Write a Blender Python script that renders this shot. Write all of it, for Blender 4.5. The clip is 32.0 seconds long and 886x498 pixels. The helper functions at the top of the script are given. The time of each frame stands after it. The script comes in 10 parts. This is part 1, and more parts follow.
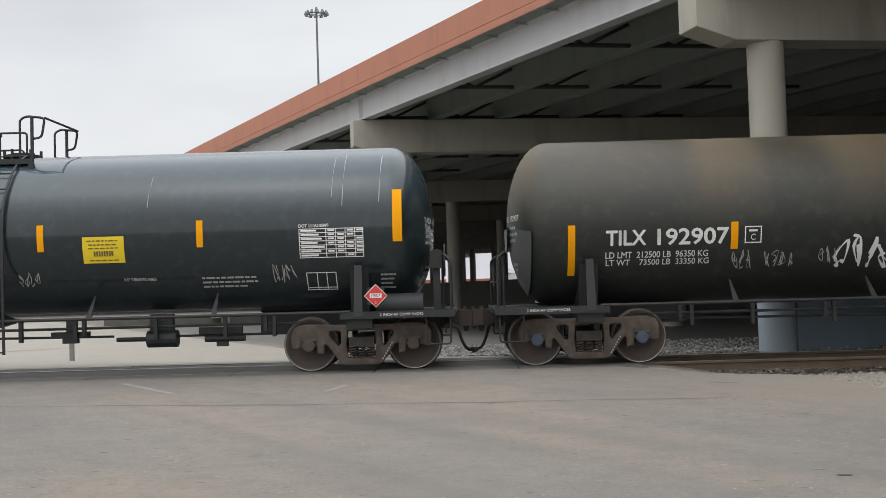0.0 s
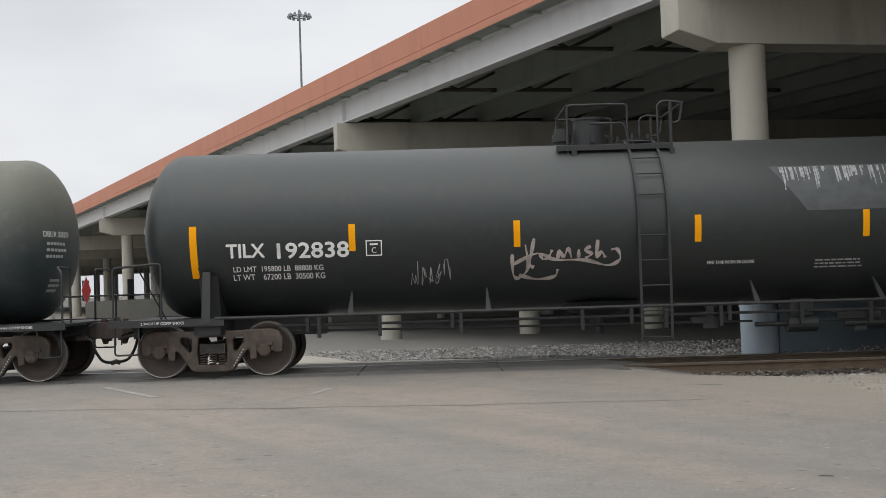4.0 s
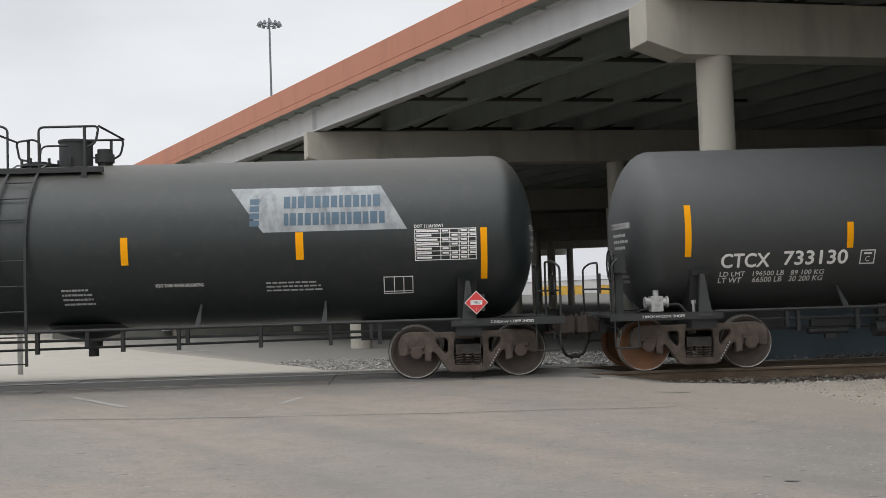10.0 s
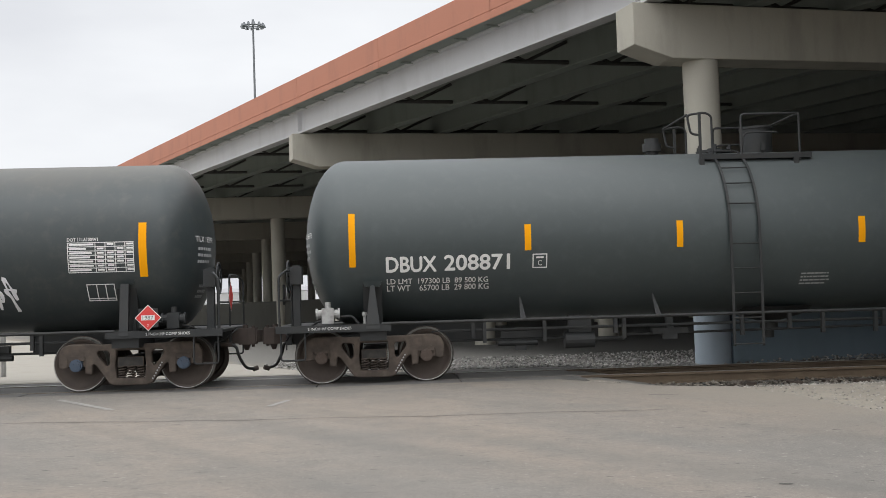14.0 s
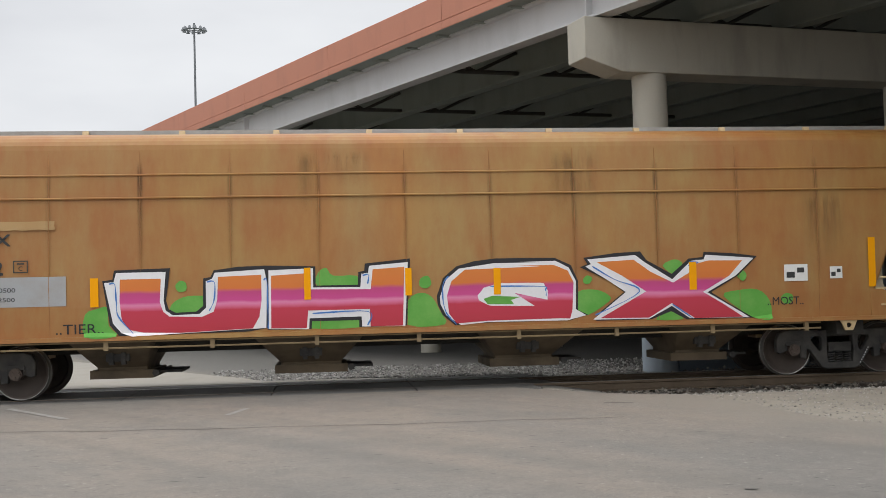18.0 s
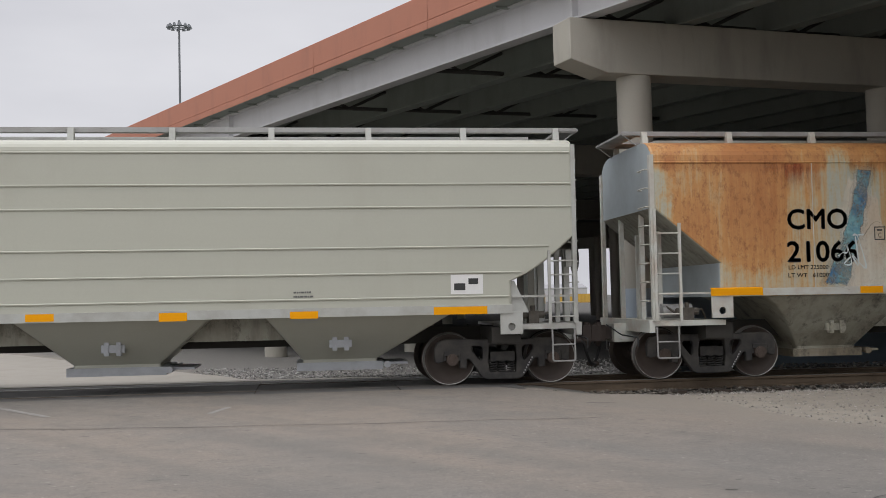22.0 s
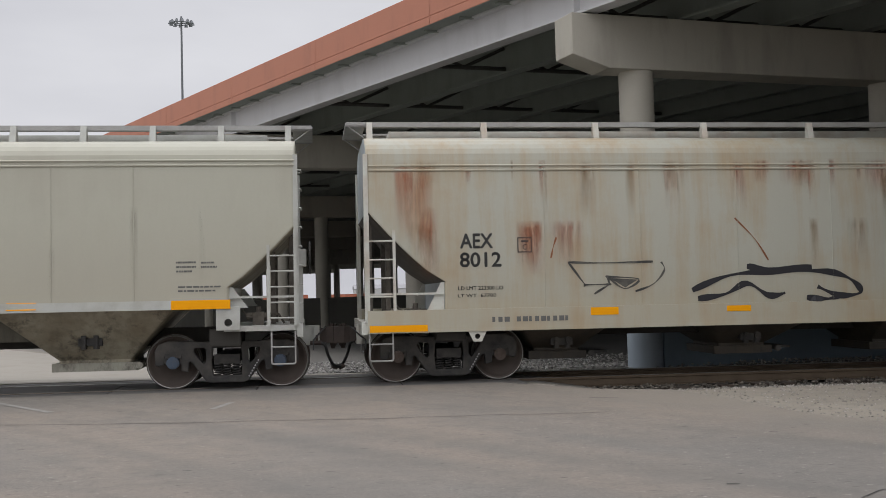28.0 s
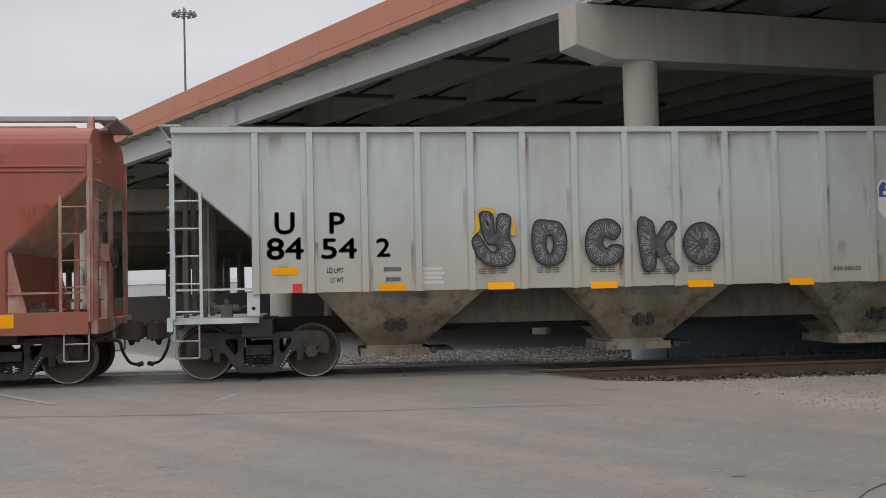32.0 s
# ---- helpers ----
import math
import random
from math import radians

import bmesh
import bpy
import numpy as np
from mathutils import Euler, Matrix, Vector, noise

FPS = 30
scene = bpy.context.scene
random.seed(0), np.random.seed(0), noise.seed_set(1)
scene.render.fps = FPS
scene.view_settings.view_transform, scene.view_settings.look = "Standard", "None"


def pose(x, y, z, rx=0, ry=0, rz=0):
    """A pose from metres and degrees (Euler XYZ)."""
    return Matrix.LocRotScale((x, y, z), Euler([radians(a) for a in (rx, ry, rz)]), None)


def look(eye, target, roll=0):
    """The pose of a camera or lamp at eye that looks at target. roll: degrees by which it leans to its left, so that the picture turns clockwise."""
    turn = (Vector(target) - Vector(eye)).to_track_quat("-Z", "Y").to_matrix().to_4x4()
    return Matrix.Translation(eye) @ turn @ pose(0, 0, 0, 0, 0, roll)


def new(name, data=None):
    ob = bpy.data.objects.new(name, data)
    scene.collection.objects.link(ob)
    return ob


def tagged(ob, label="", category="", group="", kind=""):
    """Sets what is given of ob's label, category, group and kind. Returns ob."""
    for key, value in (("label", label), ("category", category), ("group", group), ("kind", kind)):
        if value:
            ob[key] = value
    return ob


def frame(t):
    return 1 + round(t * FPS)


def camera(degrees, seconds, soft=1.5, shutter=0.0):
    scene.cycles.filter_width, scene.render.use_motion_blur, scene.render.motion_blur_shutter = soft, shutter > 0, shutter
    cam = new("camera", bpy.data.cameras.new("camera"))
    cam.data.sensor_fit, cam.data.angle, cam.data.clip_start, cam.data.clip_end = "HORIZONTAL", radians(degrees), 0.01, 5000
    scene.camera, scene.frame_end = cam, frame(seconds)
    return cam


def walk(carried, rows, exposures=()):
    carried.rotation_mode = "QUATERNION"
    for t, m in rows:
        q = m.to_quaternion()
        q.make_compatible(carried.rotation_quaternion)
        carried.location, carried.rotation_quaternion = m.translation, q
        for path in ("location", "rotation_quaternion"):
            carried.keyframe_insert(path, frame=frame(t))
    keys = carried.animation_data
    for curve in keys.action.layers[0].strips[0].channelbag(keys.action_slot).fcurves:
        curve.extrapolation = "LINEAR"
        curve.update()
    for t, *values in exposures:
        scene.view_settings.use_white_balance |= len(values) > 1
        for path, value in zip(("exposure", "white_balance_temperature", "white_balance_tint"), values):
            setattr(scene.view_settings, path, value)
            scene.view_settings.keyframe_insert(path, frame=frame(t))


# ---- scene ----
from mathutils.geometry import tessellate_polygon

# ------------------------------------------------------------------ camera
PATH = [
    (0.0, 0.002, 0.001, 1.470, 0.568, 1.839, 1.925),
    (0.5, 0.002, 0.002, 1.469, 0.532, 1.878, 1.951),
    (1.0, 0.004, 0.002, 1.467, 0.445, 1.917, 1.973),
    (1.5, 0.004, 0.004, 1.466, 0.329, 1.917, 1.976),
    (2.0, -0.000, 0.004, 1.467, 0.195, 1.932, 1.975),
    (2.5, -0.004, 0.001, 1.469, 0.041, 1.920, 1.986),
    (3.0, -0.005, -0.007, 1.470, -0.092, 1.924, 2.009),
    (3.5, -0.003, -0.011, 1.471, -0.187, 1.932, 2.024),
    (5.5, -0.000, -0.011, 1.465, -0.874, 2.094, 2.093),
    (6.0, -0.002, -0.013, 1.465, -0.978, 2.118, 2.136),
    (6.5, -0.003, -0.014, 1.466, -1.136, 2.154, 2.135),
    (7.0, -0.004, -0.020, 1.467, -1.291, 2.171, 2.100),
    (7.5, -0.007, -0.027, 1.470, -1.397, 2.198, 2.148),
    (8.0, -0.011, -0.044, 1.470, -1.516, 2.255, 2.123),
    (8.5, -0.015, -0.060, 1.470, -1.546, 2.324, 2.064),
    (9.0, -0.017, -0.072, 1.469, -1.586, 2.352, 2.064),
    (9.5, -0.017, -0.077, 1.471, -1.757, 2.370, 2.072),
    (10.0, -0.019, -0.076, 1.475, -1.989, 2.369, 2.075),
    (10.5, -0.014, -0.076, 1.474, -2.187, 2.349, 2.110),
    (11.0, -0.014, -0.071, 1.474, -2.334, 2.358, 2.133),
    (11.5, -0.012, -0.067, 1.473, -2.486, 2.324, 2.140),
    (12.0, -0.016, -0.058, 1.475, -2.588, 2.326, 2.156),
    (12.5, -0.020, -0.050, 1.476, -2.720, 2.342, 2.099),
    (13.0, -0.034, -0.046, 1.474, -2.716, 2.367, 2.050),
    (13.5, -0.043, -0.044, 1.473, -2.668, 2.406, 2.001),
    (15.5, -0.410, -0.135, 1.511, -4.940, 2.638, 1.874),
    (16.0, -0.412, -0.140, 1.512, -5.192, 2.639, 1.875),
    (16.5, -0.417, -0.148, 1.514, -5.511, 2.691, 1.891),
    (17.0, -0.417, -0.157, 1.515, -5.790, 2.723, 1.887),
    (17.5, -0.420, -0.162, 1.514, -6.072, 2.733, 1.852),
    (18.0, -0.419, -0.165, 1.515, -6.348, 2.747, 1.778),
    (18.5, -0.420, -0.168, 1.517, -6.556, 2.757, 1.832),
    (19.0, -0.417, -0.174, 1.520, -6.680, 2.754, 1.711),
    (19.5, -0.415, -0.178, 1.521, -6.772, 2.815, 1.538),
    (20.0, -0.411, -0.179, 1.519, -6.902, 2.830, 1.494),
    (20.5, -0.410, -0.174, 1.519, -7.024, 2.831, 1.508),
    (21.0, -0.414, -0.170, 1.517, -7.136, 2.806, 1.468),
    (21.5, -0.419, -0.171, 1.517, -7.203, 2.764, 1.447),
    (22.0, -0.418, -0.178, 1.516, -7.224, 2.696, 1.434),
    (22.5, -0.415, -0.184, 1.515, -7.260, 2.676, 1.447),
    (23.0, -0.417, -0.192, 1.515, -7.227, 2.677, 1.484),
    (23.5, -0.420, -0.197, 1.515, -7.205, 2.672, 1.468),
    (24.0, -0.425, -0.200, 1.515, -7.221, 2.681, 1.488),
    (24.5, -0.424, -0.196, 1.514, -7.266, 2.696, 1.500),
    (25.0, -0.423, -0.188, 1.516, -7.266, 2.687, 1.510),
    (25.5, -0.416, -0.179, 1.517, -7.283, 2.682, 1.538),
    (26.0, -0.412, -0.173, 1.516, -7.266, 2.700, 1.582),
    (26.5, -0.406, -0.171, 1.514, -7.266, 2.707, 1.567),
    (28.5, -0.410, -0.198, 1.507, -7.014, 2.425, 1.541),
    (29.0, -0.407, -0.203, 1.503, -7.015, 2.434, 1.580),
    (29.5, -0.402, -0.209, 1.496, -7.014, 2.399, 1.547),
    (30.0, -0.406, -0.198, 1.501, -6.988, 2.336, 1.514),
    (30.5, -0.411, -0.181, 1.508, -6.991, 2.262, 1.527),
    (31.0, -0.412, -0.163, 1.514, -6.977, 2.198, 1.519),
    (31.5, -0.410, -0.153, 1.514, -6.923, 2.093, 1.541),
    (32.0, -0.407, -0.149, 1.514, -6.891, 2.003, 1.532),
]
cam = camera(46.00, 32.0, soft=0.55)
walk(cam, [(t, pose(x, y, z, 90 + pitch, roll, yaw)) for t, x, y, z, yaw, pitch, roll in PATH],
     exposures=[(0.0, 0.32, 6530, 8), (9.0, 0.33, 6530, 8), (11.0, 0.33, 6530, 8), (12.0, 0.42, 6530, 8), (16.0, 0.47, 6530, 8), (17.3, 0.38, 6530, 8), (18.3, 0.29, 6530, 8), (19.2, 0.18, 6500, 10.5), (21.0, 0.08, 6500, 11.5), (26.5, 0.08, 6500, 11.2), (29.0, 0.04, 6500, 11), (32.0, 0.04, 6500, 11)])

# ------------------------------------------------------------------ light
SUN_DIR = (62.0, 195.0)          # elevation, compass bearing of the hidden sun (degrees)


def make_world():
    w = bpy.data.worlds.new("overcast_sky")
    scene.world = w
    w.use_nodes = True
    nt = w.node_tree
    nt.nodes.clear()
    out = nt.nodes.new("ShaderNodeOutputWorld")
    bg = nt.nodes.new("ShaderNodeBackground")
    sky = nt.nodes.new("ShaderNodeTexSky")
    sky.sky_type = 'NISHITA'
    sky.sun_disc = False
    sky.sun_elevation = radians(SUN_DIR[0])
    sky.sun_rotation = radians(SUN_DIR[1])
    sky.dust_density = 4.0
    grey = nt.nodes.new("ShaderNodeHueSaturation")
    grey.inputs["Saturation"].default_value = 0.18
    dim = nt.nodes.new("ShaderNodeMix")
    dim.data_type, dim.blend_type = 'RGBA', 'MULTIPLY'
    dim.inputs[0].default_value = 1.0
    dim.inputs[7].default_value = (0.10, 0.10, 0.10, 1)
    geo = nt.nodes.new("ShaderNodeTexCoord")
    noi = nt.nodes.new("ShaderNodeTexNoise")
    noi.inputs["Scale"].default_value = 2.2
    noi.inputs["Detail"].default_value = 5
    mp = nt.nodes.new("ShaderNodeMapping")
    mp.inputs["Scale"].default_value = (1.0, 1.0, 3.0)
    ramp = nt.nodes.new("ShaderNodeValToRGB")
    ramp.color_ramp.elements[0].position = 0.32
    ramp.color_ramp.elements[0].color = (0.64, 0.65, 0.70, 1)
    ramp.color_ramp.elements[1].position = 0.66
    ramp.color_ramp.elements[1].color = (0.82, 0.83, 0.87, 1)
    cloud = nt.nodes.new("ShaderNodeMix")
    cloud.data_type = 'RGBA'
    cloud.inputs[0].default_value = 0.82
    ln = nt.links.new
    ln(sky.outputs[0], grey.inputs["Color"])
    ln(grey.outputs[0], dim.inputs[6])
    ln(geo.outputs["Generated"], mp.inputs[0])
    ln(mp.outputs[0], noi.inputs["Vector"])
    ln(noi.outputs[0], ramp.inputs[0])
    ln(dim.outputs[2], cloud.inputs[6])
    ln(ramp.outputs[0], cloud.inputs[7])
    up = nt.nodes.new("ShaderNodeSeparateXYZ")
    lift = nt.nodes.new("ShaderNodeMapRange")
    lift.interpolation_type = 'SMOOTHSTEP'
    lift.inputs[1].default_value, lift.inputs[2].default_value = 0.28, 0.95
    lift.inputs[3].default_value, lift.inputs[4].default_value = 0.93, 2.2
    dome = nt.nodes.new("ShaderNodeVectorMath")
    dome.operation = 'SCALE'
    ln(geo.outputs["Generated"], up.inputs[0])
    ln(up.outputs[2], lift.inputs[0])
    ln(cloud.outputs[2], dome.inputs[0])
    ln(lift.outputs[0], dome.inputs["Scale"])
    ln(dome.outputs[0], bg.inputs["Color"])
    bg.inputs["Strength"].default_value = 1.0
    ln(bg.outputs[0], out.inputs["Surface"])
    sun = new("sun", bpy.data.lights.new("sun", 'SUN'))
    sun.data.energy = 0.6
    sun.data.angle = radians(150)
    sun.data.color = (1.0, 0.96, 0.9)
    el, az = radians(SUN_DIR[0]), radians(SUN_DIR[1])
    d = Vector((math.sin(az) * math.cos(el), math.cos(az) * math.cos(el), math.sin(el)))
    sun.matrix_world = look(d * 60, (0, 0, 0))


make_world()

# ------------------------------------------------------------------ materials


class NT:
    """Short node-building helper for one material."""

    def __init__(self, name):
        self.m = bpy.data.materials.new(name)
        self.m.use_nodes = True
        self.t = self.m.node_tree
        self.b = self.t.nodes["Principled BSDF"]
        self.co = self.t.nodes.new("ShaderNodeTexCoord")

    def node(self, kind, **kw):
        n = self.t.nodes.new(kind)
        for k, v in kw.items():
            n.inputs[k].default_value = v
        return n

    def link(self, a, b):
        self.t.links.new(a, b)

    def vec(self, scale=(1, 1, 1), loc=(0, 0, 0), src="Object", turn=0.0):
        m = self.node("ShaderNodeMapping")
        if turn:
            r = self.node("ShaderNodeMapping")
            r.inputs["Rotation"].default_value = (0, 0, radians(turn))
            self.link(self.co.outputs[src], r.inputs[0])
            m.inputs["Scale"].default_value = scale
            m.inputs["Location"].default_value = loc
            self.link(r.outputs[0], m.inputs[0])
            return m.outputs[0]
        m.inputs["Scale"].default_value = scale
        m.inputs["Location"].default_value = loc
        self.link(self.co.outputs[src], m.inputs[0])
        return m.outputs[0]

    def noise(self, scale, detail=4, rough=0.55, vec=None):
        n = self.node("ShaderNodeTexNoise", Scale=scale, Detail=detail, Roughness=rough)
        self.link(vec if vec else self.co.outputs["Object"], n.inputs["Vector"])
        return n.outputs[0]

    def ramp(self, fac, a, b, lo=(0, 0, 0, 1), hi=(1, 1, 1, 1)):
        r = self.node("ShaderNodeValToRGB")
        e = r.color_ramp.elements
        e[0].position, e[0].color = a, lo
        e[1].position, e[1].color = b, hi
        self.link(fac, r.inputs[0])
        return r.outputs[0]

    def mix(self, fac, a, b, kind='MIX'):
        n = self.node("ShaderNodeMix")
        n.data_type, n.blend_type = 'RGBA', kind
        for sock, v in ((n.inputs[0], fac), (n.inputs[6], a), (n.inputs[7], b)):
            if isinstance(v, (int, float)):
                sock.default_value = v
            elif isinstance(v, tuple):
                sock.default_value = v if len(v) == 4 else (*v, 1)
            else:
                self.link(v, sock)
        return n.outputs[2]

    def math(self, op, a, b=0.0):
        n = self.node("ShaderNodeMath")
        n.operation = op
        for sock, v in zip(n.inputs, (a, b)):
            if isinstance(v, (int, float)):
                sock.default_value = v
            else:
                self.link(v, sock)
        return n.outputs[0]

    def axis(self, i, src="Object"):
        s = self.node("ShaderNodeSeparateXYZ")
        self.link(self.co.outputs[src], s.inputs[0])
        return s.outputs[i]

    def bump(self, h, strength=0.3, dist=0.01):
        n = self.node("ShaderNodeBump", Strength=strength, Distance=dist)
        self.link(h, n.inputs["Height"])
        self.link(n.outputs[0], self.b.inputs["Normal"])

    def done(self, col, rough=0.6, metal=0.0):
        for sock, v in ((self.b.inputs["Base Color"], col), (self.b.inputs["Roughness"], rough), (self.b.inputs["Metallic"], metal)):
            if isinstance(v, (int, float)):
                sock.default_value = v
            elif isinstance(v, tuple):
                sock.default_value = v if len(v) == 4 else (*v, 1)
            else:
                self.link(v, sock)
        return self.m


def worn(name, col, rough=0.55, dirt=(0.16, 0.13, 0.10), amount=0.5, scale=1.3, metal=0.0, bump=0.15, vertical=1.0):
    """Paint or metal with blotchy dirt, fine grain and slight unevenness."""
    n = NT(name)
    v = n.vec((scale, scale, scale * vertical))
    big = n.noise(1.0, 6, 0.6, v)
    fine = n.noise(38, 3, 0.6)
    f = n.math('MULTIPLY', n.ramp(big, 0.42, 0.75), amount)
    c = n.mix(f, col, dirt)
    c = n.mix(n.math('MULTIPLY', fine, 0.22), c, tuple(x * 0.55 for x in col))
    r = n.math('ADD', n.math('MULTIPLY', big, 0.25), rough - 0.12)
    n.bump(fine, bump, 0.004)
    return n.done(c, r, metal)


def plain(name, col, rough=0.6, metal=0.0, var=0.25):
    n = NT(name)
    f = n.noise(14, 4)
    return n.done(n.mix(n.math('MULTIPLY', f, var), col, tuple(x * 0.5 for x in col)), rough, metal)


def road_material():
    n = NT("weathered_road")
    streak = n.noise(1.0, 6, 0.6, n.vec((0.09, 0.55, 1.0), turn=54.8))
    blot = n.noise(0.42, 6, 0.6)
    warm = n.noise(0.22, 4, 0.55, n.vec((0.5, 1.4, 1.0), (12.0, 4.0, 0.0), turn=54.8))
    mid = n.noise(2.6, 7, 0.75)
    fine = n.noise(24, 6, 0.8)
    grit = n.noise(75, 4, 0.8)
    c = n.mix(n.ramp(streak, 0.36, 0.68), (0.162, 0.151, 0.136), (0.212, 0.193, 0.169))
    c = n.mix(n.math('MULTIPLY', n.ramp(warm, 0.42, 0.60), 0.8), c, (0.240, 0.200, 0.162))
    c = n.mix(n.math('MULTIPLY', n.ramp(blot, 0.5, 0.70), 0.55), c, (0.134, 0.129, 0.119))
    c = n.mix(n.math('MULTIPLY', n.ramp(mid, 0.46, 0.66), 0.45), c, (0.126, 0.119, 0.108))
    c = n.mix(n.math('MULTIPLY', n.ramp(fine, 0.48, 0.66), 0.48), c, (0.098, 0.092, 0.084))
    c = n.mix(n.math('MULTIPLY', n.ramp(grit, 0.54, 0.66), 0.50), c, (0.33, 0.305, 0.27))
    spot = n.ramp(n.noise(9.0, 3, 0.55, n.vec((0.6, 1.9, 1.0), (31.0, 7.0, 0.0))), 0.675, 0.70)
    c = n.mix(n.math('MULTIPLY', spot, 0.75), c, (0.045, 0.043, 0.040))
    fleck = n.ramp(n.noise(22.0, 2, 0.5, n.vec((1.0, 1.0, 1.0), (5.0, 57.0, 0.0))), 0.69, 0.72)
    c = n.mix(n.math('MULTIPLY', fleck, 0.6), c, (0.36, 0.335, 0.30))
    tyre = n.ramp(n.noise(1.0, 4, 0.5, n.vec((0.04, 0.9, 1.0), (3.0, 1.0, 0.0), turn=54.8)), 0.52, 0.66)
    c = n.mix(n.math('MULTIPLY', tyre, 0.26), c, (0.106, 0.101, 0.093))
    x, y = n.axis(0), n.axis(1)
    off = n.math('ADD', n.math('ADD', x, n.math('MULTIPLY', y, 0.307)), n.math('MULTIPLY', n.math('SUBTRACT', mid, 0.5), 3.5))
    drift = n.ramp(n.math('MULTIPLY', n.math('SUBTRACT', off, 4.0), 0.1), 0.34, 0.58)
    c = n.mix(n.math('MULTIPLY', drift, 0.7), c, (0.262, 0.232, 0.190))
    n.bump(n.math('ADD', fine, n.math('MULTIPLY', grit, 0.6)), 0.6, 0.012)
    return n.done(c, 0.86)


def gravel_ground_material():
    """Pale dust by the road, dark crushed stone past the track, painted shade under the deck."""
    n = NT("gravel_ground")
    big = n.noise(0.25, 5, 0.6)
    mid = n.noise(3.0, 5, 0.65)
    fine = n.noise(30, 4, 0.7)
    c = n.mix(n.ramp(big, 0.4, 0.65), (0.235, 0.208, 0.170), (0.30, 0.267, 0.218))
    c = n.mix(n.math('MULTIPLY', n.ramp(mid, 0.4, 0.7), 0.5), c, (0.175, 0.162, 0.142))
    x, y = n.axis(0), n.axis(1)
    edge = n.math('ADD', n.math('ADD', x, n.math('MULTIPLY', y, 0.58)), n.math('MULTIPLY', n.math('SUBTRACT', mid, 0.5), 3.0))
    side = n.ramp(n.math('MULTIPLY', edge, 0.02), 0.244, 0.275)
    past = n.ramp(n.math('MULTIPLY', n.math('ADD', y, n.math('MULTIPLY', mid, 0.6)), 0.02), 0.352, 0.358)
    ends = n.ramp(n.math('MULTIPLY', y, 0.01), 0.50, 0.90, (1, 1, 1, 1), (0, 0, 0, 1))
    # below the deck the ground colour is lowered to keep that space dim
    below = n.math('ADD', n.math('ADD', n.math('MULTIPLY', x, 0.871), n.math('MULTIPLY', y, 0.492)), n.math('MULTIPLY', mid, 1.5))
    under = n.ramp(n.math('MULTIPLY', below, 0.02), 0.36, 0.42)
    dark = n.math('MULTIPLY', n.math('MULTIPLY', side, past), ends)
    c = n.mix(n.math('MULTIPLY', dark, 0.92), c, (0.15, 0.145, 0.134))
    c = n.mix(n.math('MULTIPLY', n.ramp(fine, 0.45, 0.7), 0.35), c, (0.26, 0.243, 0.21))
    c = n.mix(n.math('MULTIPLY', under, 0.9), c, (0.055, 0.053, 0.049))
    n.bump(fine, 0.6, 0.02)
    return n.done(c, 0.92)


def stone_material(name, a, b):
    n = NT(name)
    info = n.node("ShaderNodeNewGeometry")
    c = n.mix(info.outputs["Random Per Island"], a, b)
    fine = n.noise(40, 3)
    c = n.mix(n.math('MULTIPLY', fine, 0.4), c, tuple(x * 0.5 for x in a))
    return n.done(c, 0.9)


def concrete_material(name, col, stain=(0.16, 0.15, 0.13), amount=0.5):
    n = NT(name)
    v = n.vec((0.9, 0.9, 0.22))
    runs = n.noise(1.6, 6, 0.6, v)
    blot = n.noise(0.6, 5)
    fine = n.noise(30, 4)
    c = n.mix(n.math('MULTIPLY', n.ramp(runs, 0.5, 0.78), amount), col, stain)
    c = n.mix(n.math('MULTIPLY', n.ramp(blot, 0.45, 0.7), 0.25), c, tuple(x * 1.12 for x in col))
    c = n.mix(n.math('MULTIPLY', fine, 0.2), c, tuple(x * 0.6 for x in col))
    n.bump(fine, 0.2, 0.006)
    return n.done(c, 0.85)


def tank_material(name, col, rough, dust, top, bottom, amount, streak=0.3, coat=0.0, band=0.12):
    """Dark tank paint that changes tone over the upper shell: dust on some cars, painted sheen on B."""
    n = NT(name)
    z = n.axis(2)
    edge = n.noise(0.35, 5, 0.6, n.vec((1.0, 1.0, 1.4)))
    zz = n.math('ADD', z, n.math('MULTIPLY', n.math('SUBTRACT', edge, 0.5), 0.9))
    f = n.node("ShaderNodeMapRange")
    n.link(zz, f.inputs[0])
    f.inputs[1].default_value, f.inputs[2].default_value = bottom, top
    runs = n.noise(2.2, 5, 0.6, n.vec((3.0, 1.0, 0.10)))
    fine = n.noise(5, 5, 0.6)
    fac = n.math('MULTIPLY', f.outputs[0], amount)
    fac = n.math('ADD', fac, n.math('MULTIPLY', n.ramp(runs, 0.5, 0.8), streak * 0.2))
    wash = n.ramp(n.noise(1.0, 2, 0.5, n.vec((0.34, 0.02, 0.06), (band * 40, 0.0, 0.0))), 0.44, 0.52)
    fac = n.math('MULTIPLY', fac, n.math('SUBTRACT', 1.0, n.math('MULTIPLY', wash, band)))
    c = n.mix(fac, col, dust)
    c = n.mix(n.math('MULTIPLY', n.ramp(fine, 0.5, 0.8), 0.14), c, tuple(x * 1.5 for x in dust))
    r = n.math('ADD', n.math('MULTIPLY', fac, 0.3), rough)
    n.bump(n.noise(0.7, 2), 0.05, 0.02)
    m = n.done(c, r)
    if coat:
        n.b.inputs["Coat Weight"].default_value = coat
        n.b.inputs["Coat Roughness"].default_value = 0.035
        n.b.inputs["Coat IOR"].default_value = 1.5
        n.b.inputs["Specular IOR Level"].default_value = 0.1
    return m


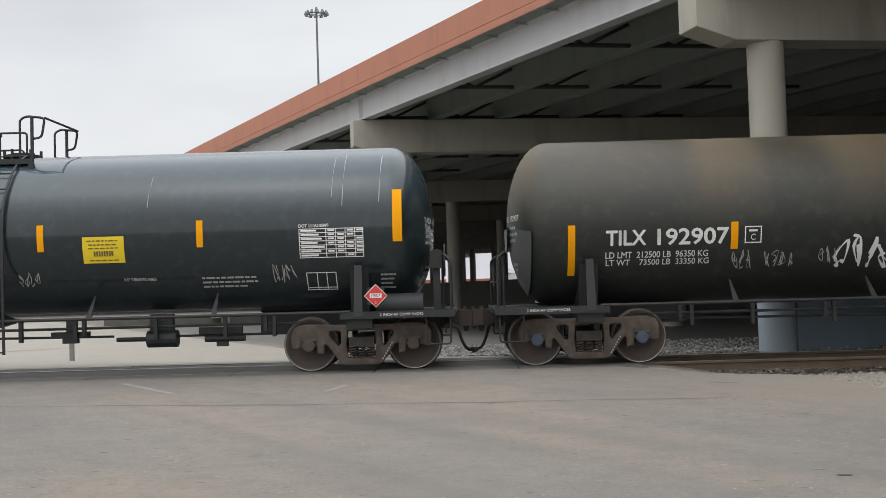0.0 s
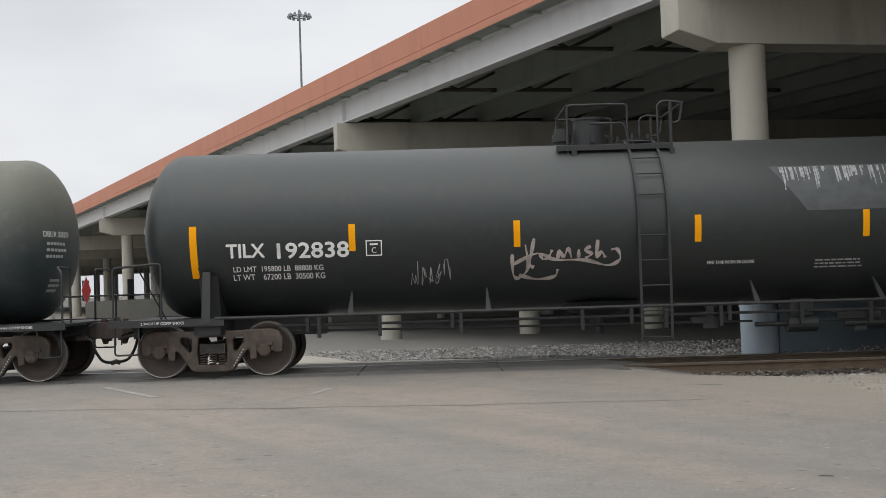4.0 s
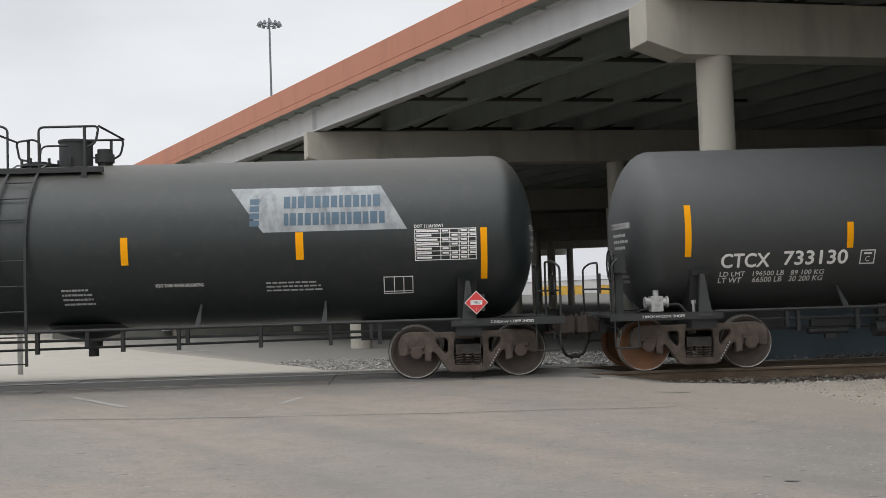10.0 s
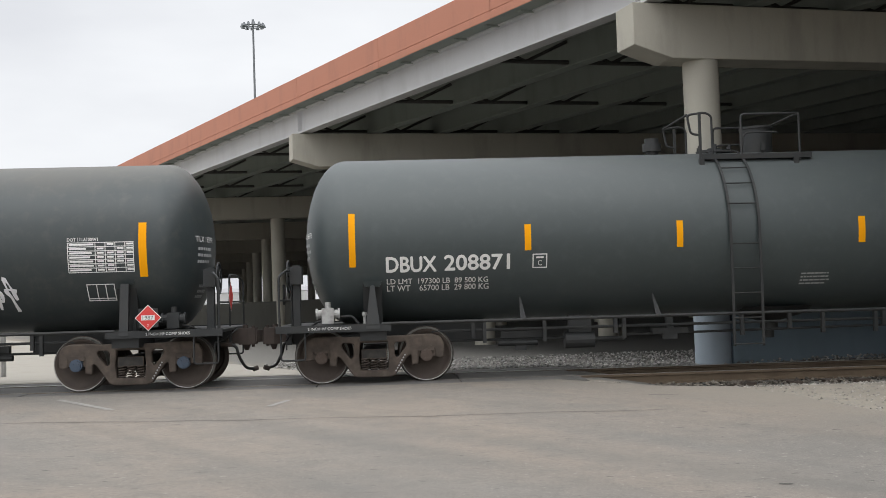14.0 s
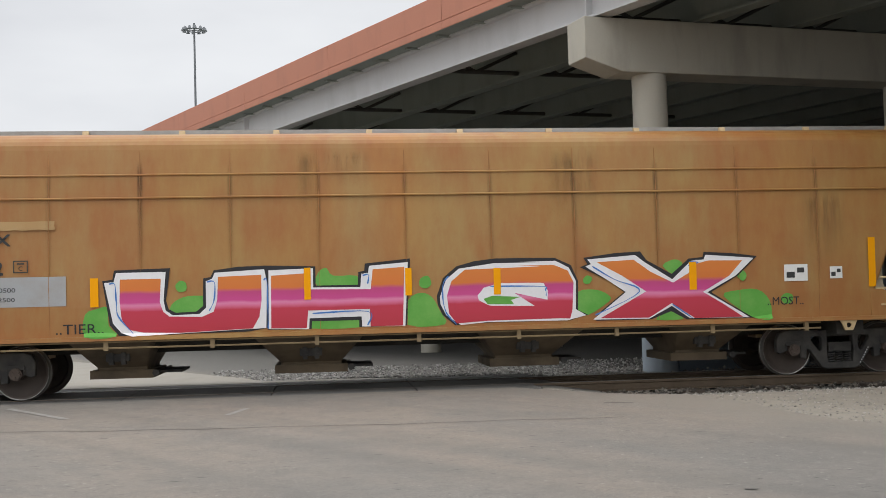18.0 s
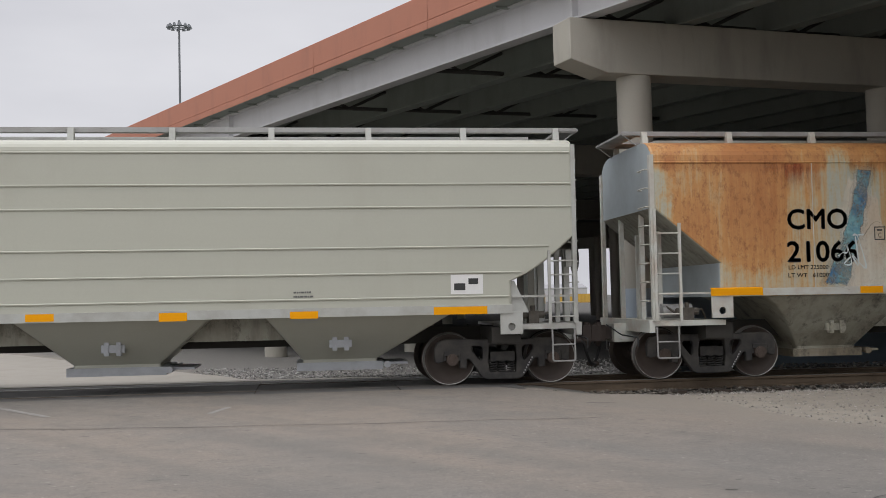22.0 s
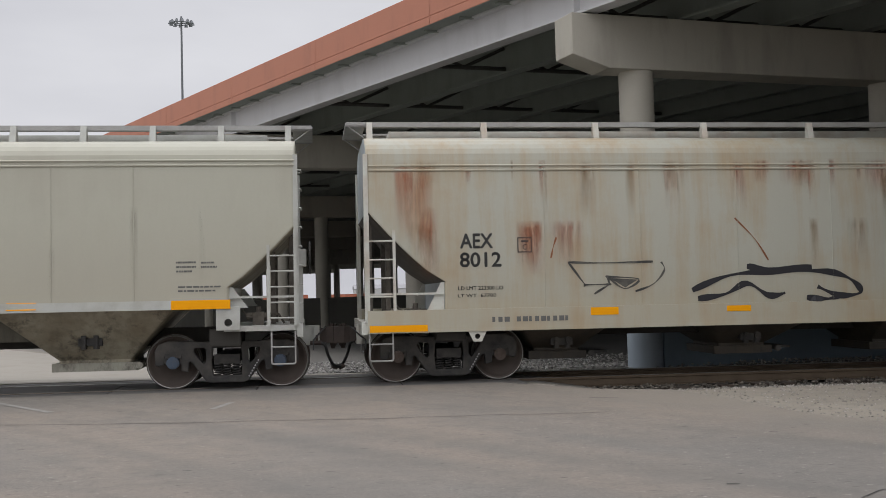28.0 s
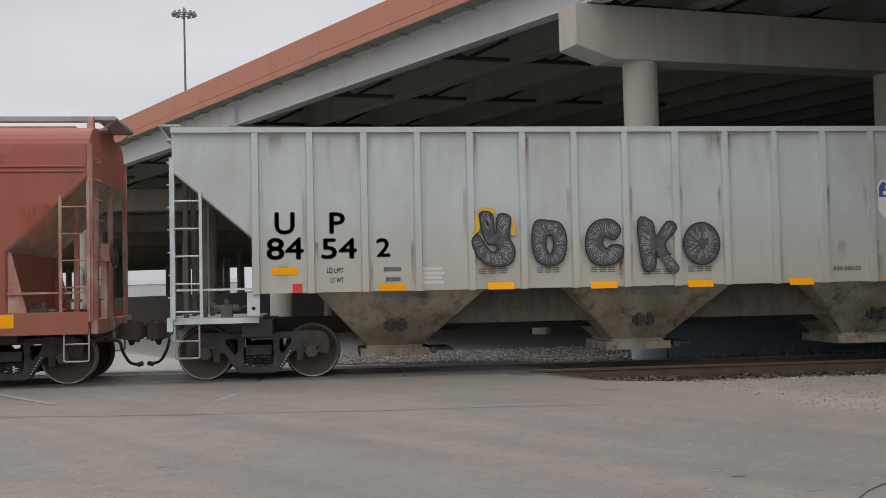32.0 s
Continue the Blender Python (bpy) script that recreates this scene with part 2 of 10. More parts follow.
def car_paint(name, col, rust=(0.33, 0.13, 0.045), low=0.62, high=0.8, amount=0.7, rough=0.5, dirt=(0.22, 0.19, 0.15), dirty=0.35, tall=0.16, scale=1.0, var=None, splash=None, panels=None):
    """Hopper-car paint with vertical rust runs and grime."""
    n = NT(name)
    runs = n.noise(1.5 * scale, 7, 0.62, n.vec((2.4, 2.4, tall * 2.4)))
    blot = n.noise(0.42 * scale, 6, 0.6, n.vec((1, 1, 1.2)))
    fine = n.noise(24, 4, 0.65)
    both = n.math('ADD', n.math('MULTIPLY', runs, 0.5), n.math('MULTIPLY', blot, 0.5))
    base = col
    if var:
        base = n.mix(n.ramp(n.noise(0.5, 4, 0.5, n.vec((1.3, 1.0, 0.35))), 0.42, 0.6), col, var)
    if panels:
        start, wide, tone, share = panels
        rnd = n.node("ShaderNodeTexWhiteNoise")
        rnd.noise_dimensions = '1D'
        n.link(n.math('FLOOR', n.math('DIVIDE', n.math('SUBTRACT', n.axis(0), start), wide)), rnd.inputs["W"])
        base = n.mix(n.math('MULTIPLY', rnd.outputs[0], share), base, tone)
    c = n.mix(n.math('MULTIPLY', n.ramp(blot, 0.45, 0.75), dirty), base, dirt)
    if splash:
        z1, z0, mud, part_of = splash
        f = n.node("ShaderNodeMapRange")
        n.link(n.math('ADD', n.axis(2), n.math('MULTIPLY', n.math('SUBTRACT', both, 0.5), 3.2)), f.inputs[0])
        f.inputs[1].default_value, f.inputs[2].default_value = z1, z0
        c = n.mix(n.math('MULTIPLY', f.outputs[0], part_of), c, mud)
    c = n.mix(n.math('MULTIPLY', n.ramp(both, low * 0.82, high * 0.82), amount), c, rust)
    c = n.mix(n.math('MULTIPLY', fine, 0.16), c, tuple(x * 0.55 for x in col))
    n.bump(fine, 0.12, 0.004)
    return n.done(c, rough)


M = {}
M["road"] = road_material()
M["ground"] = gravel_ground_material()
M["ballast"] = stone_material("ballast_stone", (0.13, 0.127, 0.122), (0.52, 0.505, 0.475))
M["pale_stone"] = stone_material("pale_gravel_stone", (0.20, 0.187, 0.165), (0.46, 0.43, 0.385))
M["road_beyond"] = concrete_material("pale_dusty_road", (0.315, 0.293, 0.252), (0.215, 0.197, 0.165), 0.5)
M["panel"] = concrete_material("worn_crossing_panel", (0.125, 0.121, 0.114))
M["rail"] = worn("rail_steel", (0.115, 0.083, 0.054), 0.75, (0.055, 0.038, 0.026), 0.6, 3.0, 0.1)
M["track_stone"] = stone_material("grimy_track_stone", (0.050, 0.043, 0.036), (0.24, 0.215, 0.18))
M["rail_top"] = plain("polished_rail_head", (0.45, 0.44, 0.43), 0.3, 0.9)
# near rail head: the train's dark reflection put into a darker colour
M["rail_shaded"] = worn("shaded_rail_head", (0.15, 0.13, 0.115), 0.55, (0.08, 0.066, 0.055), 0.6, 5.0, 0.4)
M["tie"] = worn("creosoted_tie", (0.06, 0.045, 0.035), 0.85, (0.14, 0.12, 0.1), 0.6, 3.0)
M["concrete"] = concrete_material("bridge_concrete", (0.41, 0.39, 0.335))
# deck and inner girders: darker, greenish colours that carry the shade under the overpass
M["deck"] = concrete_material("shaded_deck_concrete", (0.222, 0.245, 0.222))
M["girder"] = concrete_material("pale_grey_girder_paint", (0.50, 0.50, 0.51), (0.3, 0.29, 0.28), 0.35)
M["inner_girder"] = concrete_material("shaded_inner_girder", (0.208, 0.230, 0.210), (0.09, 0.085, 0.08), 0.4)
M["red_concrete"] = concrete_material("brick_red_parapet", (0.45, 0.195, 0.130), (0.30, 0.14, 0.105), 0.6)
# far crash wall: the darkness deep under the bridge is put into its colour
M["shaded_concrete"] = concrete_material("shaded_concrete", (0.12, 0.118, 0.105), (0.06, 0.058, 0.05), 0.6)
M["brace"] = worn("dark_steel_brace", (0.05, 0.05, 0.047), 0.7, (0.10, 0.09, 0.08), 0.5, 2.0)
M["blue_grey"] = concrete_material("blue_grey_wall_paint", (0.19, 0.245, 0.29), (0.12, 0.14, 0.16), 0.35)
M["pale_blue"] = concrete_material("pale_blue_column_paint", (0.38, 0.44, 0.50), (0.25, 0.28, 0.3), 0.3)
M["mast"] = plain("galvanised_mast", (0.16, 0.17, 0.18), 0.5, 0.5)
M["white_line"] = worn("worn_white_line", (0.29, 0.278, 0.258), 0.85, (0.165, 0.157, 0.143), 1.0, 9.0)
M["scar_tar"] = plain("worn_tar", (0.06, 0.058, 0.053), 0.85)
M["crack"] = plain("tar_crack", (0.028, 0.027, 0.026), 0.8)
# train
M["wheel"] = worn("wheel_steel", (0.062, 0.047, 0.039), 0.6, (0.10, 0.078, 0.062), 0.6, 4.0, 0.25)
M["rust_wheel"] = worn("orange_rusted_wheel", (0.185, 0.085, 0.036), 0.75, (0.08, 0.055, 0.045), 0.95, 2.6, 0.1)
M["tread"] = plain("polished_tread", (0.36, 0.35, 0.33), 0.40, 0.7)
M["truck"] = worn("brown_cast_truck", (0.066, 0.051, 0.042), 0.8, (0.155, 0.125, 0.100), 0.9, 5.0, 0.1)
M["truck_dark"] = worn("dark_cast_truck", (0.036, 0.035, 0.034), 0.8, (0.115, 0.105, 0.092), 0.85, 3.4, 0.05, 0.3)
M["truck_pale"] = worn("pale_rusty_truck", (0.37, 0.34, 0.31), 0.75, (0.17, 0.085, 0.05), 0.95, 7.0, 0.1)
M["cap_rust"] = worn("rusty_bearing_cap", (0.10, 0.076, 0.062), 0.7, (0.08, 0.05, 0.04), 0.6, 9.0, 0.2)
M["cap_blue"] = worn("blue_bearing_cap", (0.055, 0.085, 0.13), 0.5, (0.1, 0.09, 0.09), 0.5, 9.0)
M["black"] = worn("black_ironwork", (0.017, 0.019, 0.020), 0.62, (0.045, 0.042, 0.038), 0.5, 3.0)
M["coupler"] = worn("rusty_coupler", (0.060, 0.045, 0.038), 0.75, (0.035, 0.03, 0.027), 0.6, 5.0, 0.15)
M["rubber"] = plain("black_rubber", (0.018, 0.018, 0.018), 0.6)
M["orange"] = plain("amber_reflector_strip", (0.88, 0.37, 0.004), 0.6, 0, 0.12)
M["orange"].node_tree.nodes["Principled BSDF"].inputs["Specular IOR Level"].default_value = 0.12
M["white"] = plain("white_lettering", (0.80, 0.80, 0.78), 0.6, 0, 0.2)
M["dim_white"] = plain("faded_white_lettering", (0.40, 0.41, 0.41), 0.6, 0, 0.3)
M["dim_ink"] = plain("faded_black_lettering", (0.13, 0.13, 0.125), 0.6, 0, 0.3)
M["ink"] = plain("black_lettering", (0.036, 0.037, 0.037), 0.6, 0, 0.2)
M["yellow"] = plain("yellow_decal", (0.78, 0.58, 0.02), 0.5, 0, 0.12)
M["valve_silver"] = worn("aluminium_valve_casting", (0.42, 0.42, 0.41), 0.5, (0.12, 0.11, 0.10), 0.7, 7.0, 0.3)
M["notice_grey"] = plain("faded_notice_panel", (0.40, 0.38, 0.27), 0.6, 0, 0.3)
M["notice_ink"] = plain("faded_notice_print", (0.16, 0.11, 0.03), 0.6, 0, 0.3)
M["amber"] = plain("orange_decal", (0.75, 0.33, 0.02), 0.5, 0, 0.12)
M["red"] = plain("red_placard", (0.62, 0.045, 0.04), 0.45, 0, 0.15)
M["steel"] = worn("grey_galvanised_grating", (0.36, 0.36, 0.35), 0.5, (0.2, 0.18, 0.16), 0.5, 3.0, 0.4)
# ------------------------------------------------------------------ mesh helpers


class MB:
    """Collects vertices and faces of one mesh."""

    def __init__(self):
        self.v, self.f = [], []

    def add(self, vs, fs):
        o = len(self.v)
        self.v += [tuple(p) for p in vs]
        self.f += [tuple(i + o for i in f) for f in fs]
        return self

    def box(self, x0, x1, y0, y1, z0, z1):
        vs = [(x, y, z) for z in (z0, z1) for x, y in ((x0, y0), (x1, y0), (x1, y1), (x0, y1))]
        return self.add(vs, [(3, 2, 1, 0), (4, 5, 6, 7), (0, 1, 5, 4), (1, 2, 6, 5), (2, 3, 7, 6), (3, 0, 4, 7)])

    def hull8(self, a, b):
        """A block between two quads a and b (4 points each, same order)."""
        return self.add(list(a) + list(b), [(3, 2, 1, 0), (4, 5, 6, 7), (0, 1, 5, 4), (1, 2, 6, 5), (2, 3, 7, 6), (3, 0, 4, 7)])

    def loft(self, rings, closed=True, caps=True):
        n = len(rings[0])
        o = len(self.v)
        for r in rings:
            self.v += [tuple(p) for p in r]
        for i in range(len(rings) - 1):
            for j in range(n if closed else n - 1):
                k = (j + 1) % n
                self.f.append((o + i * n + j, o + i * n + k, o + (i + 1) * n + k, o + (i + 1) * n + j))
        if caps:
            self.f.append(tuple(o + j for j in reversed(range(n))))
            self.f.append(tuple(o + (len(rings) - 1) * n + j for j in range(n)))
        return self

    def prism(self, pts, axis, a, b):
        """Extrude a 2D outline along an axis; outline in the two other axes, in order."""
        def at(p, h):
            return {'x': (h, p[0], p[1]), 'y': (p[0], h, p[1]), 'z': (p[0], p[1], h)}[axis]
        return self.loft([[at(p, a) for p in pts], [at(p, b) for p in pts]])

    def cyl(self, p0, p1, r, n=12, r1=None, caps=True):
        p0, p1 = Vector(p0), Vector(p1)
        d = (p1 - p0).normalized()
        u = d.orthogonal().normalized()
        w = d.cross(u)
        r1 = r if r1 is None else r1
        ring = [(math.cos(2 * math.pi * i / n), math.sin(2 * math.pi * i / n)) for i in range(n)]
        return self.loft([[p0 + (u * c + w * s) * r for c, s in ring], [p1 + (u * c + w * s) * r1 for c, s in ring]], True, caps)

    def tube(self, pts, r, n=6, bend=0.0):
        """A round bar along a line of points; bend rounds its corners."""
        P = [Vector(p) for p in pts]
        if bend:
            Q = [P[0]]
            for a, b, c in zip(P, P[1:], P[2:]):
                k = min(bend, (b - a).length * 0.45, (c - b).length * 0.45)
                s, e = b + (a - b).normalized() * k, b + (c - b).normalized() * k
                for i in range(5):
                    t = i / 4
                    Q.append(s * (1 - t) ** 2 + b * 2 * t * (1 - t) + e * t * t)
            P = Q + [P[-1]]
        rings = []
        up = None
        for i, p in enumerate(P):
            d = (P[min(i + 1, len(P) - 1)] - P[max(i - 1, 0)]).normalized()
            u = d.orthogonal().normalized() if up is None else (up - d * up.dot(d)).normalized()
            up = u
            w = d.cross(u)
            rings.append([p + (u * math.cos(2 * math.pi * j / n) + w * math.sin(2 * math.pi * j / n)) * r for j in range(n)])
        return self.loft(rings)

    def mesh(self, name, smooth=False):
        me = bpy.data.meshes.new(name)
        me.from_pydata(self.v, [], self.f)
        if smooth:
            me.polygons.foreach_set("use_smooth", [True] * len(me.polygons))
        me.update()
        return me


def recalc(me):
    bm = bmesh.new()
    bm.from_mesh(me)
    bmesh.ops.recalc_face_normals(bm, faces=bm.faces)
    bm.to_mesh(me)
    bm.free()


def part(name, src, material, parent=None, label="", smooth=False, at=None):
    """One mesh object under a thing or under a part; src is an MB or a mesh to share."""
    me = src
    if isinstance(src, MB):
        me = src.mesh(name, smooth)
        recalc(me)
    if material and not me.materials:
        me.materials.append(material)
    ob = new(name, me)
    ob.parent = parent
    if at is not None:
        ob.matrix_basis = at
    if smooth and len(me.polygons):
        me.set_sharp_from_angle(angle=radians(40))
    if label:
        tagged(ob, label)
    return ob


def thing(name, label, category, group="", kind="", at=None):
    ob = new(name)
    ob.empty_display_size = 0.2
    tagged(ob, label, category, group, kind)
    if at is not None:
        ob.matrix_basis = at
    return ob


def flat_shape(outlines, depth=0.01, bevel=0.0):
    """A plate cut from 2D outlines (holes inside) in the x-z plane, facing -y; its mesh."""
    if depth == 0.0:
        loops = [[Vector((a, b, 0)) for a, b in pts] for pts in outlines]
        me = bpy.data.meshes.new("plate")
        flat = [p for q in loops for p in q]
        me.from_pydata([(p.x, 0, p.y) for p in flat], [], [tuple(t) for t in tessellate_polygon(loops)])
        me.update()
        return me
    cu = bpy.data.curves.new("plate", 'CURVE')
    cu.dimensions, cu.fill_mode = '2D', 'BOTH'
    cu.extrude, cu.bevel_depth, cu.bevel_resolution = depth / 2, bevel, 1
    for pts in outlines:
        sp = cu.splines.new('POLY')
        sp.points.add(len(pts) - 1)
        for p, q in zip(sp.points, pts):
            p.co = (q[0], q[1], 0, 1)
        sp.use_cyclic_u = True
    ob = bpy.data.objects.new("plate", cu)
    me = bpy.data.meshes.new_from_object(ob)
    bpy.data.objects.remove(ob)
    bpy.data.curves.remove(cu)
    me.transform(Matrix.Rotation(radians(90), 4, 'X'))
    return me


def text_shape(s, height, width=None, spacing=1.0, shear=0.0, offset=0.0, depth=0.0):
    """Lettering in the x-z plane, lower left corner at the origin; its mesh."""
    cu = bpy.data.curves.new("lettering", 'FONT')
    cu.body, cu.size, cu.space_character, cu.shear, cu.offset, cu.extrude = s, 1.0, spacing, shear, offset, depth
    cu.resolution_u = 3
    ob = bpy.data.objects.new("lettering", cu)
    me = bpy.data.meshes.new_from_object(ob)
    bpy.data.objects.remove(ob)
    bpy.data.curves.remove(cu)
    n = len(me.vertices)
    co = np.empty(n * 3)
    me.vertices.foreach_get("co", co)
    co = co.reshape(n, 3)
    lo, hi = co.min(0), co.max(0)
    k = height / max(hi[1] - lo[1], 1e-6)
    kx = k if width is None else width / max(hi[0] - lo[0], 1e-6)
    out = np.stack([(co[:, 0] - lo[0]) * kx, co[:, 2] * k, (co[:, 1] - lo[1]) * k], -1)
    me.vertices.foreach_set("co", out.ravel())
    me.update()
    return me


def moved(me, fn):
    """Move each vertex of a mesh by a function of (x, y, z)."""
    n = len(me.vertices)
    co = np.empty(n * 3)
    me.vertices.foreach_get("co", co)
    co = co.reshape(n, 3)
    me.vertices.foreach_set("co", np.array([fn(*p) for p in co]).ravel())
    me.update()
    return me


def sliced(me, zs):
    bm = bmesh.new()
    bm.from_mesh(me)
    for z in zs:
        bmesh.ops.bisect_plane(bm, geom=bm.verts[:] + bm.edges[:] + bm.faces[:], plane_co=(0, 0, z), plane_no=(0, 0, 1))
    bm.to_mesh(me)
    bm.free()
    return me
# ------------------------------------------------------------------ ground, road, track
GRADE = -0.0063                  # the track falls gently to the right
YC = 18.877                      # track axis
WALL_T = 0.7


def smooth(a, b, t):
    t = min(1.0, max(0.0, (t - a) / (b - a)))
    return t * t * (3 - 2 * t)


def ground_z(x, y):
    z = GRADE * max(-90.0, min(90.0, x))
    z -= 0.32 * smooth(20.2, 25.0, y) * smooth(-14.0, 0.0, x + 0.35 * (y - 24))
    z -= 0.16 * smooth(22.0, 30.0, y) * (1 - smooth(-14.0, 0.0, x + 0.35 * (y - 24)))
    z -= 0.20 * smooth(3.2, 5.0, x) * smooth(15.2, 17.2, y) * (1 - smooth(20.2, 22, y))
    return z


def road_edge(y):
    pts = ((-40, 24), (0, 9.5), (7, 6.8), (12.6, 5.35), (14, 5.2), (15.4, 4.85), (16.2, 3.9), (16.7, 3.1), (17.5, 2.7), (18, 3.5), (20.4, 1.2), (21.6, -0.6), (26, -3.2), (34, -8.0), (60, -23), (130, -64))
    for (a, xa), (b, xb) in zip(pts, pts[1:]):
        if y <= b:
            return xa + (xb - xa) * (y - a) / (b - a)
    return -64


def axis_steps(parts):
    out = []
    for a, b, n in parts:
        out += [a + (b - a) * i / n for i in range(n)]
    return out + [parts[-1][1]]


def make_ground():
    xs = axis_steps([(-2500, -100, 6), (-100, -20, 16), (-20, 20, 80), (20, 100, 16), (100, 2500, 6)])
    ys = axis_steps([(-2500, -60, 6), (-60, 5, 13), (5, 35, 75), (35, 140, 21), (140, 3000, 6)])
    mb = MB()
    vs = [(x, y, ground_z(x, y) - 0.035) for y in ys for x in xs]
    n = len(xs)
    fs = [(j * n + i, j * n + i + 1, (j + 1) * n + i + 1, (j + 1) * n + i) for j in range(len(ys) - 1) for i in range(n - 1)]
    mb.add(vs, fs)
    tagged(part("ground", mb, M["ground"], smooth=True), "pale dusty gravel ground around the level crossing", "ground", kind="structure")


def make_road(name, label, y0, y1, step, mat):
    ys = axis_steps([(y0, y1, max(2, int((y1 - y0) / step)))])
    cols = 70
    mb = MB()
    vs, fs = [], []
    for y in ys:
        xr = road_edge(y) + 0.22 * noise.noise((y * 0.9, 3.1, 0)) + 0.09 * noise.noise((y * 4.1, 8.0, 0))
        for i in range(cols + 1):
            f = i / cols
            x = -90 + (xr + 90) * (1 - (1 - f) ** 2.2)
            z = ground_z(min(x, road_edge(y)), y)
            vs.append((x, y, max(z, GRADE * x - 0.2)))
    n = cols + 1
    fs = [(j * n + i, j * n + i + 1, (j + 1) * n + i + 1, (j + 1) * n + i) for j in range(len(ys) - 1) for i in range(cols)]
    mb.add(vs, fs)
    tagged(part(name, mb, mat, smooth=True), label, "road", kind="structure")


make_ground()
make_road("road", "weathered grey asphalt road running up to the railway crossing", -40, 17.42, 0.45, M["road"])
make_road("road_beyond", "pale worn road continuing past the tracks beside the overpass", 20.36, 125, 0.9, M["road_beyond"])


def strip_on_road(name, label, pts, width, mat, lift=0.006, cat="road marking", wob=0.0):
    """A thin painted or tarred line on the road along a run of points."""
    mb = MB()
    P = []
    for (xa, ya), (xb, yb) in zip(pts, pts[1:]):
        n = max(2, int(math.hypot(xb - xa, yb - ya) / 0.25))
        P += [(xa + (xb - xa) * i / n, ya + (yb - ya) * i / n) for i in range(n)]
    P.append(pts[-1])
    top, bot = [], []
    for i, (x, y) in enumerate(P):
        a, b = P[max(i - 1, 0)], P[min(i + 1, len(P) - 1)]
        dx, dy = b[0] - a[0], b[1] - a[1]
        l = math.hypot(dx, dy)
        w = width * (0.6 + 0.8 * abs(noise.noise((x * 2.3, y * 2.3, 1)))) if wob else width
        ox, oy = noise.noise((x * 1.4, y * 1.4, 5)) * wob, noise.noise((x * 1.4, y * 1.4, 9)) * wob
        for s, lst in ((-0.5, bot), (0.5, top)):
            px, py = x + ox - dy / l * s * w, y + oy + dx / l * s * w
            lst.append((px, py, GRADE * px + (ground_z(px, py) - GRADE * px) + lift))
    n = len(P)
    mb.add(bot + top, [(i, i + 1, n + i + 1, n + i) for i in range(n - 1)])
    return tagged(part(name, mb, mat), label, cat, kind="structure")


strip_on_road("crack", "long dark tar-sealed crack across the asphalt", [(-16, 15.1), (-5.38, 13.53), (-1.56, 12.93), (1.42, 12.63), (3.2, 12.6)], 0.030, M["crack"], cat="crack", wob=0.10)
strip_on_road("crack", "dark crack near the road edge", [(3.0, 6.4), (3.7, 7.1), (4.3, 7.5), (5.4, 8.0)], 0.013, M["crack"], cat="crack", wob=0.12)
strip_on_road("lane_dash", "worn white lane dash on the asphalt", [(-5.31, 16.59), (-4.02, 14.76)], 0.11, M["white_line"])
strip_on_road("lane_dash", "short faded white dash on the asphalt", [(-1.62, 15.35), (-1.82, 14.5)], 0.09, M["white_line"])
strip_on_road("edge_line", "worn white edge line on the road past the tracks", [(-7.0, 37.0), (-11.3, 32.0), (-12.8, 30.2), (-20, 22.5)], 0.16, M["white_line"])
strip_on_road("patch", "dark pothole scar in the asphalt", [(3.45, 14.35), (3.8, 14.22)], 0.05, M["scar_tar"], cat="pothole", wob=0.05)
strip_on_road("patch", "small dark scar in the asphalt", [(2.74, 7.62), (2.84, 7.6)], 0.035, M["scar_tar"], cat="pothole", wob=0.03)


def rail_line(y, head):
    rail = thing("rail", "brown rusty steel rail with a polished running head", "rail", "rails of the track", "structure")
    k = [(-0.07, -0.19), (0.07, -0.19), (0.07, -0.175), (0.012, -0.155), (0.010, -0.055), (0.036, -0.045), (0.036, -0.008), (-0.036, -0.008), (-0.036, -0.045), (-0.010, -0.055), (-0.012, -0.155), (-0.07, -0.175)]
    mb = MB().loft([[(x, y + a, b + GRADE * x) for a, b in k] for x in (-160, 0, 160)])
    part("rail_web", mb, M["rail"], rail)
    mb = MB().loft([[(x, y + a, b + GRADE * x) for a, b in ((-0.034, -0.008), (0.034, -0.008), (0.030, 0.0), (-0.030, 0.0))] for x in (-160, 0, 160)])
    part("running_head", mb, head, rail, "worn steel running head")
    return rail


for dy in (-0.755, 0.755):
    rail_line(YC + dy, M["rail_top"] if dy > 0 else M["rail_shaded"])

CROSS_END = 3.5


def make_crossing():
    """Concrete crossing panels beside and between the rails."""
    cr = thing("level_crossing", "dark worn panels of the level crossing", "crossing panels", kind="structure")
    for y0, y1, tag in ((YC - 1.46, YC - 0.80, "near"), (YC - 0.67, YC + 0.67, "mid"), (YC + 0.80, YC + 1.48, "far")):
        x = CROSS_END
        i = 0
        while x > -22:
            w = 2.44
            dz = random.uniform(-0.012, 0.004)
            mb = MB()
            end = 0.35 if (i == 0 and tag != "far") else 0.0
            xa, xb = x - w + 0.012, x - 0.012
            t0, t1 = GRADE * xa - 0.004 + dz, GRADE * xb - 0.004 + dz
            mb.hull8([(xa, y0, t0 - 0.18), (xb, y0, t1 - 0.18), (xb, y1, t1 - 0.18), (xa, y1, t0 - 0.18)],
                     [(xa, y0 + 0.01, t0), (xb - end, y0 + 0.01, t1), (xb - end, y1 - 0.01, t1), (xa, y1 - 0.01, t0)])
            part("crossing_panel", mb, M["panel"], cr)
            x -= w
            i += 1
    return cr


make_crossing()


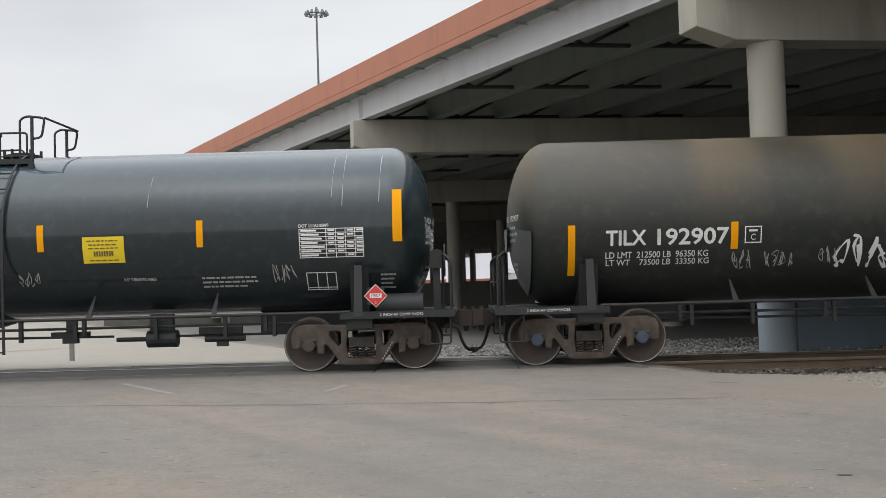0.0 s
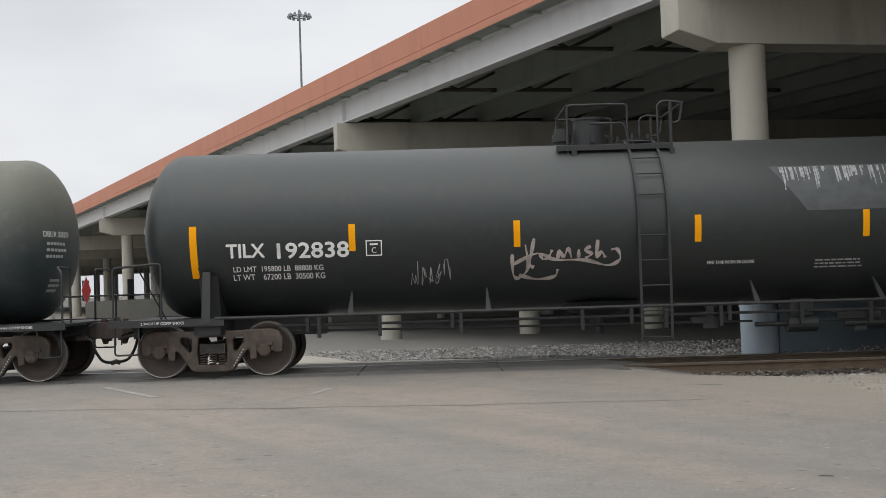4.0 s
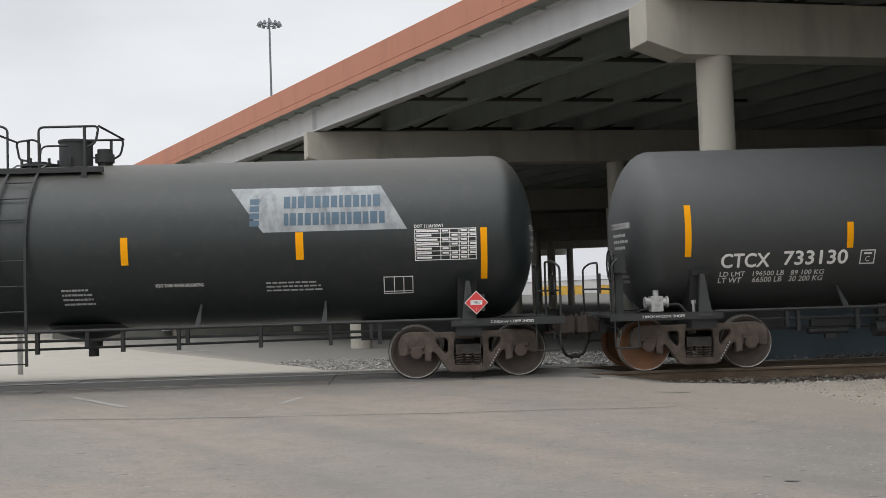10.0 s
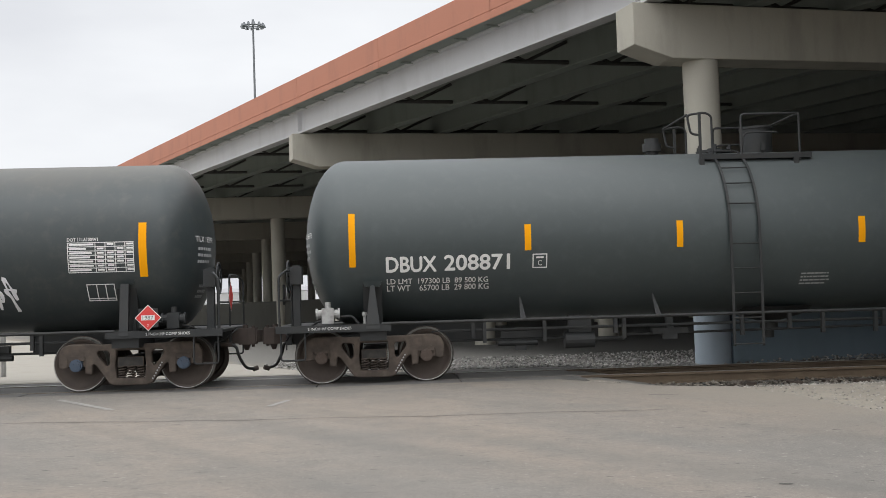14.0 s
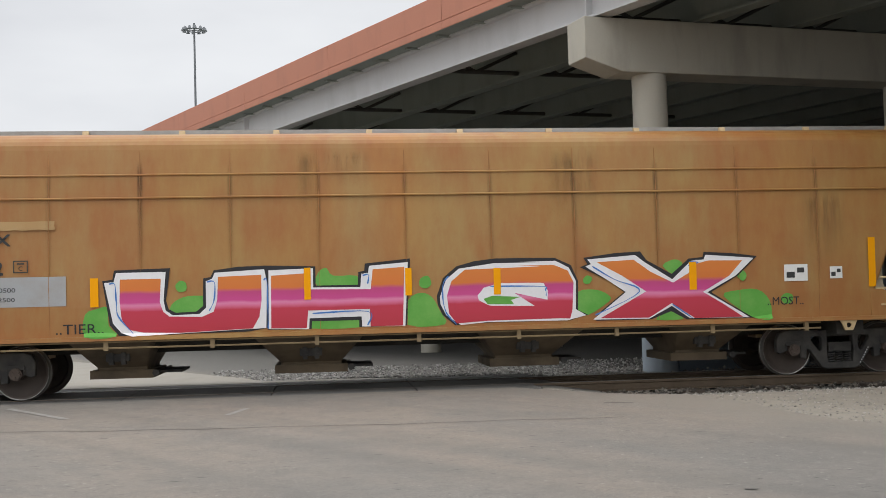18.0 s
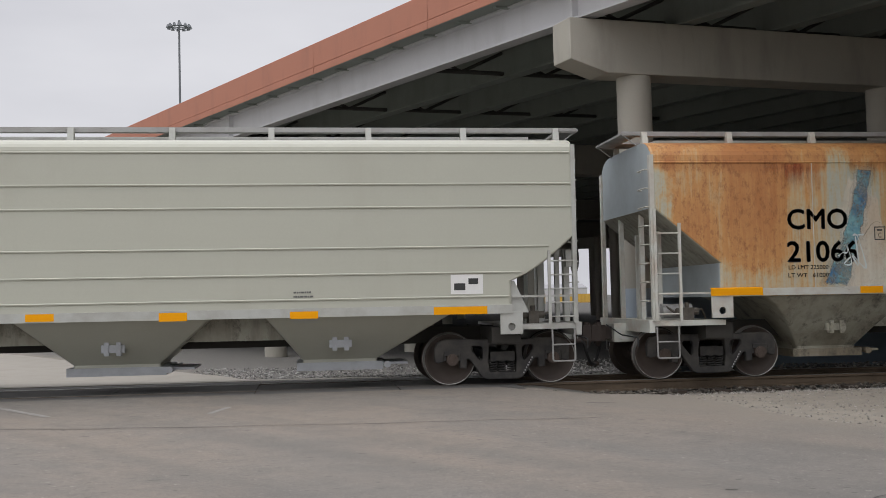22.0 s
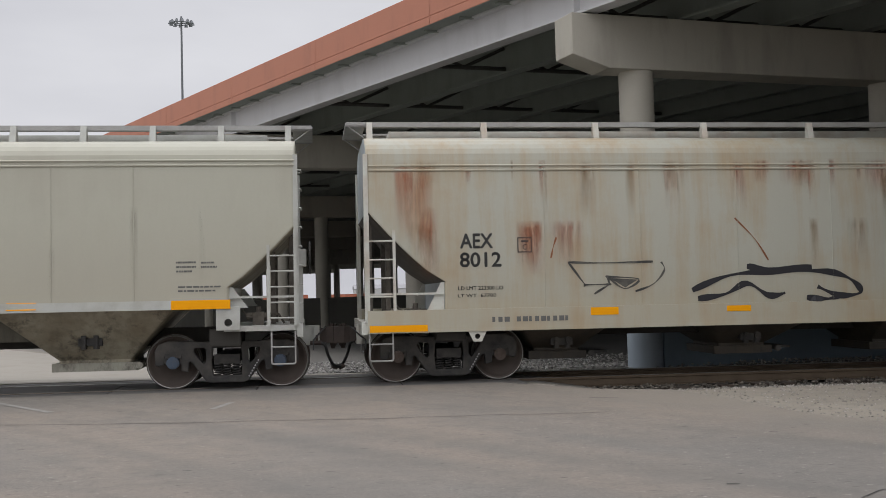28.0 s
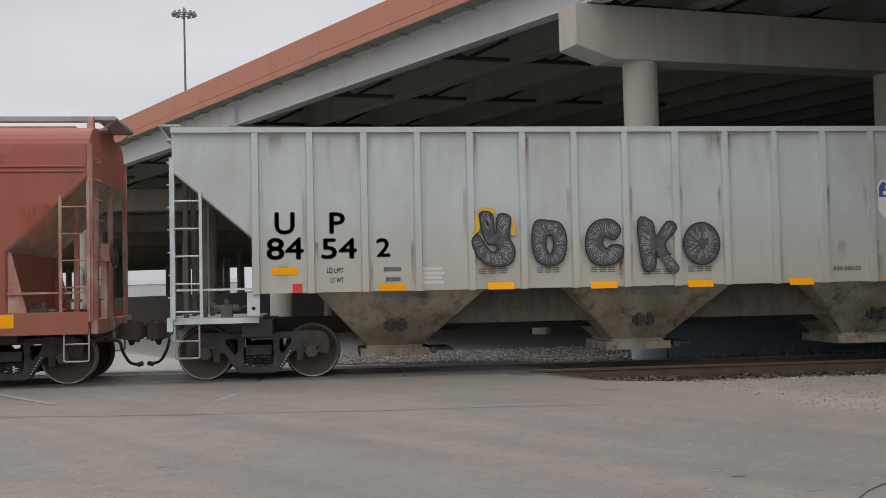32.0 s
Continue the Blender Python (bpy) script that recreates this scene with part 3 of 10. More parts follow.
def make_ties():
    tie = thing("railway_ties", "dark creosoted timber ties half sunk in ballast", "railway ties", kind="structure")
    me = MB().box(-0.115, 0.115, YC - 1.28, YC + 1.28, -0.34, -0.185).mesh("tie")
    x = CROSS_END + 0.4
    while x < 34:
        part("tie", me, M["tie"], tie, at=pose(x, random.uniform(-0.04, 0.04), GRADE * x, 0, 0, random.uniform(-1.5, 1.5)))
        x += 0.55


make_ties()


def scatter(name, label, cat, count, place, size, mat):
    """Loose stones, each an uneven lump."""
    rnd = random.Random(sum(map(ord, name)) + count)
    base = [(1, 0, 0), (-1, 0, 0), (0, 1, 0), (0, -1, 0), (0, 0, 1), (0, 0, -1)]
    fc = [(0, 2, 4), (2, 1, 4), (1, 3, 4), (3, 0, 4), (2, 0, 5), (1, 2, 5), (3, 1, 5), (0, 3, 5)]
    mb = MB()
    for _ in range(count):
        x, y, z = place(rnd)
        s = rnd.uniform(*size)
        a = rnd.uniform(0, 6.28)
        ca, sa = math.cos(a), math.sin(a)
        vs = []
        for p in base:
            q = [c * s * rnd.uniform(0.6, 1.2) + rnd.uniform(-0.3, 0.3) * s for c in p]
            vs.append((x + q[0] * ca - q[1] * sa, y + q[0] * sa + q[1] * ca, z + q[2] * 0.75))
        mb.add(vs, fc)
    me = mb.mesh(name)
    me.materials.append(mat)
    ob = new(name, me)
    tagged(ob, label, cat, kind="stuff")


def near_ballast(r):
    x = CROSS_END + 0.3 + 26 * r.random() ** 1.4
    y = r.uniform(YC - 2.3, YC + 1.9)
    return x, y, GRADE * x - (0.19 if abs(y - YC) < 1.35 else 0.22) + r.uniform(-0.02, 0.01)


def far_bank(r):
    x = r.uniform(-3.5, 18)
    y = 20.4 + 9.0 * r.random() ** 1.15
    x = max(x, road_edge(y) + 0.2 + r.random() ** 2 * 3)
    return x, y, ground_z(x, y) - 0.02 + 0.05 * r.random()


def verge(r):
    y = r.uniform(9.0, 17.2)
    x = road_edge(y) + 0.1 + 9 * r.random() ** 1.3
    return x, y, ground_z(x, y) - 0.03


scatter("ballast", "dark grimy crushed-stone ballast round the ties", "ballast", 7000, near_ballast, (0.025, 0.055), M["track_stone"])
scatter("gravel_bank", "loose grey ballast bank under the overpass", "gravel", 14000, far_bank, (0.018, 0.045), M["ballast"])
scatter("pale_gravel", "pale crushed stone along the road verge", "gravel", 3600, verge, (0.006, 0.024), M["pale_stone"])
scatter("pale_stones", "heap of pale stones beside the rail", "gravel", 1300, lambda r: (lambda x, y: (x, y, ground_z(x, y) - 0.02))(r.uniform(5.2, 16), 17.25 - 1.1 * r.random() ** 1.5), (0.02, 0.06), M["pale_stone"])

# ------------------------------------------------------------------ overpass
TH, PH = radians(29.489), radians(13.895)
COL = (6.614, 21.534)
CAP_Z, CAP_H, CAP_E, CAP_W = 6.175, 1.167, 1.729, 0.389
FALL, CROSSFALL = -0.012, 0.012


def bridge(al, ac, z, th=0.0):
    """Place on the overpass: along it, across it, height at the first bent, and off the bent's axis."""
    x = COL[0] - math.sin(TH) * al + math.cos(PH) * ac - math.sin(PH) * th
    y = COL[1] + math.cos(TH) * al + math.sin(PH) * ac + math.cos(PH) * th
    return (x, y, z + FALL * al + CROSSFALL * ac)


BENTS = (-19.0, 0.0, 16.756, 37.69, 55.0, 73.0, 91.0, 109.0, 127.0, 145.0)
# deck carried on to 70 m, out of view, to cut the light below it
DECKS = ((-1.956, 70.0),)
ZT = CAP_Z + CAP_H
NEAR_END, FAR_END = -46.0, 150.0


def column(x, y, z0, z1, pier, paint=0.0):
    c = part("column", MB().cyl((x, y, paint if paint else z0), (x, y, z1), 0.372, 32, None, False), M["concrete"], pier, "round beige concrete column", True)
    if paint:
        part("painted_base", MB().cyl((x, y, z0), (x, y, paint), 0.374, 32, None, False), M["pale_blue"], c, "pale blue painted base", True)


def bent(al, ends, cols, paint=0.0):
    pier = thing("bridge_pier", "beige concrete bridge pier of round columns under a long cap", "bridge pier", "piers of the overpass")
    for a, b in ends:
        mb = MB()
        e = -CAP_E if a < 0 else a
        out = [(e, ZT - 0.03), (e, CAP_Z + 0.264), (e + 0.867, CAP_Z), (b, CAP_Z), (b, ZT - 0.03)]
        mb.loft([[bridge(al, p, q, -CAP_W) for p, q in out], [bridge(al, p, q, CAP_W) for p, q in out]])
        cap = part("bent_cap", mb, M["concrete"], pier, "beige concrete cap beam with a slanted end")
        bev = cap.modifiers.new("edge", 'BEVEL')
        bev.width, bev.segments, bev.limit_method = 0.018, 2, 'ANGLE'
    for ac in cols:
        x, y, _ = bridge(al, ac, 0)
        _, _, zc = bridge(al, ac, CAP_Z)
        column(x, y, ground_z(x, y) - 0.3, zc, pier, paint)


for i, al in enumerate(BENTS):
    if al == 0.0:
        cols = (0.0, 6.896, 13.8, 20.7, 27.6, 34.5, 41.4, 48.3, 55.2, 62.1)
        bent(al, ((-2, 69.5),), cols, 1.62)
    elif i == 2:
        bent(al, ((-2, 69.5),), (0.0, 5.05, 9.9, 14.7, 19.6, 25.5, 32, 39, 46, 53, 60))
    else:
        bent(al, ((-2, 69.5),), (0.0, 6.2, 12.4, 18.6, 24.8, 31, 37.2, 44, 51, 58))


def crash_wall(al, z1, mat, label, a0=0.3, a1=46.0):
    mb = MB()
    z0 = -0.9
    edge = ((a0, -0.30), (a1, -0.30), (a1, 0.36), (a0, 0.36))
    mb.hull8([bridge(al, a, z0, t) for a, t in edge], [bridge(al, a, z1, t) for a, t in edge])
    tagged(part("crash_wall", mb, mat), label, "wall", kind="structure")


crash_wall(BENTS[3], 1.78, M["shaded_concrete"], "low concrete crash wall along a far pier, coloured for deep shade", -6.0, 18.0)
crash_wall(0, 1.60, M["blue_grey"], "low blue-grey painted concrete crash wall between the columns")



def utility_box(al, ac, z, w, d, h, label):
    x, y, zz = bridge(al, ac, z, -0.62)
    b = thing("utility_box", label, "utility box", "utility boxes on the far pier", at=pose(x, y, zz, 0, 0, 13.9))
    part("case", MB().box(-w / 2, w / 2, -d / 2, d / 2, 0, h), M["far_white"], b)
    part("door", MB().box(-w / 2 + 0.04, w / 2 - 0.04, -d / 2 - 0.02, -d / 2 - 0.002, 0.05, h - 0.05), M["far_white"], b)
    part("latch", MB().box(w / 2 - 0.10, w / 2 - 0.06, -d / 2 - 0.04, -d / 2 - 0.022, h * 0.45, h * 0.55), M["steel"], b)
    part("bracket", MB().box(-0.05, 0.05, d / 2, d / 2 + 0.30, h * 0.3, h * 0.7), M["steel"], b)


M["far_white"] = worn("pale_grey_sheet_metal", (0.55, 0.55, 0.54), 0.7, (0.4, 0.38, 0.35), 0.5, 0.2)
utility_box(BENTS[3], 0.40, 2.40, 0.60, 0.30, 0.95, "pale grey electrical box on the pier column")
utility_box(BENTS[3], -0.30, 2.45, 0.22, 0.25, 0.90, "narrow pale electrical box on the pier column")
utility_box(BENTS[3], -0.48, 0.50, 0.52, 0.40, 1.12, "pale grey cabinet beside the pier column")

GIRDER_H = 0.829


def girder(ac, mat, name, label, a0=NEAR_END, a1=FAR_END):
    f, w = 0.20, 0.02
    out = [(-f, 0), (f, 0), (f, 0.05), (w, 0.07), (w, GIRDER_H - 0.06), (f * 0.8, GIRDER_H - 0.04), (f * 0.8, GIRDER_H), (-f * 0.8, GIRDER_H), (-f * 0.8, GIRDER_H - 0.04), (-w, GIRDER_H - 0.06), (-w, 0.07), (-f, 0.05)]
    mb = MB().loft([[bridge(al, ac + p, ZT + q) for p, q in out] for al in (a0, a1)])
    return part(name, mb, mat, DECK, label)


DECK = thing("overpass", "long concrete and steel road overpass with a brick-red parapet", "overpass", kind="structure")
G0 = -1.319
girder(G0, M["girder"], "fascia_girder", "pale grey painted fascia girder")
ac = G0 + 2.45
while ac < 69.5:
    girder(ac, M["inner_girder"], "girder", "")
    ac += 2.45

# web stiffeners at the bents and along the fascia girder
for al in BENTS[:6]:
    mb = MB()
    mb.hull8([bridge(al + a, G0 - p, ZT + 0.05) for a, p in ((-0.035, 0.0), (0.035, 0.0), (0.035, 0.17), (-0.035, 0.17))],
             [bridge(al + a, G0 - p, ZT + GIRDER_H - 0.04) for a, p in ((-0.035, 0.0), (0.035, 0.0), (0.035, 0.17), (-0.035, 0.17))])
    part("stiffener", mb, M["girder"], DECK)


def bar(p0, p1, r, name, mat, parent):
    return part(name, MB().cyl(p0, p1, r, 6), mat, parent)


# cross bracing between the girders near the view
for al in [x * 5.6 - 16.5 for x in range(0, 13)]:
    for k in range(0, 5):
        a0, a1 = G0 + 2.45 * k, G0 + 2.45 * (k + 1)
        mb = MB()
        low, high = ZT + 0.16, ZT + GIRDER_H - 0.12
        mb.cyl(bridge(al, a0 + 0.02, low), bridge(al, a1 - 0.02, low), 0.055, 6)
        mb.cyl(bridge(al, a0 + 0.05, high), bridge(al, (a0 + a1) / 2, low), 0.045, 6)
        mb.cyl(bridge(al, a1 - 0.05, high), bridge(al, (a0 + a1) / 2, low), 0.045, 6)
        part("cross_brace", mb, M["brace"], DECK)

for a, b in DECKS:
    mb = MB()
    out = [(a + 0.02, ZT + GIRDER_H), (b, ZT + GIRDER_H), (b, ZT + GIRDER_H + 0.26), (a + 0.02, ZT + GIRDER_H + 0.26)]
    mb.loft([[bridge(al, p, q) for p, q in out] for al in (NEAR_END, FAR_END)])
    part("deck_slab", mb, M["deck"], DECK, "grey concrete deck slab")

# parapet in long precast lengths with open joints
P0, P1 = ZT + 0.845, ZT + 1.730
edges = [NEAR_END]
while edges[-1] < FAR_END:
    edges.append(edges[-1] + 5.6)
for a, b in zip(edges, edges[1:]):
    q = -1.956
    mb = MB()
    out = [(q, P0), (q, P0 + 0.17), (q + 0.012, P0 + 0.18), (q + 0.012, P0 + 0.20), (q, P0 + 0.21), (q, P1 - 0.02), (q + 0.03, P1), (q + 0.26, P1), (q + 0.36, P0 + 0.25), (q + 0.36, P0 + 0.10), (q + 0.10, P0 - 0.004)]
    mb.loft([[bridge(al, p, z) for p, z in out] for al in (a + 0.008, b - 0.008)])
    part("parapet_panel", mb, M["red_concrete"], DECK, "brick-red concrete parapet length")
# small brackets of the formwork under the deck overhang
k = NEAR_END + 0.5
while k < 70:
    mb = MB()
    mb.hull8([bridge(k + u, G0 - 0.05 - v, ZT + GIRDER_H - 0.05) for u, v in ((-0.05, 0), (0.05, 0), (0.05, 0.4), (-0.05, 0.4))],
             [bridge(k + u, G0 - 0.05 - v, ZT + GIRDER_H - 0.005) for u, v in ((-0.05, 0), (0.05, 0), (0.05, 0.4), (-0.05, 0.4))])
    part("overhang_bracket", mb, M["deck"], DECK)
    k += 1.4
mb = MB().loft([[bridge(al, p, z) for p, z in ((70.01, ZT + GIRDER_H), (70.3, ZT + GIRDER_H), (70.3, P1), (70.01, P1))] for al in (NEAR_END, FAR_END)])
part("far_parapet", mb, M["red_concrete"], DECK)


# unseen walls added to keep side light from under the deck, on its far side and near end
for e in (((69.0, NEAR_END), (69.0, 45.0), (69.5, 45.0), (69.5, NEAR_END)), ((-1.9, NEAR_END), (69.0, NEAR_END), (69.0, NEAR_END + 0.5), (-1.9, NEAR_END + 0.5))):
    mb = MB().hull8([bridge(al, ac, -1.5) for ac, al in e], [bridge(al, ac, ZT - 0.02) for ac, al in e])
    tagged(part("light_block_wall", mb, M["concrete"]), "added unseen wall that keeps light from below the overpass deck", "wall", kind="structure")


# ------------------------------------------------------------------ mast, signal, distance
def light_mast(x, y, top):
    m = thing("high_mast_light", "tall dark steel mast with a ring of floodlights", "lamp mast", at=pose(x, y, 0))
    part("pole", MB().cyl((0, 0, -1), (0, 0, top), 0.14, 12, 0.08), M["mast"], m, smooth=True)
    part("ring", MB().tube([(0.66 * math.cos(a * math.pi / 8), 0.66 * math.sin(a * math.pi / 8), top - 0.25) for a in range(17)], 0.05, 6), M["mast"], m)
    part("spokes", MB().cyl((-0.66, 0, top - 0.25), (0.66, 0, top - 0.25), 0.04, 6).cyl((0, -0.66, top - 0.25), (0, 0.66, top - 0.25), 0.04, 6), M["mast"], m)
    part("crown", MB().cyl((0, 0, top - 0.1), (0, 0, top + 0.35), 0.16, 8, 0.08), M["mast"], m)
    for i in range(12):
        a = i * math.pi / 6 + 0.2
        c, s = math.cos(a), math.sin(a)
        mb = MB().cyl((0.66 * c, 0.66 * s, top - 0.22), (0.84 * c, 0.84 * s, top - 0.15), 0.04, 6)
        mb.cyl((0.90 * c, 0.90 * s, top - 0.05), (0.94 * c, 0.94 * s, top - 0.36), 0.08, 8, 0.17)
        part("floodlight", mb, M["mast"], m)
    return m


light_mast(-11.1, 89.9, 25.4)


def crossing_signal(x, y):
    z = ground_z(x, y)
    s = thing("crossing_signal", "white railway crossbuck signal post beside the road", "crossing signal", at=pose(x, y, z, 0, 0, -18))
    wh, bk = M["white"], M["black"]
    part("post", MB().cyl((0, 0, -0.2), (0, 0, 3.4), 0.06, 10), M["steel"], s)
    for a in (45, -45):
        mb = MB().box(-0.6, 0.6, -0.09, -0.075, -0.1, 0.1)
        ob = part("crossbuck_blade", mb, wh, s, at=pose(0, 0, 2.95, 0, a, 0))
    part("plate", MB().box(-0.28, 0.28, -0.09, -0.07, 2.28, 2.48), wh, s)
    for dx in (-0.42, 0.42):
        part("lamp_hood", MB().cyl((dx, -0.02, 2.05), (dx, -0.14, 2.05), 0.16, 14), bk, s)
    part("arm", MB().cyl((-0.42, 0, 2.05), (0.42, 0, 2.05), 0.035, 8), M["steel"], s)
    return s


crossing_signal(-8.9, 24.2)

M["far_roof"] = plain("grey_shed_roof", (0.30, 0.30, 0.31), 0.6)
M["far_yellow"] = worn("yellow_container_side", (0.60, 0.36, 0.05), 0.6, (0.35, 0.22, 0.06), 0.5, 0.5)
M["far_red"] = worn("rust_red_container_side", (0.42, 0.13, 0.07), 0.6, (0.25, 0.1, 0.06), 0.5, 0.5)


def shed(x, y, w, d, h, rot=0.0):
    s = thing("warehouse", "long pale metal warehouse across the freight yard", "warehouse", "warehouses of the yard", at=pose(x, y, ground_z(x, y) - 0.1, 0, 0, rot))
    part("wall", MB().box(-w / 2, w / 2, -d / 2, d / 2, 0, h), M["far_white"], s)
    part("roof", MB().prism([(-d / 2 - 0.3, h), (d / 2 + 0.3, h), (0, h + d * 0.09)], 'x', -w / 2 - 0.3, w / 2 + 0.3), M["far_roof"], s)


shed(60, 400, 90, 18, 5.0)
shed(-70, 430, 80, 18, 5.0, 4)
shed(190, 380, 70, 18, 5.0, -5)


def container(x, y, mat, lab):
    c = thing("freight_container", lab, "container", "containers of the yard", at=pose(x, y, ground_z(x, y) - 0.05))
    mb = MB()
    prof = []
    for i in range(49):
        u = -6.05 + 12.1 * i / 48
        prof.append((u, -1.22 + (0.04 if i % 4 in (1, 2) else 0)))
    prof += [(6.05, 1.22), (-6.05, 1.22)]
    part("box", MB().prism(prof, 'z', 0.1, 2.55), mat, c)
    part("roof", MB().box(-6.1, 6.1, -1.25, 1.25, 2.55, 2.62), mat, c)
    for sx in (-6.0, 6.0):
        part("corner_post", MB().box(sx - 0.08, sx + 0.08, -1.27, 1.27, 0, 2.6), mat, c)


for i in range(9):
    container(-8 + i * 17.0, 290 + (i % 3) * 3.5, M["far_yellow"] if i > 1 else M["far_red"], "yellow freight container in the yard" if i > 1 else "rust-red freight container in the yard")

def power_pole(x, y, h):
    p = thing("utility_pole", "wooden utility pole with cross-arm", "utility pole", "utility poles of the yard", at=pose(x, y, -0.3))
    part("pole", MB().cyl((0, 0, 0), (0, 0, h), 0.16, 8, 0.11), M["tie"], p)
    part("cross_arm", MB().box(-1.2, 1.2, -0.06, 0.06, h - 0.8, h - 0.65), M["tie"], p)
    for dx in (-1.0, 0.0, 1.0):
        part("insulator", MB().cyl((dx, 0, h - 0.65), (dx, 0, h - 0.5), 0.05, 6), M["steel"], p)


for x in (12, 42, 72, 102):
    power_pole(x, 135, 10.5)
mbw = MB()
for dx in (-1.0, 0.0, 1.0):
    for x in (12, 42, 72):
        pts = [(x + dx + 30 * t / 8, 135, 9.75 - 1.2 * (1 - (t / 4 - 1) ** 2)) for t in range(9)]
        mbw.tube(pts, 0.015, 4)
tagged(part("overhead_wires", mbw, M["rubber"]), "sagging overhead wires between utility poles", "cable", kind="stuff")
# ------------------------------------------------------------------ the train
R_TANK, Z_TANK = 1.46, 2.47
WHEEL_R = 0.457
HALF_W = 1.58

TRAVEL = [(0.0, -0.000), (1.0, 7.252), (2.0, 14.533), (3.0, 21.822), (3.5, 25.492), (5.5, 40.122), (6.0, 43.807), (7.0, 51.002), (8.0, 58.634), (9.0, 66.109), (10.0, 73.582), (11.0, 81.067), (12.0, 88.593), (13.0, 96.152), (13.5, 99.971), (15.5, 115.329), (16.0, 119.190), (17.0, 127.102), (18.0, 134.801), (19.0, 142.470), (20.0, 150.136), (21.0, 157.900), (22.0, 165.701), (23.0, 173.499), (24.0, 181.308), (25.0, 189.163), (26.0, 197.266), (26.5, 201.225), (28.5, 217.096), (29.0, 221.074), (30.0, 229.011), (31.0, 236.948), (32.0, 244.907), ]


def paint_ramp(name, stops, z0, z1):
    n = NT(name)
    f = n.node("ShaderNodeMapRange")
    wob = n.math('MULTIPLY', n.math('SUBTRACT', n.noise(3.0, 3), 0.5), 0.05)
    n.link(n.math('ADD', n.axis(2), wob), f.inputs[0])
    f.inputs[1].default_value, f.inputs[2].default_value = z0, z1
    r = n.node("ShaderNodeValToRGB")
    e = r.color_ramp.elements
    while len(e) < len(stops):
        e.new(0.5)
    for k, (p, c) in zip(e, stops):
        k.position, k.color = p, (*c, 1)
    n.link(f.outputs[0], r.inputs[0])
    return n.done(r.outputs[0], 0.5)


def faded_blue():
    """Old blue spray, rubbed through to the paint below it."""
    n = NT("faded_blue_spray")
    a = n.noise(2.2, 5, 0.65)
    b = n.noise(1.5, 7, 0.72, n.vec((1.0, 1.0, 0.6), (9.0, 3.0, 5.0)))
    c = n.mix(n.ramp(a, 0.37, 0.57), (0.05, 0.165, 0.31), (0.20, 0.42, 0.45))
    c = n.mix(n.math('MULTIPLY', n.ramp(b, 0.46, 0.64), 0.65), c, (0.33, 0.38, 0.36))
    c = n.mix(n.math('MULTIPLY', n.ramp(n.noise(14, 4, 0.7), 0.5, 0.7), 0.35), c, (0.36, 0.28, 0.19))
    thin = n.ramp(n.math('ADD', n.math('MULTIPLY', b, 0.75), n.math('MULTIPLY', n.noise(20, 5, 0.75), 0.25)), 0.43, 0.60, (0.92, 0.92, 0.92, 1), (0.12, 0.12, 0.12, 1))
    n.link(thin, n.b.inputs["Alpha"])
    return n.done(c, 0.65)


def overspray(name, col, strength):
    """The thin mist of droplets round a sprayed line."""
    n = NT(name)
    drop = n.ramp(n.noise(70, 4, 0.8), 0.44, 0.62)
    n.link(n.math('MULTIPLY', drop, strength), n.b.inputs["Alpha"])
    return n.done(col, 0.7)


M["mist_white"] = overspray("white_overspray", (0.55, 0.56, 0.56), 0.34)
M["mist_teal"] = overspray("teal_overspray", (0.03, 0.20, 0.19), 0.65)
M["mist_blue"] = overspray("blue_overspray", (0.20, 0.34, 0.44), 0.30)
M["spray_pink"] = paint_ramp("orange_to_red_spray", ((0.0, (0.44, 0.03, 0.05)), (0.34, (0.50, 0.035, 0.07)), (0.40, (0.66, 0.16, 0.30)), (0.43, (0.68, 0.22, 0.38)), (0.47, (0.56, 0.06, 0.25)), (0.59, (0.50, 0.055, 0.20)), (0.645, (0.62, 0.17, 0.03)), (1.0, (0.64, 0.21, 0.035))), 1.05, 2.2)
M["spray_white"] = plain("white_spray", (0.80, 0.80, 0.82), 0.6)
M["spray_soft_black"] = worn("worn_black_spray", (0.05, 0.05, 0.048), 0.7, (0.25, 0.24, 0.20), 0.6, 6.0)
M["spray_blush"] = worn("pinkish_grey_spray", (0.46, 0.40, 0.37), 0.7, (0.16, 0.15, 0.14), 0.8, 7.0)
M["spray_black"] = plain("black_spray", (0.02, 0.02, 0.025), 0.7)
M["spray_blue"] = plain("blue_spray", (0.06, 0.20, 0.55), 0.6)
M["spray_green"] = worn("green_spray", (0.10, 0.36, 0.05), 0.6, (0.25, 0.5, 0.12), 0.6, 2.0)
M["spray_teal"] = worn("teal_spray", (0.02, 0.24, 0.22), 0.6, (0.02, 0.1, 0.1), 0.6, 4.0)
M["spray_grey"] = worn("grey_spray", (0.42, 0.43, 0.40), 0.7, (0.12, 0.12, 0.12), 0.7, 6.0)
M["spray_red"] = worn("orange_red_spray", (0.55, 0.12, 0.04), 0.7, (0.1, 0.05, 0.04), 0.7, 6.0)
M["spray_cyan"] = faded_blue()
M["spray_dusk"] = overspray("faded_grey_spray_line", (0.10, 0.115, 0.145), 0.95)
M["spray_mist"] = plain("pale_blue_spray", (0.60, 0.66, 0.65), 0.7)
M["spray_rust"] = worn("rust_brown_spray", (0.34, 0.19, 0.09), 0.7, (0.20, 0.27, 0.26), 0.8, 3.0)
M["spray_yellow"] = plain("amber_spray", (0.70, 0.40, 0.03), 0.7)
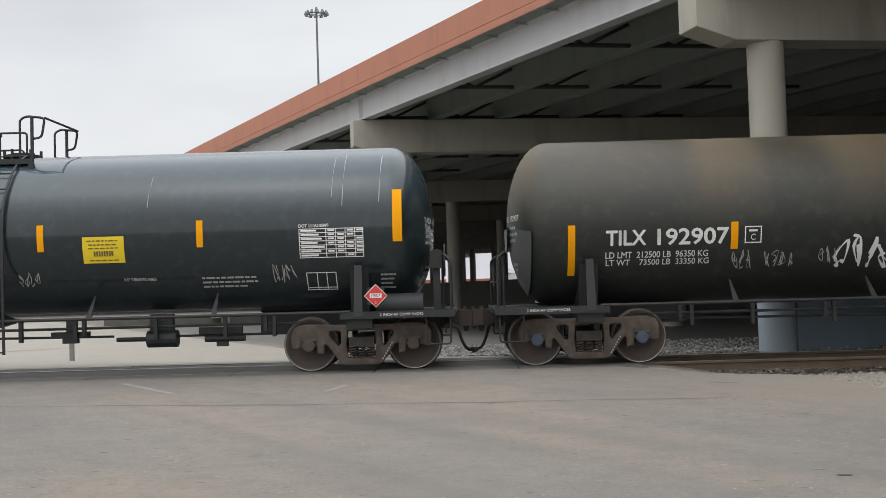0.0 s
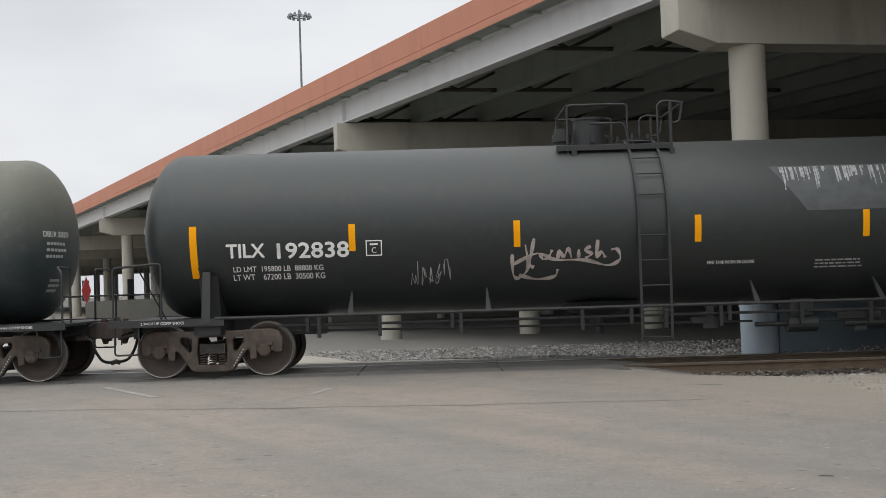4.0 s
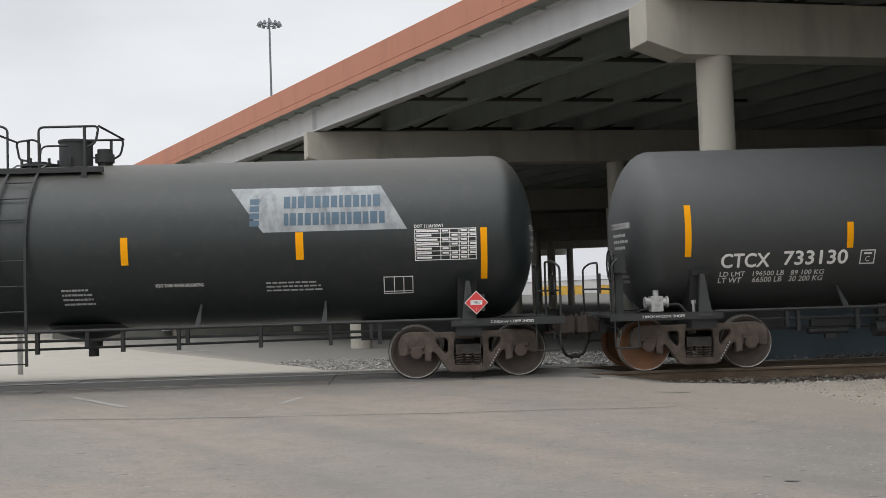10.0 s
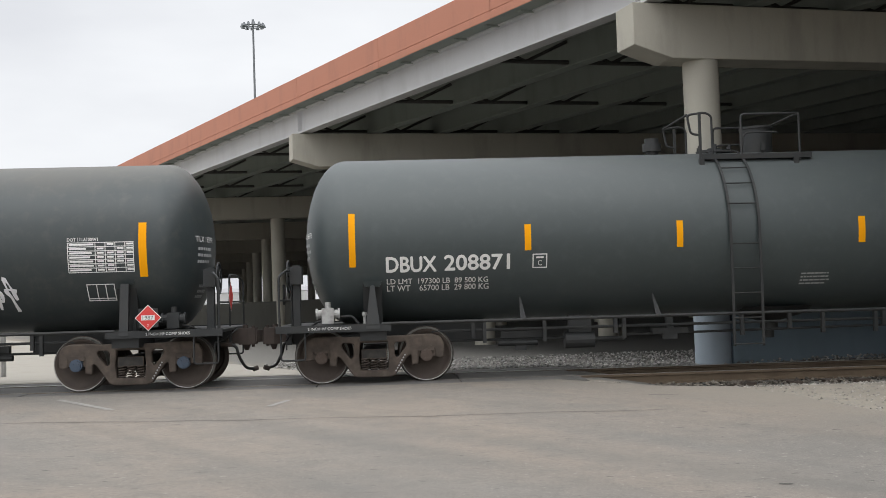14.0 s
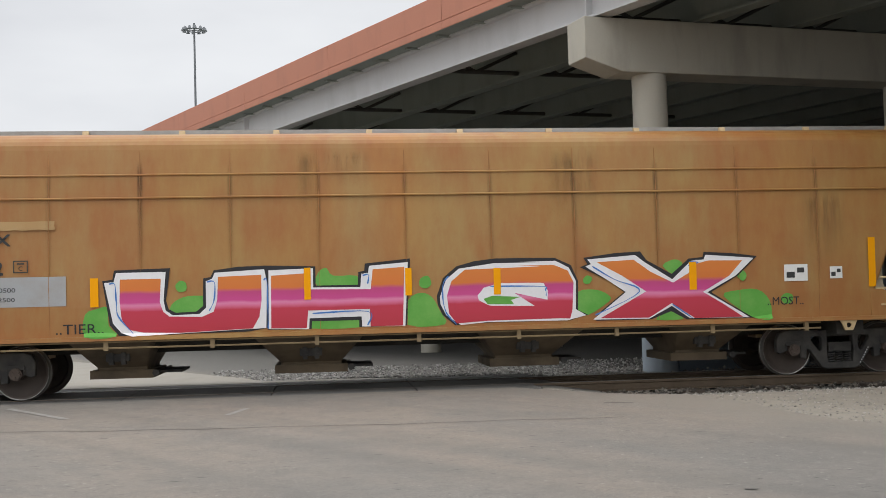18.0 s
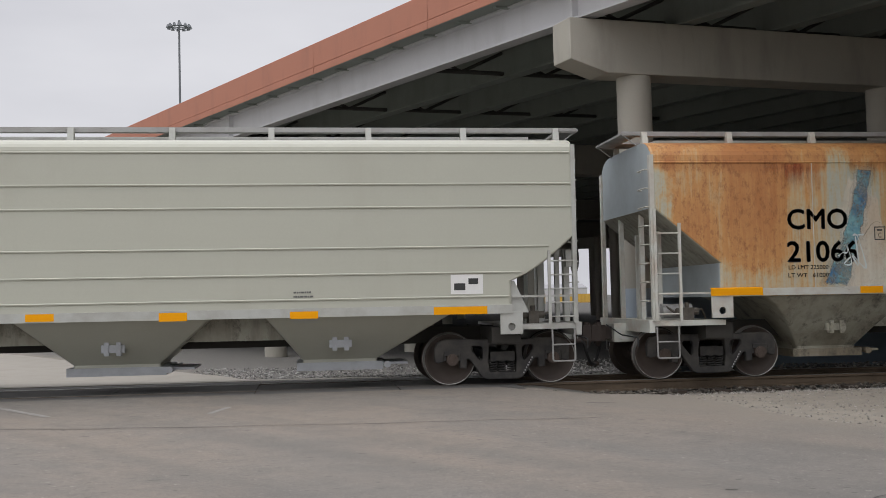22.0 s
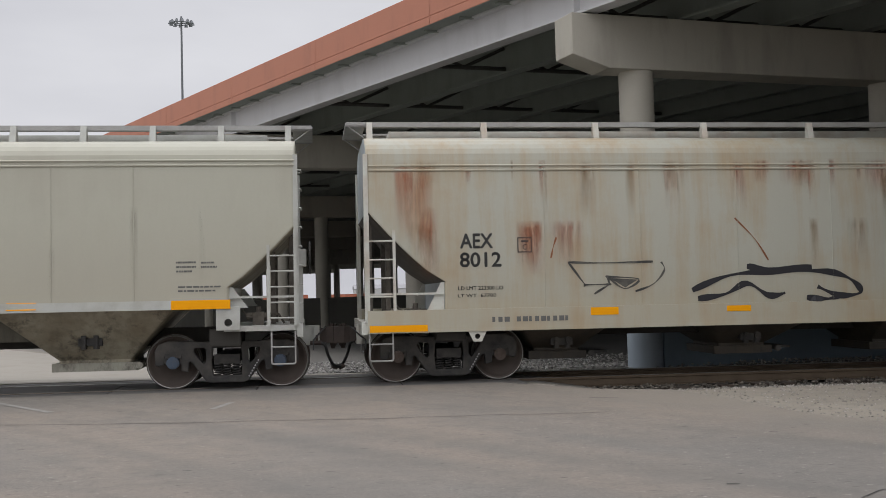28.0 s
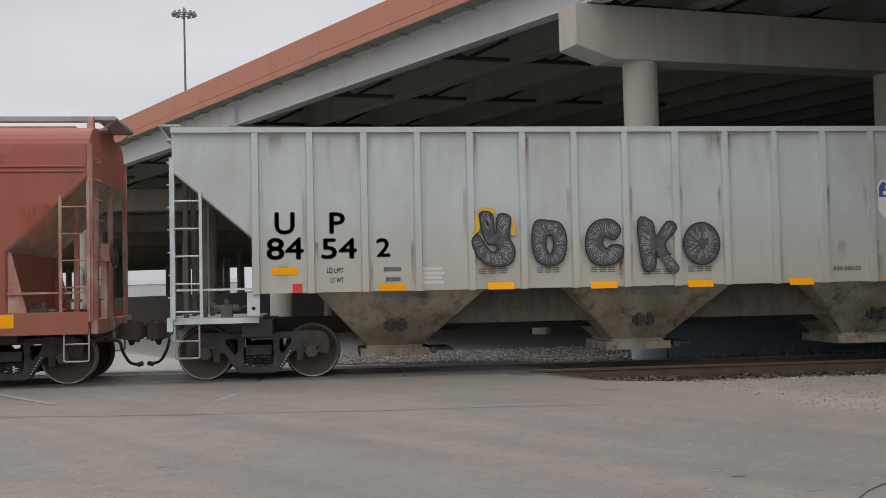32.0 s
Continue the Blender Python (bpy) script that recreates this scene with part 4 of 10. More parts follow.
M["brick_red"] = car_paint("faded_red_car_paint", (0.33, 0.083, 0.052), (0.20, 0.07, 0.04), 0.5, 0.72, 0.6, 0.55, (0.38, 0.19, 0.14), 0.35)
M["patch_grey"] = worn("grey_patch_paint", (0.36, 0.37, 0.38), 0.6, (0.3, 0.24, 0.16), 0.5, 2.0)
M["patch_pale"] = worn("pale_patch_paint", (0.42, 0.27, 0.115), 0.6, (0.37, 0.20, 0.07), 0.6, 2.0)
M["pink"] = plain("pale_pink_decal", (0.60, 0.50, 0.46), 0.6)
M["overpaint"] = plain("black_overpaint", (0.016, 0.019, 0.021), 0.42)
M["banner"] = worn("peeling_silver_banner", (0.33, 0.35, 0.36), 0.6, (0.10, 0.11, 0.115), 0.95, 5.0, 0, 0.2, 0.35)
M["banner_dull"] = worn("scrubbed_grey_banner", (0.085, 0.093, 0.097), 0.6, (0.05, 0.054, 0.058), 0.8, 4.0)
M["peel"] = worn("torn_pale_film", (0.40, 0.41, 0.41), 0.6, (0.10, 0.105, 0.11), 1.0, 14.0)
M["banner_blue"] = plain("faded_blue_banner_lettering", (0.07, 0.12, 0.17), 0.6)
M["shield_blue"] = plain("blue_shield", (0.05, 0.10, 0.32), 0.5)
M["navy"] = plain("dark_shield", (0.09, 0.05, 0.09), 0.5)
M["stencil_blue"] = plain("faded_blue_stencil", (0.06, 0.085, 0.16), 0.6)
M["dim_pale"] = plain("chalky_white_stencil", (0.62, 0.63, 0.62), 0.7, 0, 0.3)
M["slope_cream"] = worn("rust_streaked_cream_plate", (0.40, 0.34, 0.26), 0.7, (0.26, 0.10, 0.05), 0.85, 2.4, 0, 0.15, 0.4)
M["shield_grey"] = worn("grey_shield_paint", (0.085, 0.09, 0.088), 0.5, (0.05, 0.05, 0.05), 0.5, 1.5)
M["pipe_tan"] = worn("tan_pipe_paint", (0.26, 0.19, 0.10), 0.7, (0.12, 0.08, 0.05), 0.6, 2.0)


def soft_stain(name, col, strength, scale=7.0):
    """A run of rust or grime that is dense at its top and thins out towards its foot and sides."""
    n = NT(name)
    x, z = n.axis(0, "Generated"), n.axis(2, "Generated")
    u = n.math('SUBTRACT', n.math('MULTIPLY', x, 2.0), 1.0)
    side = n.math('SUBTRACT', 1.0, n.math('MULTIPLY', u, u))
    runs = n.ramp(n.noise(scale, 6, 0.65, n.vec((1.0, 1.0, 0.12))), 0.36, 0.66)
    lip = n.math('MINIMUM', n.math('MULTIPLY', n.math('SUBTRACT', 1.0, z), 6.0), 1.0)
    a = n.math('MULTIPLY', n.math('MULTIPLY', side, n.math('MULTIPLY', lip, n.math('POWER', z, 1.1))), n.math('MULTIPLY', runs, strength))
    n.link(a, n.b.inputs["Alpha"])
    c = n.mix(n.noise(22, 4), col, tuple(v * 0.6 for v in col))
    return n.done(c, 0.8)


M["stain_red"] = soft_stain("red_rust_stain", (0.46, 0.115, 0.045), 1.0)
M["stain_brown"] = soft_stain("brown_rust_stain", (0.34, 0.19, 0.075), 0.75, 5.0)
M["stain_grey"] = soft_stain("dark_grime_stain", (0.17, 0.16, 0.14), 0.30, 5.0)
M["stain_faint"] = soft_stain("faint_grey_stain", (0.19, 0.18, 0.145), 0.5, 2.0)
M["stain_orange"] = soft_stain("orange_rust_run", (0.50, 0.165, 0.07), 1.3, 2.5)
M["stain_seam"] = soft_stain("seam_grime_stain", (0.10, 0.075, 0.045), 0.75, 3.0)

# ---- shared running gear


def wheel_mesh(mat):
    """A solid steel wheel, its outer face towards -y."""
    prof = [(0.0, -0.045), (0.085, -0.045), (0.10, -0.03), (0.105, 0.0), (0.16, 0.022), (0.30, 0.035), (0.375, 0.020), (0.395, 0.004), (0.405, 0.0), (0.436, 0.0), (0.448, -0.008),
            (0.457, 0.012), (0.459, 0.095), (0.470, 0.108), (0.483, 0.118), (0.480, 0.134), (0.468, 0.140), (0.40, 0.140), (0.37, 0.10), (0.20, 0.075), (0.11, 0.15), (0.0, 0.15)]
    n = 36
    mb = MB()
    rings = [[(r * math.cos(2 * math.pi * i / n), y, r * math.sin(2 * math.pi * i / n)) for i in range(n)] for r, y in prof]
    mb.loft(rings, True, False)
    me = mb.mesh("wheel", True)
    recalc(me)
    me.materials.append(mat)
    me.materials.append(M["tread"])
    for p in me.polygons:
        k = p.index // n
        if 9 <= k <= 12:
            p.material_index = 1
    me.set_sharp_from_angle(angle=radians(35))
    return me


HALF_SIDE = [(0.0, 0.775), (0.50, 0.775), (0.62, 0.79), (1.0, 0.79), (1.12, 0.745), (1.175, 0.64), (1.17, 0.44), (1.13, 0.42), (1.06, 0.44), (1.05, 0.56), (1.0, 0.60),
             (0.79, 0.60), (0.74, 0.55), (0.735, 0.33), (0.66, 0.32), (0.65, 0.46), (0.61, 0.49), (0.56, 0.46), (0.345, 0.155), (0.27, 0.125), (0.0, 0.125)]
SIDE_OUT = HALF_SIDE + [(-x, z) for x, z in reversed(HALF_SIDE[1:-1])]
SIDE_H1 = [(0.57, 0.66), (0.54, 0.71), (0.38, 0.71), (0.325, 0.66), (0.33, 0.47), (0.37, 0.41), (0.42, 0.42), (0.56, 0.60)]
SIDE_H2 = [(-0.25, 0.71), (0.25, 0.71), (0.275, 0.45), (0.25, 0.205), (-0.25, 0.205), (-0.275, 0.45)]
GEAR = {}


def gear_meshes(mat_key):
    if mat_key not in GEAR:
        side = flat_shape([SIDE_OUT, SIDE_H1, [(-x, z) for x, z in SIDE_H1], SIDE_H2], 0.09, 0.022)
        side.polygons.foreach_set("use_smooth", [True] * len(side.polygons))
        side.set_sharp_from_angle(angle=radians(35))
        side.materials.append(M[mat_key])
        turns = [(0.062 * math.cos(k * 0.6283), 0.062 * math.sin(k * 0.6283), 0.215 + 0.0042 * k) for k in range(51)]
        spring = MB().tube(turns, 0.0135, 5).mesh("coil_spring", True)
        recalc(spring)
        spring.materials.append(M[mat_key])
        bo = MB().box(-0.20, 0.20, -1.06, 1.06, 0.43, 0.57)
        bolster = bo.mesh("bolster")
        recalc(bolster)
        bolster.materials.append(M["truck_dark"])
        end = flat_shape([[(-0.21, 0.425), (0.21, 0.425), (0.21, 0.575), (-0.21, 0.575)], [(-0.175, 0.46), (-0.02, 0.46), (-0.02, 0.54), (-0.175, 0.54)], [(0.02, 0.46), (0.175, 0.46), (0.175, 0.54), (0.02, 0.54)]], 0.05, 0.004)
        end.materials.append(M[mat_key])
        ad = MB().box(-0.135, 0.135, -0.09, 0.09, 0.075, 0.15).box(-0.15, -0.105, -0.06, 0.06, -0.02, 0.08).box(0.105, 0.15, -0.06, 0.06, -0.02, 0.08)
        adapter = ad.mesh("adapter")
        recalc(adapter)
        adapter.materials.append(M[mat_key])
        shoe = MB()
        for s in (-1, 1):
            shoe.box(s * 0.40 - 0.05, s * 0.40 + 0.05, -0.95, 0.95, 0.30, 0.38)
            shoe.prism([(s * 0.43, 0.22), (s * 0.37, 0.22), (s * 0.36, 0.46), (s * 0.42, 0.46)], 'y', -0.86, -0.74)
            shoe.prism([(s * 0.43, 0.22), (s * 0.37, 0.22), (s * 0.36, 0.46), (s * 0.42, 0.46)], 'y', 0.74, 0.86)
        brake = shoe.mesh("brake_beam")
        recalc(brake)
        brake.materials.append(M["truck_dark"])
        stamp = MB()
        for k in range(7):
            u = 0.03 * k
            stamp.add([(0.37 + u * 0.86, -0.074, 0.19 + u * 1.45), (0.383 + u * 0.86, -0.074, 0.19 + u * 1.45 + 0.022), (0.363 + u * 0.86, -0.074, 0.19 + u * 1.45 + 0.034), (0.350 + u * 0.86, -0.074, 0.19 + u * 1.45 + 0.012)], [(0, 1, 2, 3)])
        stamp = stamp.mesh("stencil")
        stamp.materials.append(M["dim_white"])
        GEAR[mat_key] = (side, spring, bolster, adapter, brake, end, stamp)
    return GEAR[mat_key]


def cap_mesh(mat):
    mb = MB().cyl((0, 0.10, 0), (0, -0.06, 0), 0.105, 16).cyl((0, -0.06, 0), (0, -0.085, 0), 0.085, 16)
    for i in range(3):
        a = i * 2.094 + 0.5
        mb.cyl((0.05 * math.cos(a), -0.08, 0.05 * math.sin(a)), (0.05 * math.cos(a), -0.105, 0.05 * math.sin(a)), 0.018, 6)
    me = mb.mesh("bearing_cap")
    recalc(me)
    me.materials.append(mat)
    return me


WHEELS = {"wheel": wheel_mesh(M["wheel"]), "rust_wheel": wheel_mesh(M["rust_wheel"])}
CAPS = {"cap_rust": cap_mesh(M["cap_rust"]), "cap_blue": cap_mesh(M["cap_blue"])}
AXLE = MB().cyl((0, -0.98, 0), (0, 0.98, 0), 0.085, 14).mesh("wheelset", True)
AXLE.materials.append(M["wheel"])
WHEELSETS = []


def trucks(car, half, mat_key="truck", cap="cap_rust", rusty=(), base=0.895, near_front=None):
    for s in (-1, 1):
        key = near_front if (near_front and s == 1) else mat_key
        side, spring, bolster, adapter, brake, end, stamp = gear_meshes(key)
        x = s * half
        part("bolster", bolster, None, car, at=pose(x, 0, 0))
        part("brake_beam", brake, None, car, at=pose(x, 0, 0))
        for y in (-1.0, 1.0):
            f = part("sideframe", side, None, car, at=pose(x, y, 0))
            for dx in (-0.155, 0.0, 0.155):
                part("coil_spring", spring, None, f, at=pose(dx, 0, 0))
            part("bolster_end", end, None, f, at=pose(0, -0.03 if y < 0 else 0.03, 0))
            if y < 0:
                part("stencil", stamp, None, f, "faded white stencil on the sideframe")
            for dx in (-0.89, 0.89):
                part("bearing_adapter", adapter, None, f, at=pose(dx, 0, 0.457))
                part("bearing_cap", CAPS[cap], None, f, "blue bearing cap" if cap == "cap_blue" else "", at=pose(dx, -0.07 if y < 0 else 0.07, 0.457, 0, 0, 0 if y < 0 else 180))
        for k, dx in enumerate((-base, base)):
            ws = part("wheelset", AXLE, None, car, at=pose(x + dx, 0, WHEEL_R))
            kind = "rust_wheel" if (s, k) in rusty else "wheel"
            lab = "orange-rusted steel wheel" if kind == "rust_wheel" else "dark steel wheel with a polished rim"
            part("wheel", WHEELS[kind], None, ws, lab, at=pose(0, -0.82, 0))
            part("wheel", WHEELS[kind], None, ws, lab, at=pose(0, 0.82, 0, 0, 0, 180))
            WHEELSETS.append((ws, x + dx))


KNUCKLE = MB().hull8([(-0.48, -0.09, -0.10), (-0.48, 0.09, -0.10), (-0.48, 0.09, 0.08), (-0.48, -0.09, 0.08)], [(-0.10, -0.13, -0.14), (-0.10, 0.13, -0.14), (-0.10, 0.13, 0.12), (-0.10, -0.13, 0.12)])
KNUCKLE.prism([(-0.12, -0.16), (0.05, -0.19), (0.17, -0.17), (0.20, -0.12), (0.10, -0.08), (0.04, 0.03), (0.06, 0.12), (0.18, 0.17), (0.16, 0.21), (-0.02, 0.20), (-0.12, 0.14)], 'z', -0.155, 0.135)
KNUCKLE.prism([(0.06, -0.16), (0.20, -0.15), (0.27, -0.05), (0.24, 0.05), (0.16, 0.04), (0.14, -0.05), (0.06, -0.07)], 'z', -0.115, 0.095)
KNUCKLE.cyl((0.13, -0.12, -0.20), (0.13, -0.12, 0.175), 0.03, 8).cyl((-0.02, 0.0, 0.13), (-0.02, 0.0, 0.19), 0.05, 10)
KNUCKLE.hull8([(-0.06, -0.07, -0.155), (0.07, -0.07, -0.155), (0.07, 0.07, -0.155), (-0.06, 0.07, -0.155)], [(-0.03, -0.04, -0.26), (0.03, -0.04, -0.26), (0.03, 0.04, -0.26), (-0.03, 0.04, -0.26)])
KNUCKLE = KNUCKLE.mesh("coupler")
recalc(KNUCKLE)
KNUCKLE.materials.append(M["coupler"])


def draft_gear(car, reach, inner, sill_mat):
    """Couplers, air hoses and uncoupling levers at both ends; reach is the coupling point."""
    for s in (-1, 1):
        turn = 0 if s > 0 else 180
        part("coupler", KNUCKLE, None, car, "rusty knuckle coupler", at=pose(s * (reach - 0.17), 0, 0.84, 0, 0, turn))
        part("draft_sill", MB().box(min(s * inner, s * (reach - 0.42)), max(s * inner, s * (reach - 0.42)), -0.20, 0.20, 0.66, 1.0), sill_mat, car)
        part("striker", MB().box(s * (reach - 0.46) - 0.05, s * (reach - 0.46) + 0.05, -0.28, 0.28, 0.66, 1.0), sill_mat, car)
        y = -0.32 * s
        hose = part("air_hose", MB().tube([(s * (reach - 0.40), y, 0.70), (s * (reach - 0.31), y, 0.66), (s * (reach - 0.27), y * 0.95, 0.48), (s * (reach - 0.17), y * 0.6, 0.27), (s * (reach - 0.02), y * 0.15, 0.245)], 0.027, 8, 0.14), M["rubber"], car, "drooping black air hose", True)
        part("hose_coupling", MB().cyl((s * (reach - 0.06), y * 0.2, 0.235), (s * (reach + 0.02), y * 0.05, 0.265), 0.042, 8), M["coupler"], hose)
        part("angle_cock", MB().cyl((s * (reach - 0.58), y, 0.70), (s * (reach - 0.38), y, 0.70), 0.04, 8).box(s * (reach - 0.46) - 0.02, s * (reach - 0.46) + 0.02, y - 0.02, y + 0.02, 0.70, 0.84), M["coupler"], hose)
        part("uncoupling_lever", MB().tube([(s * (reach - 0.52), -1.35, 0.62), (s * (reach - 0.52), -1.35, 0.78), (s * (reach - 0.48), -0.5, 0.80), (s * (reach - 0.30), -0.15, 0.98)], 0.014, 6, 0.06), M["black"], car)


# ---- markings


def letters(me):
    """The letters of a line of lettering, one mesh each."""
    spans = sorted((min(me.vertices[i].co.x for i in p.vertices), max(me.vertices[i].co.x for i in p.vertices), p.index) for p in me.polygons)
    groups, reach = [], -1e9
    for lo, hi, k in spans:
        if lo > reach + 0.002:
            groups.append([])
        groups[-1].append(k)
        reach = max(reach, hi)
    out = []
    for g in groups:
        mb = MB()
        for k in g:
            p = me.polygons[k]
            mb.add([me.vertices[i].co for i in p.vertices], [tuple(range(len(p.vertices)))])
        out.append(mb.mesh("letter"))
    return out


class Marks:
    """Puts flat markings on a car's near side; wrap lays them on the shell."""

    def __init__(self, car, wrap, ink):
        self.car, self.wrap, self.ink = car, wrap, ink

    def lay(self, name, me, mat, lift=0.006, label="", cut=0.12):
        if cut:
            zs = [v.co.z for v in me.vertices]
            if zs:
                k = int((max(zs) - min(zs)) / cut)
                sliced(me, [min(zs) + cut * (i + 1) for i in range(k)])
        moved(me, lambda x, y, z: self.wrap(x, z, lift))
        me.materials.clear()
        return part(name, me, mat, self.car, label)

    def rect(self, name, x, z, w, h, mat, lift=0.006, label=""):
        return self.lay(name, MB().add([(x, 0, z), (x + w, 0, z), (x + w, 0, z + h), (x, 0, z + h)], [(0, 1, 2, 3)]).mesh(name), mat, lift, label)

    def rects(self, name, rs, mat, lift=0.006, label=""):
        mb = MB()
        for x, z, w, h in rs:
            mb.add([(x, 0, z), (x + w, 0, z), (x + w, 0, z + h), (x, 0, z + h)], [(0, 1, 2, 3)])
        return self.lay(name, mb.mesh(name), mat, lift, label)

    def text(self, s, x, z, w, h, mat=None, bold=0.0, lift=0.007, shear=0.0, name="lettering"):
        me = text_shape(s, h, w, 1.0, shear)
        if bold:
            bm = bmesh.new()
            for dx, dz in ((-bold, 0), (bold, 0), (0, bold), (0, -bold)):
                n = len(bm.verts)
                bm.from_mesh(me)
                bm.verts.ensure_lookup_table()
                for v in bm.verts[n:]:
                    v.co.x += dx * h
                    v.co.z += dz * h
            bm.to_mesh(me)
            bm.free()
        moved(me, lambda a, b, c: (a + x, 0, c + z))
        if h > 0.19 and name == "lettering":
            for one in letters(me):
                self.lay("letter", one, mat or self.ink, lift)
            return None
        ob = self.lay(name, me, mat or self.ink, lift)
        return tagged(ob, kind="stuff") if h < 0.19 else ob

    def outline(self, name, x, z, w, h, t, mat, cross=(), rows=(), label=""):
        rs = [(x, z, w, t), (x, z + h - t, w, t), (x, z, t, h), (x + w - t, z, t, h)]
        rs += [(x + w * c - t / 2, z, t, h) for c in cross] + [(x, z + h * r, w, t) for r in rows]
        return self.rects(name, rs, mat, 0.006, label)

    def put(self, items):
        rnd = random.Random(5)
        for it in items:
            k, x, z, w, h = it[:5]
            if k[0] == "=":
                big = h > 0.19
                self.text(k[1:], x, z if big else z + 0.1 * h, w, h if big else 0.8 * h, None, 0.034 if big else 0.016)
            elif k in ("o", "v", "h", "long"):
                self.rect("reflector", x, z, w, h, M["orange"], 0.024 if k == "v" else 0.006, "amber reflective strip")
            elif k == "plate":
                self.outline("clearance_mark", x, z, w, h, 0.018, self.ink, label="small square clearance mark")
                self.text("C", x + w * 0.36, z + h * 0.18, w * 0.28, h * 0.36, None, 0.01)
                self.rects("clearance_mark", [(x + w * 0.25, z + h * 0.68, w * 0.5, h * 0.12)], self.ink)
            elif k == "table":
                self.outline("data_panel", x, z, w, h, 0.012, M["white"], (0.42, 0.57, 0.72, 0.87), (0.14, 0.28, 0.42, 0.56, 0.70, 0.84), "white-lined test data panel")
                rs = []
                for r in range(7):
                    zz = z + h * (0.035 + 0.14 * r)
                    rs.append((x + 0.03, zz + 0.012, w * rnd.uniform(0.24, 0.37), h * 0.06))
                    for c in (0.44, 0.59, 0.74, 0.885):
                        if rnd.random() < 0.8:
                            rs.append((x + w * c + 0.008, zz + 0.012, w * 0.10, h * 0.06))
                for cell in rs:
                    self.rect("data_panel_print", *cell, M["white"])
                self.text("DOT 111A100W1", x, z + h + 0.02, w * 0.46, 0.055, M["white"], 0.02)
            elif k == "box":
                self.outline("tally_box", x, z, w, h, 0.014, M["white"], (0.36, 0.68), (0.12,), "small white ruled tally box")
            elif k.startswith("bar"):
                n = int(k[3])
                bars = []
                for i in range(n):
                    u, stop = 0.0, rnd.uniform(0.7, 1.0)
                    while u < stop - 0.04:
                        b = min(rnd.uniform(0.05, 0.16), stop - u)
                        bars.append((x + w * u, z + h * i / n + 0.01, w * b, h / n * 0.42))
                        u += b + 0.022
                self.rects("small_print", bars, M["dim_white"] if self.ink is M["white"] else M["dim_ink"])
            elif k in ("yellow", "amber"):
                self.rect("notice", x, z, w, h, M[k], 0.006, "yellow emergency notice" if k == "yellow" else "orange emergency notice")
                worn_off = h > 0.3 and z < 1.4
                rows = ((0.82, 0.07), (0.66, 0.05)) if worn_off else ((0.08, 0.045), (0.26, 0.19), (0.54, 0.045), (0.67, 0.05), (0.82, 0.05))
                if worn_off:
                    self.rect("notice_panel", x + w * 0.40, z + h * 0.16, w * 0.54, h * 0.42, M["notice_grey"], 0.008, "faded grey panel on the notice")
                bars = []
                for q, t in rows:
                    u = 0.08 + 0.12 * rnd.random()
                    if t > 0.15:
                        u = 0.26
                    while u < (0.74 if t > 0.15 else 0.84):
                        b = 0.045 if t > 0.15 else rnd.uniform(0.05, 0.13)
                        bars.append((x + w * u, z + h * q, w * b, h * t))
                        u += b + (0.016 if t > 0.15 else 0.03)
                self.rects("notice_print", bars, M["notice_ink"], 0.010)
            elif k == "placard":
                cx, cz, r = x + w / 2, z + h / 2, w / 2
                def diamond(q):
                    return MB().add([(cx - q, 0, cz), (cx, 0, cz - q), (cx + q, 0, cz), (cx, 0, cz + q)], [(0, 1, 2, 3)])
                for nm, q, mt, lift in (("placard", r, M["white"], 0.075), ("placard_face", r * 0.93, M["red"], 0.080)):
                    me = diamond(q).mesh(nm)
                    moved(me, lambda a, b, c: (a, -1.545 - lift, c))
                    part(nm, me, mt, self.car, "red diamond hazard placard" if nm == "placard_face" else "white placard border")
                yy = -1.63
                part("placard_panel", MB().add([(cx - r * 0.5, yy, cz - r * 0.18), (cx + r * 0.5, yy, cz - r * 0.18), (cx + r * 0.5, yy, cz + r * 0.20), (cx - r * 0.5, yy, cz + r * 0.20)], [(0, 1, 2, 3)]), M["white"], self.car)
                me = text_shape("1987", r * 0.28, r * 0.8)
                moved(me, lambda a, b, c: (a + cx - r * 0.4, yy - 0.003, c + cz - r * 0.13))
                part("lettering", me, M["ink"], self.car)
                me = text_shape("3", r * 0.18)
                moved(me, lambda a, b, c: (a + cx - r * 0.05, yy - 0.002, c + cz - r * 0.66))
                part("lettering", me, M["white"], self.car)
                part("placard_holder", MB().box(cx - r * 0.72, cx + r * 0.72, yy + 0.012, yy + 0.05, cz - r * 0.72, cz + r * 0.72), M["black"], self.car)
            elif k == "patch":
                me = wobbly(x, z, w, h, rnd)
                self.lay("overpaint", me, M["overpaint"], 0.004, "patch of fresh black overpaint")
            elif k == "dark":
                self.rect("stencil", x, z, w, h, M["white"], 0.005)
                self.rects("stencil", [(x + 0.015, z + h * 0.3, w * 0.45, h * 0.62), (x + w * 0.53, z + h * 0.3, w * 0.42, h * 0.62), (x + 0.015, z + 0.015, w - 0.03, h * 0.18)], M["ink"], 0.009, "black stencilled test panel")
                self.rects("stencil", [(x + w * 0.08, z + h * 0.68, w * 0.3, h * 0.08), (x + w * 0.08, z + h * 0.48, w * 0.3, h * 0.08), (x + w * 0.6, z + h * 0.6, w * 0.25, h * 0.08)], M["white"], 0.013)
            elif k == "wh":
                self.rect("sticker", x, z, w, h, M["white"], 0.006)
                self.rects("sticker", [(x + w * 0.1, z + h * 0.2, w * 0.35, h * 0.35), (x + w * 0.55, z + h * 0.5, w * 0.3, h * 0.3)], M["ink"], 0.010)
            elif k == "red":
                self.rect("sticker", x, z, w, h, M["red"], 0.006, "small red sticker")


